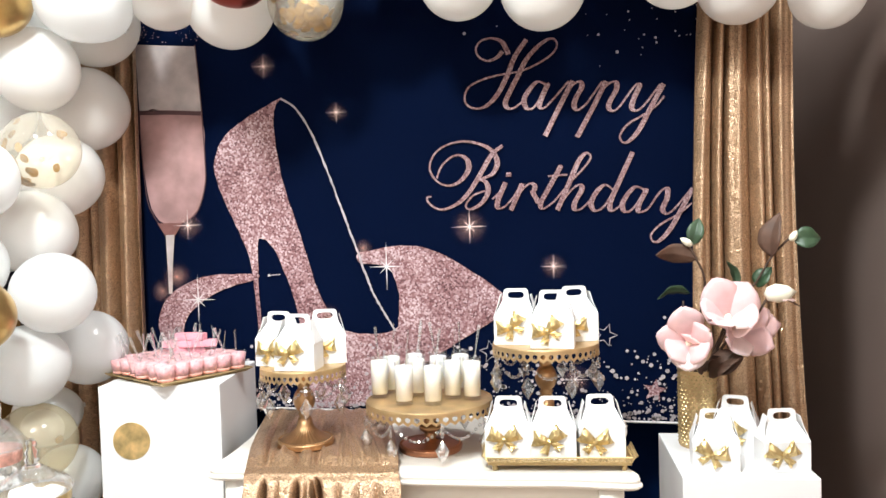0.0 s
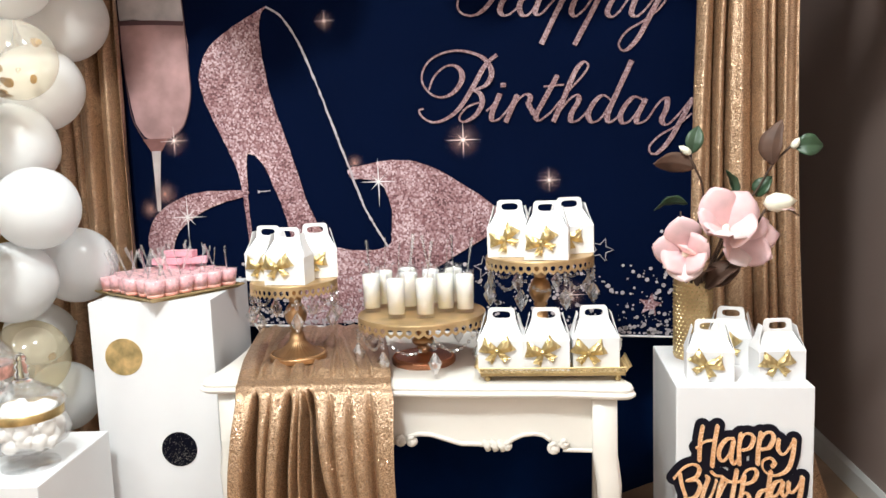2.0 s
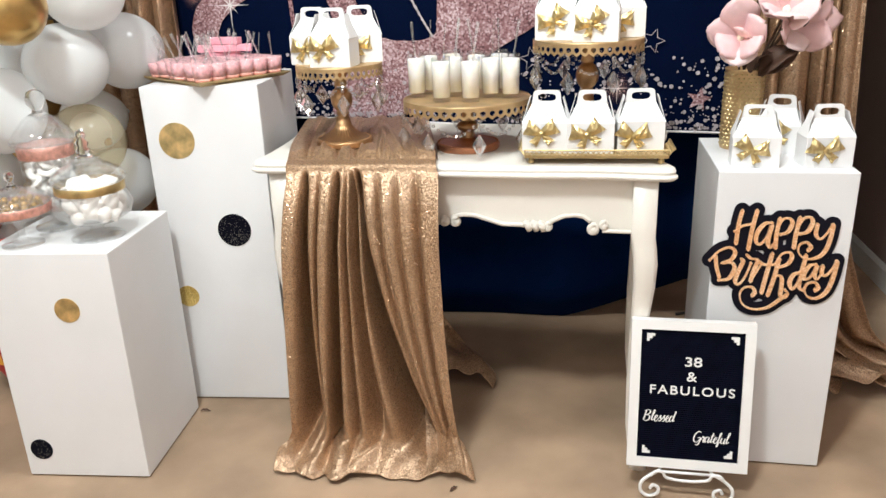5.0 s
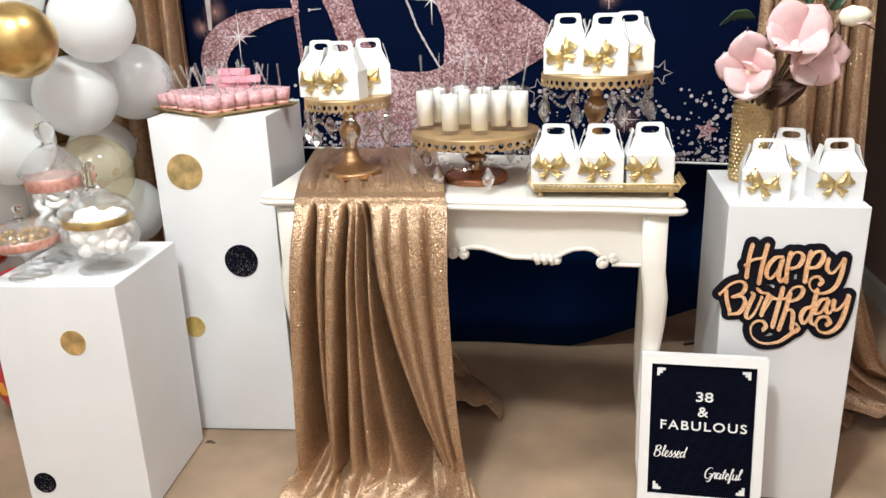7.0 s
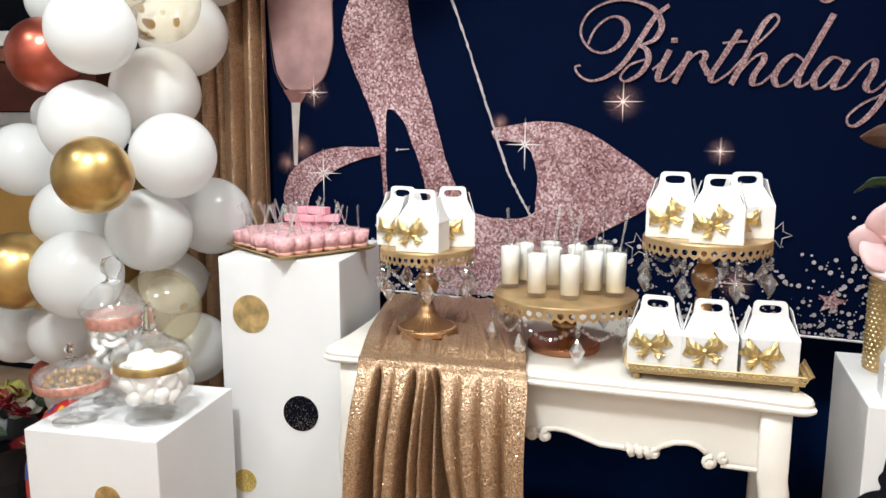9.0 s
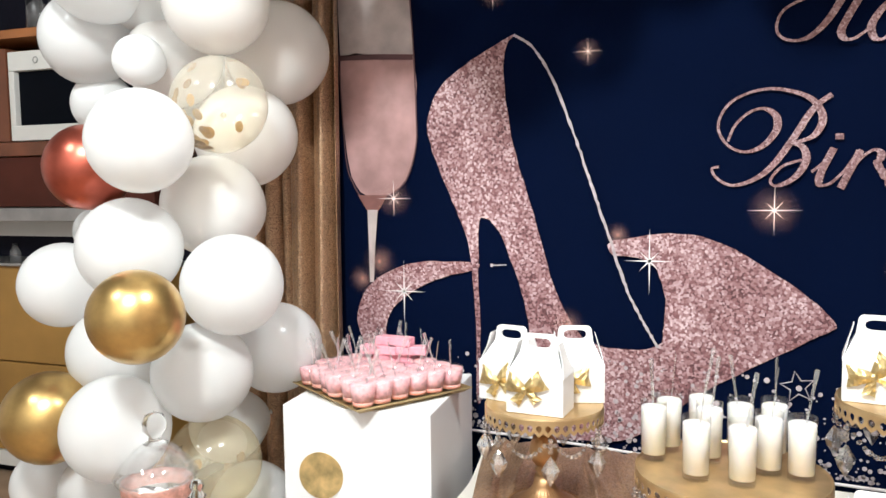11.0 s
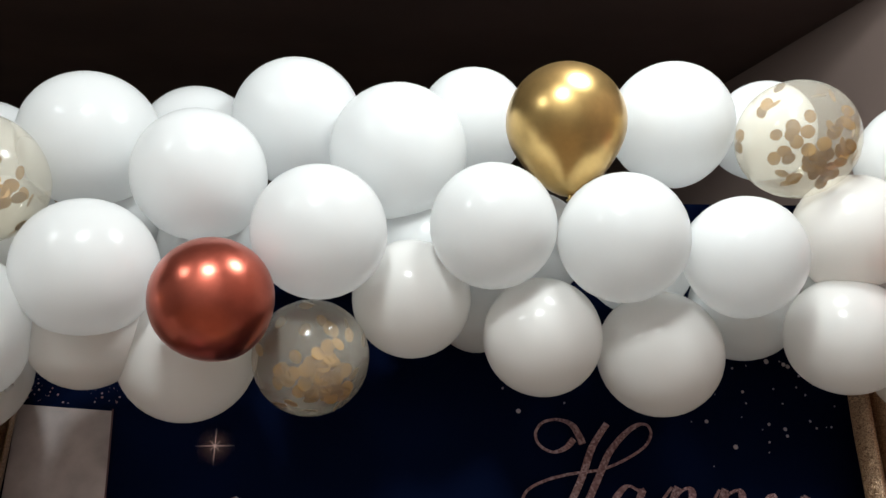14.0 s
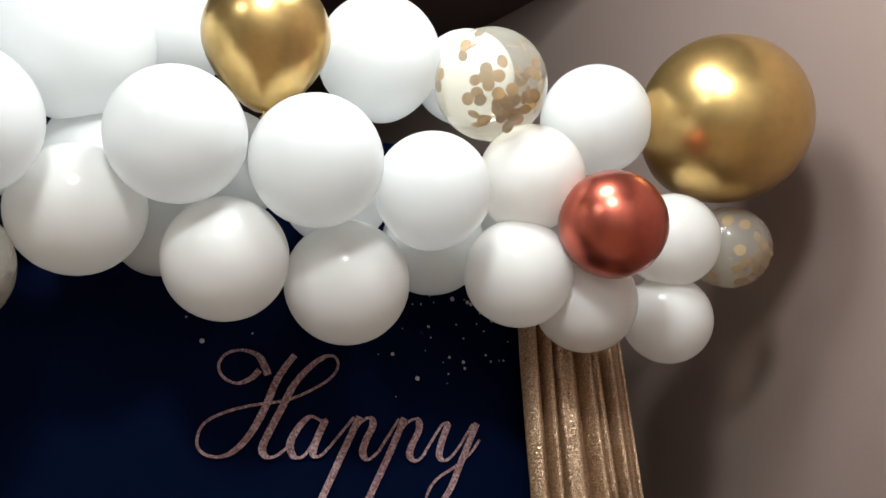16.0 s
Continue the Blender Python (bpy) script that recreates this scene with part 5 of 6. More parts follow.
def balloon_mesh(draw=0.16, pinch=0.05):
    """A blown balloon: round crown, slightly drawn toward the neck at the lower end."""
    prof = []
    for t in np.linspace(0, math.pi, 25):
        z = math.cos(t)
        r = math.sin(t)
        if z < 0:
            r *= 1.0 - pinch * (-z) ** 2
            z *= 1.0 + draw * (-z) ** 3
        prof.append((max(r, 0.0 if t in (0.0, math.pi) else r), z))
    prof[0], prof[-1] = (0, prof[0][1]), (0, prof[-1][1])
    return prof


BALLOON_PROFILE = balloon_mesh()
LONG_PROFILE = balloon_mesh(0.28, 0.07)
BALLOON_DATA = {}


def balloon(x, y, z, r, kind, tilt=None, where="", long=False):
    """One balloon; its neck points back into the garland."""
    b = thing("balloon", (x, y, z), SAY[kind] + (" " + where if where else ""), "balloon", "balloons of the garland")
    if tilt is None:
        tilt = (balloon_rng.uniform(62, 108), balloon_rng.uniform(0, 360))
    b.matrix_basis = Matrix.Translation((x, y, z)) @ pose(0, 0, 0, tilt[0], 0, 0 if kind == "gold" else balloon_rng.uniform(-35, 35))
    if kind not in BALLOON_DATA or long:
        tmp = part("skin", lathe(LONG_PROFILE if long else BALLOON_PROFILE, 40), SKIN[kind], b, smooth=True)
        knot = part("knot", lathe([(0.012, 0.03), (0.03, 0.0), (0.05, -0.03), (0.03, -0.05), (0.075, -0.10), (0.0, -0.09)], 12, (0, 0, -1.27 if long else -1.15)), SKIN[kind], b, smooth=True)
        if not long:
            BALLOON_DATA[kind] = (tmp.data, knot.data)
        made = [tmp, knot]
    else:
        made = []
        for nm, me in zip(("skin", "knot"), BALLOON_DATA[kind]):
            o = new(nm, me)
            o.parent = b
            made.append(o)
    for o in made:
        o.scale = (r, r, r)
    if kind in ("confetti", "champagne"):
        bm = bmesh.new()
        clump = Vector((balloon_rng.uniform(-0.7, 0.7), balloon_rng.uniform(-0.9, -0.5), balloon_rng.uniform(-0.9, -0.35))).normalized()
        for k in range(62 if kind == "confetti" else 18):
            q = Vector([balloon_rng.gauss(0, 1) for _ in range(3)]).normalized()
            if balloon_rng.random() < 0.72:
                q = (clump + 0.95 * q * balloon_rng.random() ** 0.6 + Vector((0, 0, -0.25 * balloon_rng.random()))).normalized()
            rot = q.to_track_quat("Z", "Y").to_matrix().to_4x4() @ pose(0, 0, 0, balloon_rng.uniform(-25, 25), balloon_rng.uniform(-25, 25), 0)
            bmesh.ops.create_circle(bm, cap_ends=True, segments=12, radius=0.0118, matrix=Matrix.Translation(q * (r * 0.945)) @ rot)
        bmesh.ops.solidify(bm, geom=bm.faces[:], thickness=0.0004)
        c = tagged(part("confetti", bm, CONFETTI_GOLD, b, "gold foil confetti discs clinging inside"), kind="stuff")
        c.matrix_basis = b.matrix_basis.to_3x3().inverted().to_4x4()
    return b


# the column beside the tall plinth
balloon(-0.632, -0.50, 1.399, 0.089, "rose")
balloon(-0.412, -0.60, 1.442, 0.097, "white")
balloon(-0.490, -0.55, 1.236, 0.101, "white")
balloon(-0.767, -0.45, 1.143, 0.094, "white")
balloon(-0.367, -0.68, 1.128, 0.084, "gold", (78, 0))
balloon(-0.312, -0.47, 1.161, 0.101, "white")
balloon(-0.658, -0.42, 0.994, 0.103, "white")
balloon(-0.391, -0.47, 0.979, 0.102, "white")
balloon(-0.348, -0.26, 0.990, 0.103, "white")
balloon(-0.742, -0.53, 0.868, 0.099, "gold", (78, 0))
balloon(-0.517, -0.58, 0.881, 0.105, "white")
balloon(-0.409, -0.42, 0.769, 0.101, "champagne")
balloon(-0.471, -0.28, 0.804, 0.088, "white")
balloon(-0.410, -0.28, 0.624, 0.097, "white")
balloon(-0.879, -0.42, 0.665, 0.081, "white")
balloon(-0.700, -0.45, 0.687, 0.082, "white")
balloon(-0.778, -0.42, 0.548, 0.052, "rose")
balloon(-0.776, -0.33, 1.255, 0.057, "white")
balloon(-0.432, -0.36, 1.315, 0.110, "pearl")
balloon(-0.329, -0.47, 1.516, 0.095, "confetti")
balloon(-0.410, -0.26, 1.469, 0.115, "pearl")
balloon(-0.359, -0.20, 1.658, 0.117, "pearl")
balloon(-0.363, -0.42, 1.728, 0.106, "pearl")
balloon(-0.653, -0.42, 1.827, 0.120, "white")
balloon(-0.770, -0.34, 1.698, 0.106, "white")
balloon(-0.544, -0.44, 1.620, 0.053, "white")
balloon(-0.570, -0.30, 1.640, 0.105, "pearl")
balloon(-0.775, -0.30, 1.554, 0.071, "white")
balloon(-0.792, -0.30, 0.469, 0.093, "white")
# the corner of the arch
balloon(-0.208, -0.46, 1.898, 0.117, "white")
balloon(-0.528, -0.34, 2.193, 0.135, "white")
balloon(-0.233, -0.44, 2.159, 0.111, "confetti")
balloon(-0.383, -0.56, 1.875, 0.097, "gold", (78, 0))
balloon(-0.312, -0.22, 1.893, 0.121, "pearl")
balloon(-0.693, -0.34, 2.181, 0.141, "white")
balloon(-0.378, -0.30, 1.924, 0.119, "white")
balloon(-0.592, -0.30, 1.813, 0.128, "white")
# the garland over the backdrop
balloon(-0.355, -0.22, 2.328, 0.112, "white")
balloon(-0.113, -0.32, 2.305, 0.129, "white")
balloon(0.044, -0.18, 2.383, 0.121, "white")
balloon(0.121, -0.40, 2.190, 0.115, "white")
balloon(0.258, -0.26, 2.388, 0.129, "white")
balloon(-0.025, -0.44, 1.998, 0.111, "white")
balloon(-0.045, -0.35, 1.925, 0.098, "pearl")
balloon(0.193, -0.50, 1.925, 0.092, "rose")
balloon(0.339, -0.45, 2.058, 0.110, "white")
balloon(0.462, -0.32, 2.286, 0.130, "white")
balloon(0.616, -0.20, 2.428, 0.117, "white")
balloon(0.759, -0.44, 2.276, 0.106, "gold", (8, 0), "drawn out toward its neck", True)
balloon(0.625, -0.42, 2.084, 0.107, "white")
balloon(0.843, -0.42, 2.063, 0.110, "white")
balloon(1.008, -0.28, 2.378, 0.124, "white")
balloon(1.226, -0.22, 2.401, 0.105, "white")
balloon(1.178, -0.42, 2.257, 0.106, "confetti")
balloon(1.472, -0.32, 2.274, 0.118, "white")
balloon(1.727, -0.42, 2.256, 0.178, "gold", (78, 0), "larger than the rest")
balloon(1.044, -0.42, 2.029, 0.101, "white")
balloon(1.275, -0.36, 2.102, 0.103, "pearl")
balloon(1.387, -0.44, 1.983, 0.100, "rose")
balloon(0.321, -0.33, 1.883, 0.097, "confetti")
balloon(0.102, -0.28, 1.906, 0.119, "pearl")
balloon(0.488, -0.30, 1.998, 0.105, "pearl")
balloon(0.618, -0.18, 2.034, 0.095, "white")
balloon(0.714, -0.31, 1.924, 0.103, "pearl")
balloon(0.928, -0.27, 1.905, 0.111, "pearl")
balloon(1.135, -0.18, 2.025, 0.105, "white")
balloon(1.256, -0.30, 1.928, 0.104, "pearl")
balloon(1.415, -0.27, 1.888, 0.104, "pearl")
balloon(1.648, -0.22, 1.869, 0.096, "pearl")
balloon(1.634, -0.30, 2.020, 0.099, "pearl")
balloon(1.764, -0.32, 2.004, 0.088, "confetti")

# whites packed behind the front of the garland
for k in range(9):
    balloon(-0.30 + 0.205 * k, -0.21 + 0.02 * (k % 2), 2.17 - 0.010 * k + 0.03 * (k % 2), 0.108, "white")

# ---- glass candy jars on the low plinth ----
JZ = 0.6015


def jar(name, place, size, body, lid, band, band_mat, label, band_label, fill, fill_label, fill_mat):
    j = thing(name, place, label, "candy jar", "glass candy jars on the low plinth")
    j.scale = (size, size, size)
    bowl = part("jar", lathe(body, 48), JAR_GLASS, j, "clear glass bowl on a foot", True)
    neck = max(k for k, q in enumerate(lid) if q[0] > 0.025)
    shell = lid[:neck + 2] + [(max(0.0, r - 0.0022), z - 0.0022) for r, z in reversed(lid[:neck + 2])]
    top = part("lid", lathe(shell + shell[:1], 48), JAR_GLASS, j, "clear domed glass lid", True)
    knob = part("knob", lathe([(0, lid[neck + 1][1] + 0.0008)] + lid[neck + 1:], 28), BLOWN_GLASS, top, "clear glass knob", True)
    for o in (bowl, top, knob):
        o.visible_shadow = False
    part("ribbon", lathe(band, 40), band_mat, j, band_label, True)
    shared = None
    for c in fill:
        if shared is None:
            sweet = part("sweet", sweet_shape(fill_label), fill_mat, j, fill_label, True)
            shared = sweet.data
        else:
            sweet = tagged(new("sweet", shared), fill_label)
            sweet.parent = j
        sweet.matrix_basis = pose(*c[:3], 37 * c[6], 1.7 * c[6], c[6]) @ Matrix.Diagonal((c[3], c[3], c[3], 1))
    return j


def sweet_shape(kind):
    """One sweet of unit size: a ring, a stubby marshmallow or a small wrapped ball."""
    bm = bmesh.new()
    if "ring" in kind:
        lathe_into(bm, [(0.68 + 0.36 * math.cos(a), 0.36 * math.sin(a)) for a in np.linspace(0, 2 * math.pi, 9)], 14)
    elif "marshmallow" in kind:
        lathe_into(bm, [(0, -0.75), (0.62, -0.74), (0.80, -0.6), (0.84, 0.0), (0.80, 0.6), (0.62, 0.74), (0, 0.75)], 14)
    else:
        blob_into(bm, (0, 0, 0), (1, 0.9, 0.85), 20, 1)
    return bm


def pile(seed, count, r, z0, z1, size):
    g = random.Random(seed)
    out = []
    for k in range(count):
        z = z0 + (z1 - z0) * (k + 0.5) / count
        a, q = 2.4 * k + g.uniform(-0.3, 0.3), r * math.sqrt(g.uniform(0.25, 1))
        out.append((q * math.cos(a), q * math.sin(a), z, size * g.uniform(0.9, 1.15), size * g.uniform(0.75, 1), size * g.uniform(0.65, 0.95), g.uniform(0, 360)))
    return out


jar("candy_jar", (-0.385, -0.625, JZ), 1.0, [(0, 0), (0.056, 0), (0.057, 0.004), (0.030, 0.010), (0.014, 0.020), (0.018, 0.032), (0.052, 0.042), (0.060, 0.056), (0.062, 0.19), (0.066, 0.212), (0.064, 0.213), (0.059, 0.19), (0.056, 0.060), (0, 0.050)],
    [(0.074, 0.212), (0.077, 0.219), (0.066, 0.236), (0.062, 0.243), (0.056, 0.248), (0.040, 0.268), (0.022, 0.279), (0.012, 0.284), (0.011, 0.292), (0.021, 0.304), (0.0225, 0.318), (0.016, 0.333), (0, 0.339)],
    [(0.0628, 0.178), (0.0635, 0.179), (0.0645, 0.208), (0.0636, 0.209)], PINK_BAND, "tall footed glass jar of white sweets with a rose ribbon", "glittery rose ribbon band", pile(3, 66, 0.043, 0.070, 0.172, 0.0195), "white ring-shaped sweet", MARSHMALLOW)
jar("candy_jar", (-0.236, -0.700, JZ), 1.0, [(0, 0), (0.060, 0), (0.061, 0.004), (0.030, 0.010), (0.014, 0.020), (0.017, 0.030), (0.052, 0.040), (0.082, 0.058), (0.091, 0.080), (0.084, 0.102), (0.076, 0.112), (0.076, 0.138), (0.073, 0.138), (0.072, 0.112), (0.080, 0.100), (0.087, 0.080), (0.078, 0.061), (0.048, 0.045), (0, 0.038)],
    [(0.082, 0.138), (0.085, 0.144), (0.074, 0.160), (0.052, 0.174), (0.038, 0.178), (0.034, 0.186), (0.022, 0.194), (0.012, 0.200), (0.017, 0.208), (0.011, 0.216), (0.016, 0.225), (0.008, 0.234), (0.013, 0.243), (0.008, 0.253), (0, 0.258)],
    [(0.0770, 0.114), (0.0780, 0.115), (0.0780, 0.133), (0.0770, 0.134)], GOLD_DOT, "round footed glass jar of white marshmallows with gold ribbon", "gold satin ribbon band", pile(8, 52, 0.056, 0.060, 0.122, 0.0215), "white marshmallow", MARSHMALLOW)
jar("candy_jar", (-0.388, -0.765, JZ), 1.0, [(0, 0), (0.046, 0), (0.046, 0.003), (0.018, 0.008), (0.008, 0.020), (0.009, 0.044), (0.016, 0.056), (0.054, 0.066), (0.070, 0.076), (0.074, 0.100), (0.071, 0.100), (0.066, 0.078), (0.050, 0.070), (0, 0.064)],
    [(0.078, 0.101), (0.079, 0.106), (0.064, 0.119), (0.038, 0.131), (0.014, 0.138), (0.006, 0.145), (0.005, 0.151), (0.011, 0.158), (0.011, 0.166), (0.005, 0.173), (0, 0.174)],
    [(0.0752, 0.078), (0.0760, 0.079), (0.0770, 0.097), (0.0760, 0.098)], PINK_BAND, "low footed glass dish of gold sweets with a rose ribbon", "glittery rose ribbon band", pile(5, 40, 0.052, 0.076, 0.104, 0.010), "small gold-wrapped sweet", CONFETTI_GOLD)

# ---- vase of magnolias on the right plinth ----
vase = thing("flower_vase", (1.280, -0.342, 0.738), "hammered gold cylinder vase standing on a plinth", "vase")
bm = bmesh.new()
lathe_into(bm, [(0, 0), (0.044, 0), (0.0455, 0.003), (0.0455, 0.186), (0.047, 0.189), (0.0455, 0.191), (0.043, 0.189), (0.043, 0.01), (0, 0.01)], 48)
part("vase_wall", bm, ANTIQUE_GOLD, vase, "gold cylinder", True)
bm = bmesh.new()
for i in range(19):
    for k in range(26):
        a = 2 * math.pi * (k + 0.5 * (i % 2)) / 26
        if math.sin(a) < 0.35:
            c = Vector((0.0455 * math.cos(a), 0.0455 * math.sin(a), 0.010 + 0.0094 * i))
            v4 = [bm.verts.new(c + Vector((-math.sin(a) * u * 0.0034, math.cos(a) * u * 0.0034, w * 0.0034))) for u, w in ((1, 0), (0, 1), (-1, 0), (0, -1))]
            tip = bm.verts.new(c + Vector((math.cos(a), math.sin(a), 0)) * 0.0024)
            for q in range(4):
                bm.faces.new((v4[q], v4[(q + 1) % 4], tip))
tagged(part("hammered_studs", bm, FOIL_GOLD, vase, "rows of raised gold studs", False), kind="stuff")


def petal_into(bm, base, aim, length, width, cup, roll=0.0, curl=0.25):
    """One broad spoon-shaped petal from base toward aim, hollowed by cup and curled at its end."""
    aim = Vector(aim).normalized()
    side = aim.cross(Vector((0, 0, 1)))
    side = side.normalized() if side.length > 1e-3 else Vector((1, 0, 0))
    side = Matrix.Rotation(roll, 3, aim) @ side
    up = side.cross(aim).normalized()
    rows = []
    for i in range(9):
        t = i / 8
        w = width * min(1.0, 0.22 + 1.45 * t) * (1.0 if t < 0.5 else max(0.035, 1 - ((t - 0.5) / 0.5) ** 2.2) ** 0.75)
        lift = cup * math.sin(math.pi * 0.62 * t) - curl * max(0, t - 0.62) ** 1.5 * length
        rows.append([bm.verts.new(Vector(base) + aim * (length * t) + side * (w * q) + up * (-lift + 0.55 * cup * q * q * (1.2 - 0.4 * t) + 0.0015 * math.sin(9 * t + 5 * q))) for q in (-1, -0.66, -0.33, 0, 0.33, 0.66, 1)])
    for a, b in zip(rows, rows[1:]):
        for j in range(6):
            bm.faces.new((a[j], a[j + 1], b[j + 1], b[j]))
    return bm


def magnolia(place, facing, petals, label, seed):
    """A silk magnolia; each petal: its angle round the flower, how far it opens from the axis, length, half width and hollow."""
    g = random.Random(seed)
    fl = thing("magnolia", place, label, "flower", "silk magnolias in the gold vase")
    face = Vector(facing).normalized()
    right = Vector((0, 0, 1)).cross(face).normalized()
    up = face.cross(right).normalized()
    for k, (turn, spread, ln, wd, cup) in enumerate(petals):
        a, sp = radians(turn), radians(spread)
        out = right * math.cos(a) + up * math.sin(a)
        aim = face * math.cos(sp) + out * math.sin(sp)
        roll_side = aim.cross(Vector((0, 0, 1))).normalized()
        want = aim.cross(out).normalized()
        ang = math.atan2(roll_side.cross(want).dot(aim), roll_side.dot(want))
        bm = petal_into(bmesh.new(), face * (-0.004 * (k % 2)), aim, ln, wd, cup, ang + g.uniform(-0.12, 0.12), g.uniform(-0.10, 0.10))
        bmesh.ops.recalc_face_normals(bm, faces=bm.faces)
        bmesh.ops.solidify(bm, geom=bm.faces[:], thickness=0.0008)
        part("petal", bm, PETAL_PALE if k % 4 == 3 else PETAL, fl, "", True)
    bm = blob_into(bmesh.new(), face * 0.010, (0.008, 0.008, 0.012), 20, 2, 0.001)
    part("flower_heart", bm, BUD_CREAM, fl, "pale cream heart")
    stem_end = Vector((1.283 + g.uniform(-0.02, 0.02), -0.342 + g.uniform(-0.02, 0.02), 0.89)) - Vector(place)
    mid = stem_end * 0.5 + Vector((0, 0.01, -0.01))
    part("stem", tube(smooth_line([(0, 0, 0), tuple(mid), tuple(stem_end)], 5), 0.0035, 6), STEM_BROWN, fl, "thin brown stem", True)
    return fl


magnolia((1.246, -0.425, 1.008), (-0.25, -1.0, 0.10), [(98, 72, 0.092, 0.044, 0.016), (166, 76, 0.080, 0.036, 0.014), (222, 58, 0.070, 0.040, 0.014), (268, 62, 0.078, 0.042, 0.013), (318, 52, 0.070, 0.038, 0.014), (30, 60, 0.072, 0.038, 0.018), (60, 30, 0.045, 0.026, 0.012)], "open pink silk magnolia in the gold vase", 2)
magnolia((1.338, -0.410, 1.056), (-0.05, -0.78, 0.62), [(112, 54, 0.106, 0.052, 0.018), (56, 64, 0.104, 0.052, 0.016), (160, 58, 0.084, 0.046, 0.015), (268, 46, 0.088, 0.052, 0.015), (215, 52, 0.080, 0.044, 0.014), (330, 54, 0.088, 0.050, 0.014)], "cupped pink silk magnolia in the gold vase", 5)
magnolia((1.355, -0.402, 1.030), (0.40, -0.95, 0.10), [(4, 84, 0.118, 0.042, 0.012), (332, 72, 0.100, 0.040, 0.012), (28, 78, 0.096, 0.040, 0.013), (280, 66, 0.070, 0.038, 0.012), (190, 60, 0.066, 0.038, 0.012)], "pink silk magnolia with drooping petals in the gold vase", 7)


def leaf_into(bm, base, aim, length, width, droop=0.2, roll=0.0):
    """A pointed oval leaf, creased along its midrib."""
    aim = Vector(aim).normalized()
    side = aim.cross(Vector((0, 0, 1)))
    side = side.normalized() if side.length > 1e-3 else Vector((1, 0, 0))
    side = Matrix.Rotation(roll, 3, aim) @ side
    up = side.cross(aim).normalized()
    rows = []
    for i in range(11):
        t = i / 10
        w = width * (0.04 + 0.96 * math.sin(math.pi * t ** 0.82) ** 0.85 if t < 0.99 else 0.02)
        lift = length * (0.10 * math.sin(math.pi * t) - droop * max(0.0, t - 0.4) ** 1.6)
        rows.append([bm.verts.new(Vector(base) + aim * (length * t) + side * (w * q) + up * (lift + w * (0.42 * abs(q) - 0.10 * q * q) + 0.0018 * math.sin(17 * t + 3 * q) * abs(q))) for q in (-1, -0.6, -0.12, 0, 0.12, 0.6, 1)])
    for a, b in zip(rows, rows[1:]):
        for j in range(6):
            bm.faces.new((a[j], a[j + 1], b[j + 1], b[j]))
    return bm


def branch(points, leaves, bud, label):
    br = thing("leaf_branch", (0, 0, 0), label, "branch", "leafy stems in the gold vase")
    part("stem", tube(smooth_line(points, 5), 0.0026, 6), STEM_BROWN, br, "", True)
    for base, aim, ln, wd, mat, roll in leaves:
        bm = leaf_into(bmesh.new(), base, aim, ln, wd, 0.3, roll)
        bmesh.ops.recalc_face_normals(bm, faces=bm.faces)
        bmesh.ops.solidify(bm, geom=bm.faces[:], thickness=0.0009)
        part("leaf", bm, mat, br, "", True)
    if bud:
        bm = bmesh.new()
        base, aim, ln, r = bud
        q = Vector(aim).to_track_quat("Z", "Y").to_matrix().to_4x4()
        lathe_into(bm, [(0, 0), (r * 0.7, ln * 0.12), (r, ln * 0.4), (r * 0.7, ln * 0.75), (0, ln)], 14)
        bm.transform(Matrix.Translation(base) @ q)
        part("bud", bm, BUD_CREAM, br, "pale closed bud", True)
    return br


branch([(1.275, -0.34, 0.89), (1.28, -0.38, 1.05), (1.288, -0.41, 1.15), (1.262, -0.43, 1.210), (1.246, -0.43, 1.242)],
       [((1.268, -0.43, 1.206), (-1, -0.1, 0.16), 0.102, 0.025, LEAF_BROWN, 1.2), ((1.258, -0.43, 1.238), (0.25, 0.1, 1.0), 0.066, 0.020, LEAF_GREEN, 0.9)], ((1.256, -0.432, 1.236), (-0.8, -0.2, 0.55), 0.036, 0.009), "thin stem with a brown leaf, a green leaf and a bud")
branch([(1.295, -0.34, 0.89), (1.37, -0.37, 1.08), (1.416, -0.38, 1.145), (1.446, -0.40, 1.206), (1.484, -0.41, 1.248)],
       [((1.444, -0.40, 1.204), (0.12, -0.05, 1.0), 0.105, 0.030, LEAF_BROWN, 1.1), ((1.490, -0.41, 1.244), (1, 0.0, 0.05), 0.066, 0.026, LEAF_GREEN, 1.3), ((1.420, -0.37, 1.130), (0.45, -0.1, 0.75), 0.058, 0.022, LEAF_GREEN, 1.0), ((1.372, -0.37, 1.130), (-0.25, 0.0, 0.95), 0.070, 0.013, LEAF_GREEN, 0.7)], ((1.484, -0.412, 1.240), (0.4, -0.3, 0.8), 0.030, 0.009), "tall stem with brown and dark green leaves")
branch([(1.29, -0.33, 0.89), (1.38, -0.40, 1.02), (1.425, -0.42, 1.105)],
       [((1.44, -0.43, 1.105), (1, -0.2, 0.02), 0.046, 0.014, PETAL_PALE, 0.6), ((1.425, -0.42, 1.098), (0.9, -0.1, -0.02), 0.074, 0.012, LEAF_BROWN, 0.3)], ((1.418, -0.425, 1.118), (0.9, -0.2, 0.08), 0.072, 0.023), "stem with a half-open cream magnolia bud")
branch([(1.27, -0.34, 0.89), (1.25, -0.36, 1.02), (1.245, -0.37, 1.10)],
       [((1.262, -0.37, 1.118), (-1, 0.0, -0.05), 0.080, 0.021, LEAF_GREEN, 0.6)], None, "short stem with one green leaf")
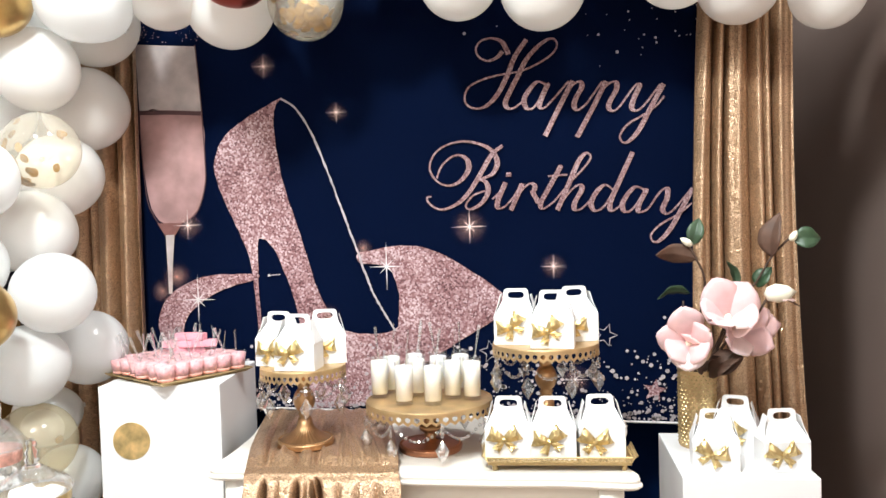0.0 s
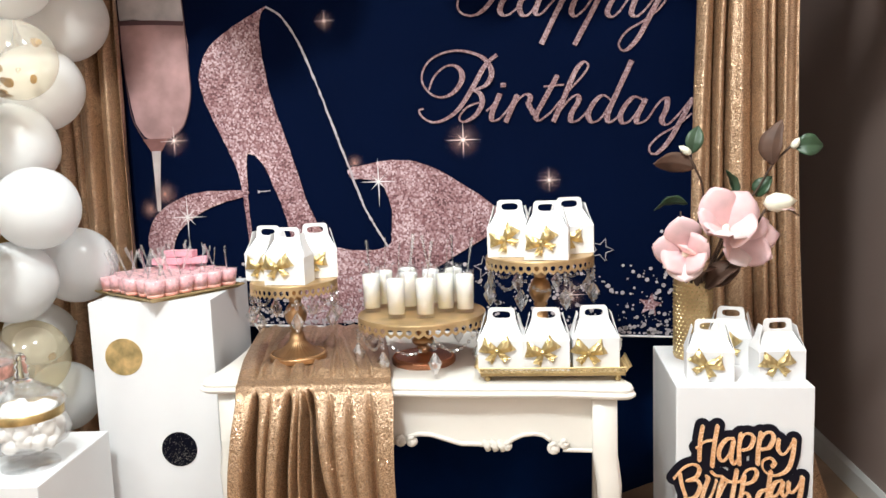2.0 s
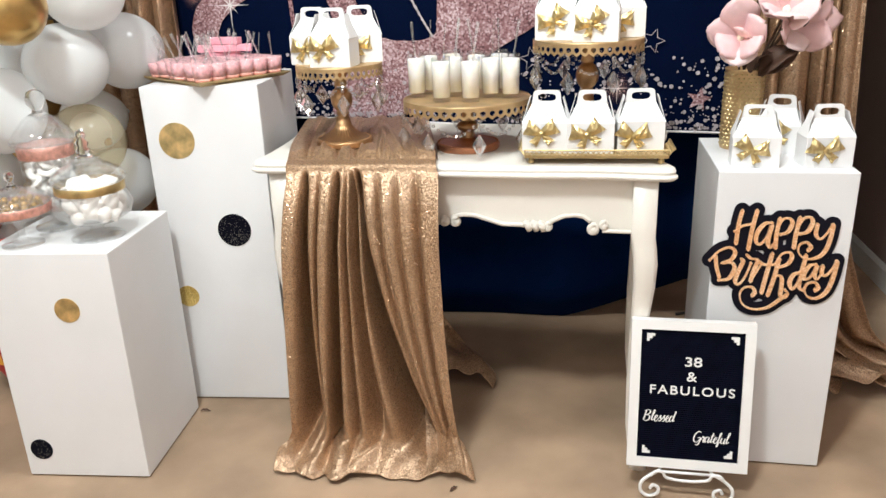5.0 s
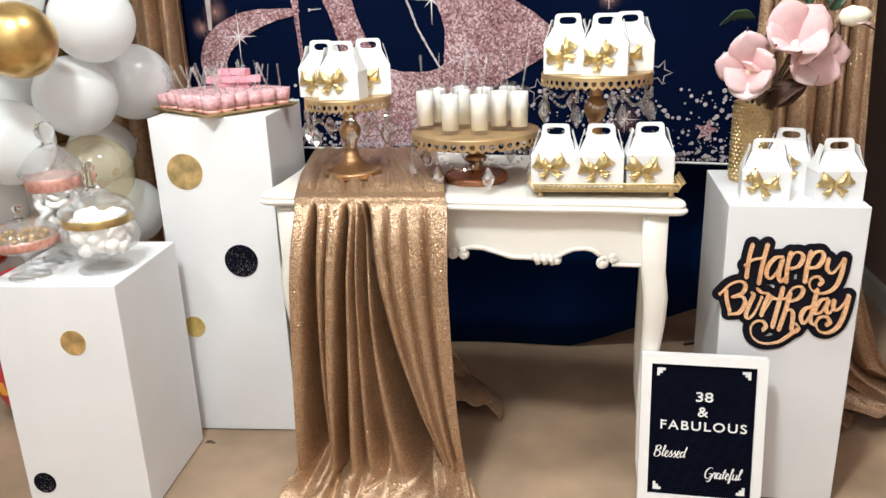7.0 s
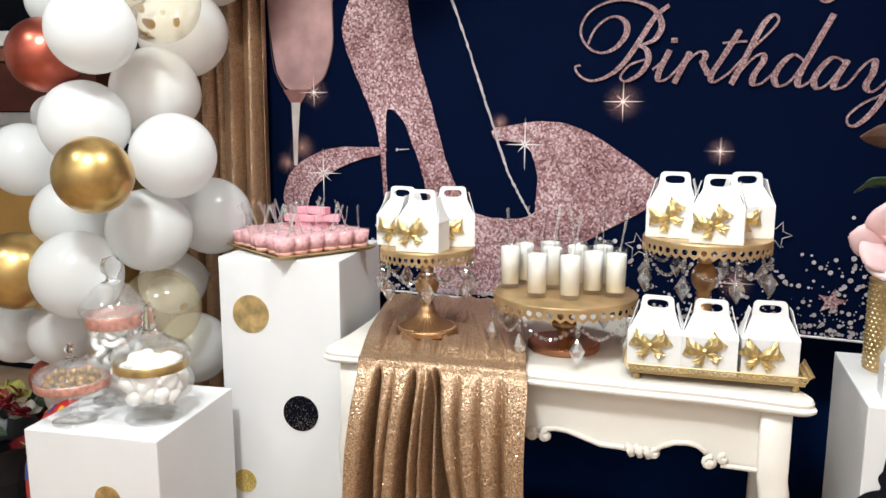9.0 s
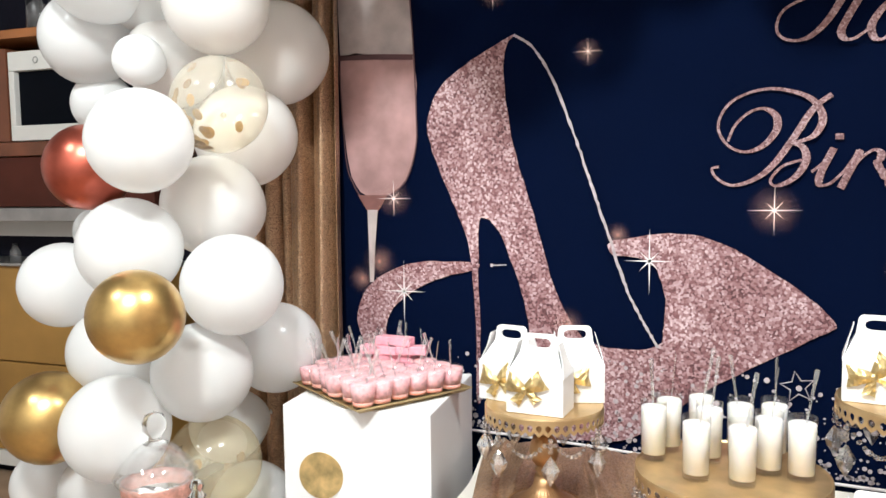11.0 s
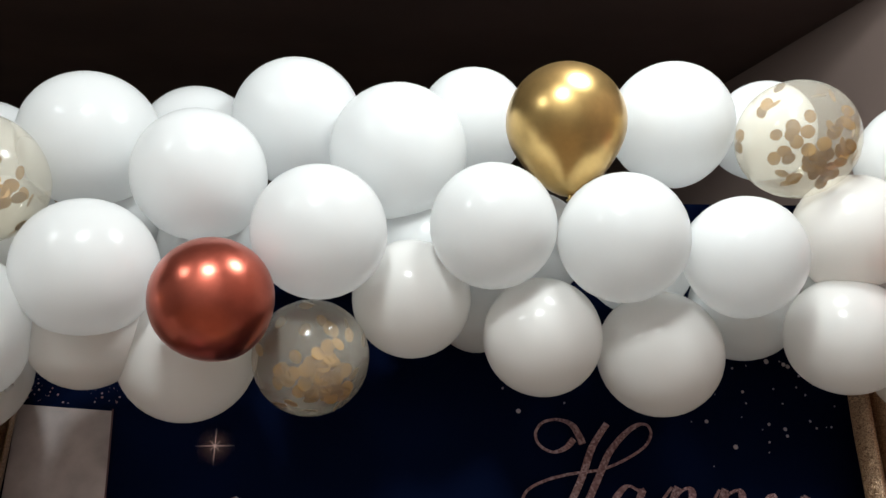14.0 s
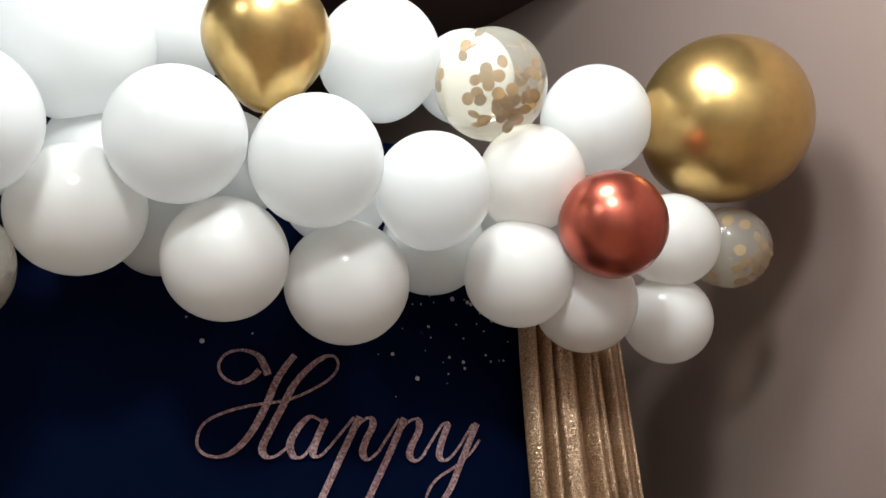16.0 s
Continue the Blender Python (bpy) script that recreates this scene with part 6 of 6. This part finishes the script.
branch([(1.30, -0.36, 0.89), (1.33, -0.40, 0.95), (1.36, -0.42, 0.99)],
       [((1.300, -0.385, 0.915), (0.62, -0.3, 0.62), 0.110, 0.030, LEAF_BROWN, 0.9), ((1.285, -0.385, 0.92), (0.25, -0.5, 0.6), 0.080, 0.024, LEAF_BROWN, 0.4), ((1.315, -0.37, 0.92), (0.85, -0.1, 0.6), 0.085, 0.022, LEAF_BROWN, 1.2)], None, "short stem with broad brown leaves at the vase's mouth")

# ---- birthday sign on the right plinth ----
sign = thing("birthday_sign", (1.322, -0.5925, 0.540), "black cut-out sign with rose-gold words Happy Birthday", "sign", turn=-1.5)


def band_into(bm, pts, width, y0, y1, caps=12, thin=None):
    """A flat band along a line in the x-z plane, from y0 to y1, with round ends; thinner where the line rises, as a brush writes."""
    line = smooth_line(pts, 6)
    line = [q - np.array((1.35, 0.54)) for q in line]
    rows = []
    for k, q in enumerate(line):
        d = line[min(k + 1, len(line) - 1)] - line[max(k - 1, 0)]
        d = d / (np.linalg.norm(d) + 1e-9)
        wk = width if thin is None else thin + (width - thin) * max(0.0, -d[1]) ** 1.2
        n = np.array((-d[1], d[0])) * wk / 2
        yk = y1 - 0.00003 * k
        rows.append([bm.verts.new((p[0], y, p[1])) for p, y in ((q + n, y0), (q + n, yk), (q - n, yk), (q - n, y0))])
    for a, b in zip(rows, rows[1:]):
        for k in range(3):
            bm.faces.new((a[k], b[k], b[k + 1], a[k + 1]))
    cap = (width if thin is None else 0.7 * width) / 2
    for q, yk in ((line[0], y1 + 0.0004), (line[-1], y1 - 0.00003 * len(line) - 0.0004)):
        ring = [[bm.verts.new((q[0] + cap * math.cos(2 * math.pi * k / caps), y, q[1] + cap * math.sin(2 * math.pi * k / caps))) for k in range(caps)] for y in (y0, yk)]
        bm.faces.new(ring[1])
        for k in range(caps):
            bm.faces.new((ring[0][k], ring[0][(k + 1) % caps], ring[1][(k + 1) % caps], ring[1][k]))


SIGN_TOP = [[(1.276, 0.652), (1.271, 0.621), (1.269, 0.574)],
            [(1.307, 0.653), (1.300, 0.608), (1.296, 0.561)],
            [(1.264, 0.603), (1.280, 0.617), (1.299, 0.621)],
            [(1.340, 0.625), (1.326, 0.623), (1.312, 0.604), (1.310, 0.583), (1.32, 0.575), (1.332, 0.592), (1.340, 0.621), (1.335, 0.583), (1.342, 0.568), (1.351, 0.582)],
            [(1.356, 0.636), (1.352, 0.603), (1.353, 0.566)],
            [(1.352, 0.606), (1.361, 0.632), (1.374, 0.636), (1.382, 0.626), (1.375, 0.605), (1.360, 0.599)],
            [(1.397, 0.639), (1.392, 0.604), (1.391, 0.568)],
            [(1.392, 0.611), (1.404, 0.636), (1.418, 0.639), (1.423, 0.626), (1.414, 0.606), (1.399, 0.602)],
            [(1.434, 0.624), (1.433, 0.601), (1.444, 0.590), (1.455, 0.603), (1.465, 0.624)],
            [(1.466, 0.624), (1.463, 0.587), (1.454, 0.558), (1.435, 0.544), (1.415, 0.545), (1.402, 0.558), (1.402, 0.575), (1.416, 0.582), (1.426, 0.572), (1.421, 0.563)]]
SIGN_LOW = [[(1.228, 0.545), (1.232, 0.518), (1.240, 0.493)],
            [(1.216, 0.533), (1.235, 0.556), (1.256, 0.565), (1.269, 0.556), (1.263, 0.537), (1.244, 0.527), (1.264, 0.529), (1.271, 0.514), (1.260, 0.490), (1.239, 0.486)],
            [(1.288, 0.531), (1.279, 0.506), (1.275, 0.484), (1.284, 0.478), (1.296, 0.498), (1.305, 0.529)],
            [(1.284, 0.538), (1.289, 0.535)],
            [(1.295, 0.548), (1.305, 0.540), (1.319, 0.536), (1.312, 0.510), (1.308, 0.485)],
            [(1.310, 0.489), (1.319, 0.510), (1.327, 0.527)],
            [(1.348, 0.554), (1.341, 0.508), (1.334, 0.458)],
            [(1.316, 0.538), (1.334, 0.527), (1.356, 0.528)],
            [(1.356, 0.527), (1.367, 0.551), (1.383, 0.557), (1.390, 0.547), (1.382, 0.529), (1.361, 0.520)],
            [(1.364, 0.542), (1.357, 0.495), (1.348, 0.452)],
            [(1.35, 0.473), (1.361, 0.500), (1.373, 0.497), (1.375, 0.474), (1.375, 0.453), (1.385, 0.449), (1.391, 0.459), (1.384, 0.467)]]
SIGN_END = [[(1.409, 0.510), (1.397, 0.504), (1.391, 0.486), (1.397, 0.471), (1.405, 0.478), (1.413, 0.503)],
            [(1.419, 0.552), (1.414, 0.509), (1.412, 0.477), (1.421, 0.468)],
            [(1.442, 0.531), (1.429, 0.527), (1.420, 0.509), (1.421, 0.495), (1.433, 0.500), (1.444, 0.529), (1.441, 0.507), (1.447, 0.496), (1.455, 0.507)],
            [(1.456, 0.528), (1.455, 0.512), (1.464, 0.505), (1.476, 0.520), (1.483, 0.54)],
            [(1.484, 0.54), (1.480, 0.500), (1.470, 0.466), (1.451, 0.450), (1.432, 0.454), (1.424, 0.471), (1.43, 0.486), (1.444, 0.488), (1.452, 0.477), (1.446, 0.469)],
            [(1.388, 0.456), (1.370, 0.438), (1.348, 0.421), (1.317, 0.417), (1.295, 0.430), (1.288, 0.453), (1.296, 0.469), (1.312, 0.471), (1.320, 0.460), (1.315, 0.450)]]


def cut_round(strokes, reach, step, y0, y1):
    """One sheet of card, cut at an even distance round a set of pen strokes."""
    pts = np.array([q for s in strokes for q in smooth_line(s, 6)]) - np.array((1.35, 0.54))
    xs, zs = np.arange(-0.18, 0.18, step), np.arange(-0.17, 0.16, step)
    f = np.array([[reach - math.sqrt(((pts - (x, z)) ** 2).sum(axis=1).min()) for z in zs] for x in xs])
    bm, made = bmesh.new(), {}

    def corner(i, j, m, n):
        a, b = f[i][j], f[m][n]
        key = (min((i, j), (m, n)), max((i, j), (m, n)))
        if key not in made:
            t = 0.0 if (i, j) == (m, n) else a / (a - b)
            made[key] = bm.verts.new((xs[i] + (xs[m] - xs[i]) * t, y1, zs[j] + (zs[n] - zs[j]) * t))
        return made[key]

    for i in range(len(xs) - 1):
        for j in range(len(zs) - 1):
            ring, loop = [(i, j), (i + 1, j), (i + 1, j + 1), (i, j + 1)], []
            for p, q in zip(ring, ring[1:] + ring[:1]):
                if f[p] > 0:
                    loop.append(corner(*p, *p))
                if (f[p] > 0) != (f[q] > 0):
                    loop.append(corner(*p, *q))
            if len(loop) > 2:
                bm.faces.new(loop)
    out = bmesh.ops.extrude_face_region(bm, geom=bm.faces[:])
    for v in out["geom"]:
        if isinstance(v, bmesh.types.BMVert):
            v.co.y = y0
    bmesh.ops.recalc_face_normals(bm, faces=bm.faces)
    return bm


bm = cut_round(SIGN_TOP + SIGN_LOW + SIGN_END, 0.0165, 0.004, 0.0, -0.0026)
part("sign_board", bm, BLACK_CARD, sign, "black card cut round the words")
for nm, strokes in (("sign_lettering", SIGN_TOP), ("sign_lettering", SIGN_LOW + SIGN_END)):
    bm = bmesh.new()
    for k, s in enumerate(strokes):
        band_into(bm, s, 0.0086, -0.003, -0.0075 - 0.0009 * (k % 4), 12, 0.0036)
    part(nm, bm, ROSE_FOIL, sign, "word in raised rose-gold foil")

# ---- letter board on a small easel ----
board = thing("letter_board", (1.150, -0.722, 0.0), "white-framed black letter board with white words, on an easel", "letter board", turn=-2)
LEAN = pose(0, 0, 0.066, -10, 0, 0)
BWD, BHT = 0.268, 0.352


def leaned(name, bm, mat, label="", smooth=False):
    o = part(name, bm, mat, board, label, smooth)
    o.matrix_basis = LEAN
    return o


bm = bmesh.new()
for x0, x1, z0, z1 in ((-BWD / 2, BWD / 2, 0, 0.022), (-BWD / 2, BWD / 2, BHT - 0.022, BHT), (-BWD / 2, -BWD / 2 + 0.022, 0.022, BHT - 0.022), (BWD / 2 - 0.022, BWD / 2, 0.022, BHT - 0.022)):
    box_into(bm, x0, x1, -0.012, 0.012, z0, z1)
leaned("frame", bm, WHITE_PLASTIC, "plain white frame")
rows, groove = 62, [(0.006, 0.022)]
for k in range(rows):
    z0, h = 0.022 + (BHT - 0.044) * k / rows, (BHT - 0.044) / rows
    groove += [(-0.006, z0), (-0.006, z0 + h * 0.68), (-0.003, z0 + h * 0.72), (-0.003, z0 + h * 0.96)]
groove.append((0.006, BHT - 0.022))
bm = bmesh.new()
plate_into(bm, groove, lambda u, v, t: (t - BWD / 2 + 0.022, u, v), BWD - 0.044)
leaned("felt_panel", bm, BLACK_FELT, "grooved black felt")
for text, size, x, z, shear, bold in (("38", 0.031, 0.004, 0.246, 0, 0.0003), ("&", 0.032, 0.002, 0.211, 0, 0.0003), ("FABULOUS", 0.0295, 0.004, 0.178, 0, 0.0003)):
    o = letters("lettering", text, size, board, WHITE_PLASTIC, LEAN @ pose(x, -0.0065, z, 90, 0, 0), shear, 0.0012, bold)
    o.matrix_basis = LEAN @ pose(x, -0.0065, z, 90, 0, 0) @ Matrix.Diagonal((1.30 if text == "38" else 1.13, 1, 1, 1))
BRUSH = {
    "B": (0.62, [[(0.10, 0.95), (0.05, 0.5), (0.0, 0.02)], [(-0.05, 0.85), (0.2, 1.0), (0.42, 0.9), (0.38, 0.66), (0.12, 0.53), (0.40, 0.48), (0.46, 0.2), (0.26, 0.0), (0.02, 0.05)]]),
    "G": (0.66, [[(0.52, 0.86), (0.36, 0.98), (0.12, 0.8), (0.0, 0.42), (0.08, 0.08), (0.3, 0.0), (0.48, 0.2), (0.52, 0.42), (0.30, 0.42), (0.56, 0.44), (0.54, 0.1), (0.4, -0.25), (0.2, -0.2)]]),
    "l": (0.26, [[(0.0, 0.2), (0.16, 0.6), (0.22, 0.95), (0.12, 0.98), (0.06, 0.5), (0.08, 0.05), (0.26, 0.2)]]),
    "e": (0.34, [[(0.0, 0.2), (0.2, 0.32), (0.24, 0.5), (0.12, 0.54), (0.04, 0.3), (0.08, 0.04), (0.22, 0.0), (0.34, 0.2)]]),
    "s": (0.32, [[(0.0, 0.15), (0.18, 0.56), (0.16, 0.4), (0.26, 0.2), (0.16, 0.0), (0.04, 0.06)], [(0.18, 0.02), (0.32, 0.2)]]),
    "d": (0.44, [[(0.26, 0.46), (0.12, 0.52), (0.0, 0.3), (0.06, 0.02), (0.22, 0.16), (0.30, 0.5)], [(0.40, 1.0), (0.32, 0.5), (0.30, 0.06), (0.44, 0.14)]]),
    "r": (0.32, [[(0.0, 0.2), (0.08, 0.56), (0.14, 0.46), (0.24, 0.5), (0.18, 0.2), (0.22, 0.02), (0.32, 0.2)]]),
    "a": (0.42, [[(0.26, 0.46), (0.12, 0.52), (0.0, 0.3), (0.06, 0.02), (0.22, 0.16), (0.30, 0.5), (0.27, 0.1), (0.32, 0.0), (0.42, 0.2)]]),
    "t": (0.28, [[(0.18, 0.9), (0.10, 0.4), (0.10, 0.04), (0.28, 0.2)], [(0.0, 0.62), (0.3, 0.66)]]),
    "f": (0.30, [[(0.0, 0.2), (0.2, 0.7), (0.22, 0.98), (0.12, 0.9), (0.08, 0.3), (0.02, -0.3), (0.12, -0.2), (0.12, 0.04), (0.30, 0.2)]]),
    "u": (0.42, [[(0.02, 0.52), (0.0, 0.16), (0.1, 0.0), (0.24, 0.2), (0.30, 0.5)], [(0.30, 0.5), (0.27, 0.1), (0.32, 0.0), (0.42, 0.2)]]),
}
for word, x0, z0, h in (("Blessed", -0.100, 0.112, 0.026), ("Grateful", 0.012, 0.068, 0.026)):
    bm, at = bmesh.new(), 0.0
    for c in word:
        wide, strokes = BRUSH[c]
        for k, st in enumerate(strokes):
            ribbon_into(bm, [(x0 + h * (at + px + 0.18 * pz), z0 + h * pz) for px, pz in st], 0.0017, 0.0032, -0.0075 - 0.0008 * k, 5)
        at += wide
    leaned("lettering", bm, WHITE_PLASTIC, "white script word " + word)
for sx in (-1, 1):
    for up in (0, 1):
        x, z = sx * (BWD / 2 - 0.034), (0.040 if not up else BHT - 0.040)
        bm = bmesh.new()
        dz = -1 if up else 1
        for u0, u1, v0, v1 in ((0, 0.018, 0, 0.006), (0, 0.006, 0.006, 0.018), (0.006, 0.012, 0.006, 0.012)):
            xa, xb = sorted((x - sx * u0, x - sx * u1))
            za, zb = sorted((z + dz * v0 - dz * 0.008, z + dz * v1 - dz * 0.008))
            box_into(bm, xa, xb, -0.008, -0.006, za, zb)
        leaned("corner_mark", bm, WHITE_PLASTIC, "white stepped corner piece")
easel = thing("easel", (1.150, -0.722, 0.0), "small white wire easel with scrolled feet", "easel", turn=-2)
for sx in (-1, 1):
    line = [(sx * 0.060, -0.012, 0.060), (sx * 0.082, -0.028, 0.056), (sx * 0.100, -0.034, 0.040), (sx * 0.100, -0.036, 0.018), (sx * 0.084, -0.036, 0.006), (sx * 0.064, -0.036, 0.014), (sx * 0.062, -0.036, 0.030), (sx * 0.074, -0.036, 0.036), (sx * 0.080, -0.036, 0.026)]
    part("scroll_foot", tube(smooth_line(line, 6), 0.0040, 8), WHITE_PLASTIC, easel, "white wire scroll", True)
    line = [(sx * 0.080, -0.040, 0.064), (sx * 0.070, -0.040, 0.076), (sx * 0.054, -0.038, 0.074), (sx * 0.046, -0.036, 0.060), (sx * 0.020, -0.030, 0.050), (0, -0.028, 0.048)]
    part("front_wire", tube(smooth_line(line, 6), 0.0036, 8), WHITE_PLASTIC, easel, "white wire curl", True)
    part("side_bar", tube([(sx * 0.060, -0.012, 0.058), (sx * 0.050, 0.020, 0.064), (sx * 0.03, 0.075, 0.25)], 0.0035, 8), WHITE_PLASTIC, easel, "", True)
part("back_leg", tube([(0, 0.075, 0.25), (0, 0.13, 0.004)], 0.0035, 8), WHITE_PLASTIC, easel, "", True)
part("cross_bar", tube([(-0.060, -0.012, 0.058), (0.060, -0.012, 0.058)], 0.0035, 8), WHITE_PLASTIC, easel, "", True)

# ---- what stands behind the balloon column ----
unit = thing("wall_unit", (-2.6, 1.05, 0), "tall wooden wall unit with ochre panels and a dark screen", "cabinet")
# set-back black block: the shadow under the kick board as plain colour
part("toe_shade", box(-1.3, 0.95, -0.09, 0.30, 0.0, 0.055), BLACK_CARD, unit, "black block for the shadow below the kick board")
part("kick_board", box(-1.3, 0.95, -0.16, 0.30, 0.055, 0.125, 0.004), TRIM_PAINT, unit, "pale painted kick board")
part("lower_panel", box(-1.3, 0.95, -0.15, 0.30, 0.130, 0.552, 0.004), OCHRE_WOOD, unit, "ochre wooden panel")
part("lower_panel", box(-1.3, 0.95, -0.145, 0.30, 0.558, 1.002, 0.004), OCHRE_WOOD, unit, "ochre wooden panel")
part("shelf", box(-1.3, 0.95, -0.17, 0.30, 1.005, 1.020, 0.003), STEEL, unit, "metal edged shelf")
part("shelf_back", box(-1.3, 0.95, 0.10, 0.30, 1.022, 1.125), BLACK_CARD, unit, "dark shelf back")
part("shelf_back", box(-1.3, 0.95, 0.06, 0.30, 1.127, 1.208), TRIM_PAINT, unit, "pale shelf back")
part("shelf", box(-1.3, 0.95, -0.17, 0.30, 1.212, 1.272, 0.003), STEEL, unit, "bright metal edged shelf")
part("upper_case", box(-1.3, 0.95, -0.15, 0.30, 1.276, 1.500, 0.004), RED_WOOD, unit, "dark red wooden case")
part("beam", box(-1.3, 0.95, -0.165, 0.30, 1.504, 1.566, 0.004), BEAM_WOOD, unit, "red-brown wooden beam")
part("post", box(-1.3, 0.165, -0.155, 0.30, 1.570, 1.985, 0.004), BEAM_WOOD, unit, "red-brown wooden post")
bm = bmesh.new()
for x0, x1, z0, z1 in ((0.18, 0.95, 1.572, 1.640), (0.18, 0.95, 1.880, 1.966), (0.18, 0.212, 1.640, 1.880)):
    box_into(bm, x0, x1, -0.158, -0.10, z0, z1, 0.004)
part("screen_frame", bm, TRIM_PAINT, unit, "pale screen frame")
part("screen", box(0.19, 0.95, -0.13, -0.08, 1.62, 1.90), DARK_SCREEN, unit, "dark screen")
part("top_back", box(-1.3, 0.95, 0.20, 0.30, 1.99, 2.60), BLACK_CARD, unit, "dark back of the top shelf")
part("shelf", box(-1.3, 0.95, -0.16, 0.20, 2.025, 2.064, 0.003), ORANGE_WOOD, unit, "orange-brown wooden shelf")
mark = bmesh.new()
bmesh.ops.create_circle(mark, cap_ends=False, segments=20, radius=0.013, matrix=pose(0.345, -0.16, 1.923, 90, 0, 0))
ring = [v.co.copy() for v in mark.verts]
mark.free()
part("round_mark", tube(ring, 0.0022, 6, True), STEEL, unit, "small grey ring on the screen frame")
BOTTLES = [(-0.35, 1.0201, 0.09, 0.03, DARK_PLASTIC), (0.12, 1.0201, 0.085, 0.024, JAR_GLASS), (0.42, 1.0201, 0.09, 0.03, DARK_PLASTIC), (0.335, 2.0642, 0.15, 0.05, JAR_GLASS), (0.372, 2.0642, 0.21, 0.035, DARK_PLASTIC), (0.24, 2.0642, 0.24, 0.036, DARK_PLASTIC), (0.44, 2.0642, 0.17, 0.035, DARK_PLASTIC)]
for x, z, h, r, mat in BOTTLES:
    b = thing("bottle", (-2.6 + x, 1.0 if mat is DARK_PLASTIC else 0.93, z), "small %s bottle standing on a shelf" % ("dark" if mat is DARK_PLASTIC else "clear glass"), "bottle", "bottles on the wall unit")
    part("bottle_body", lathe([(0, 0), (r, 0), (r, h * 0.6), (r * 0.4, h * 0.78), (r * 0.4, h * 0.94), (0, h * 0.94)], 20), mat, b, "", True)
    part("cap", lathe([(0, h * 0.94), (r * 0.46, h * 0.94), (r * 0.46, h), (0, h)], 16), DARK_PLASTIC, b, "dark cap")

bouquet = thing("bouquet", (-1.14, -0.30, 0.0), "dark-wrapped bouquet of white, yellow and red flowers on the floor", "bouquet")
wrap = [(0, 0), (0.11, 0), (0.13, 0.05), (0.16, 0.18), (0.21, 0.30), (0.20, 0.30), (0.15, 0.21), (0.0, 0.19)]
part("wrapping", lathe(wrap, 18), DARK_PLASTIC, bouquet, "crinkled black wrapping", False)
rng = random.Random(31)
for k in range(34):
    a, q = rng.uniform(0, 6.28), 0.21 * math.sqrt(rng.random())
    z = 0.41 - 3.2 * q * q + rng.uniform(-0.015, 0.02)
    mat = (FLOWER_WHITE, ROSE_RED, FLOWER_YELLOW, FLOWER_WHITE, ROSE_RED, FLOWER_PURPLE, FLOWER_YELLOW)[k % 7]
    bm = bmesh.new()
    s = rng.uniform(0.040, 0.064)
    for j in range(9):
        b = 2 * math.pi * j / 9 * (1 if j < 6 else 1.7)
        petal_into(bm, (0, 0, 0), (math.cos(b), math.sin(b), 0.35 if j < 6 else 1.2), s, s * 0.42, s * 0.2, 0, 0.1)
    o = part("blossom", bm, mat, bouquet, "", True)
    o.matrix_basis = pose(q * math.cos(a), q * math.sin(a), z, rng.uniform(-25, 25), rng.uniform(-25, 25), rng.uniform(0, 360))
for k in range(14):
    a = rng.uniform(0, 6.28)
    bm = leaf_into(bmesh.new(), (0.12 * math.cos(a), 0.12 * math.sin(a), 0.32), (math.cos(a), math.sin(a), rng.uniform(0.3, 1.4)), 0.13, 0.018, 0.3, rng.uniform(-1, 1))
    part("leaf", bm, LEAF_GREEN, bouquet, "", True)
foil = thing("foil_balloon", (-0.70, -0.43, 0.0), "red foil party balloon with coloured patches, standing on the floor", "balloon", turn=24)
FOIL_R = (0.135, 0.085, 0.247)


def foil_point(a, b, grow=1.0):
    """A point of the pillow-shaped foil skin; a runs round, b from foot to top."""
    c = math.cos(b)
    return (FOIL_R[0] * grow * c * math.cos(a), FOIL_R[1] * grow * c * math.sin(a), 0.25 + FOIL_R[2] * grow * math.sin(b))


part("foil_skin", sheet(lambda u, v: foil_point(2 * math.pi * u, math.pi * (0.998 * v - 0.499)), 36, 20), PARTY_RED, foil, "shiny red foil", True)
for i in range(9):
    for k in range(6):
        if (i * 2 + k) % 3:
            a0, b0 = math.pi + 0.34 * i, -0.5 + 0.30 * k + 0.06 * (i % 2)
            patch = sheet(lambda u, v: foil_point(a0 + 0.25 * u, b0 + 0.20 * v, 1.012), 4, 4)
            part("colour_patch", patch, (PARTY_BLUE, FLOWER_PURPLE, PARTY_ORANGE)[(i + k) % 3], foil, "printed colour patch", True)

# small things on the floor
cable = part("cable", tube(smooth_line([(1.255, 0.27, 0.006), (1.319, 0.299, 0.005), (1.386, 0.34, 0.005), (1.44, 0.43, 0.005), (1.50, 0.56, 0.005), (1.62, 0.72, 0.005)], 5), 0.005, 8), DARK_PLASTIC, None, smooth=True)
tagged(cable, "thin black cable lying on the floor behind a plinth", "cable")
for x, y, ln, turn in ((0.612, -0.775, 0.026, 55), (-0.147, -0.497, 0.030, 8)):
    scrap = thing("leaf_scrap", (x, y, 0.0), "small dry brown leaf scrap lying on the floor", "leaf scrap", "scraps on the floor", turn)
    bm = leaf_into(bmesh.new(), (-ln / 2, 0, 0.0035), (1, 0, 0.05), ln, 0.004, 0.3, 0.2)
    bmesh.ops.recalc_face_normals(bm, faces=bm.faces)
    part("blade", bm, LEAF_BROWN, scrap, "", True)
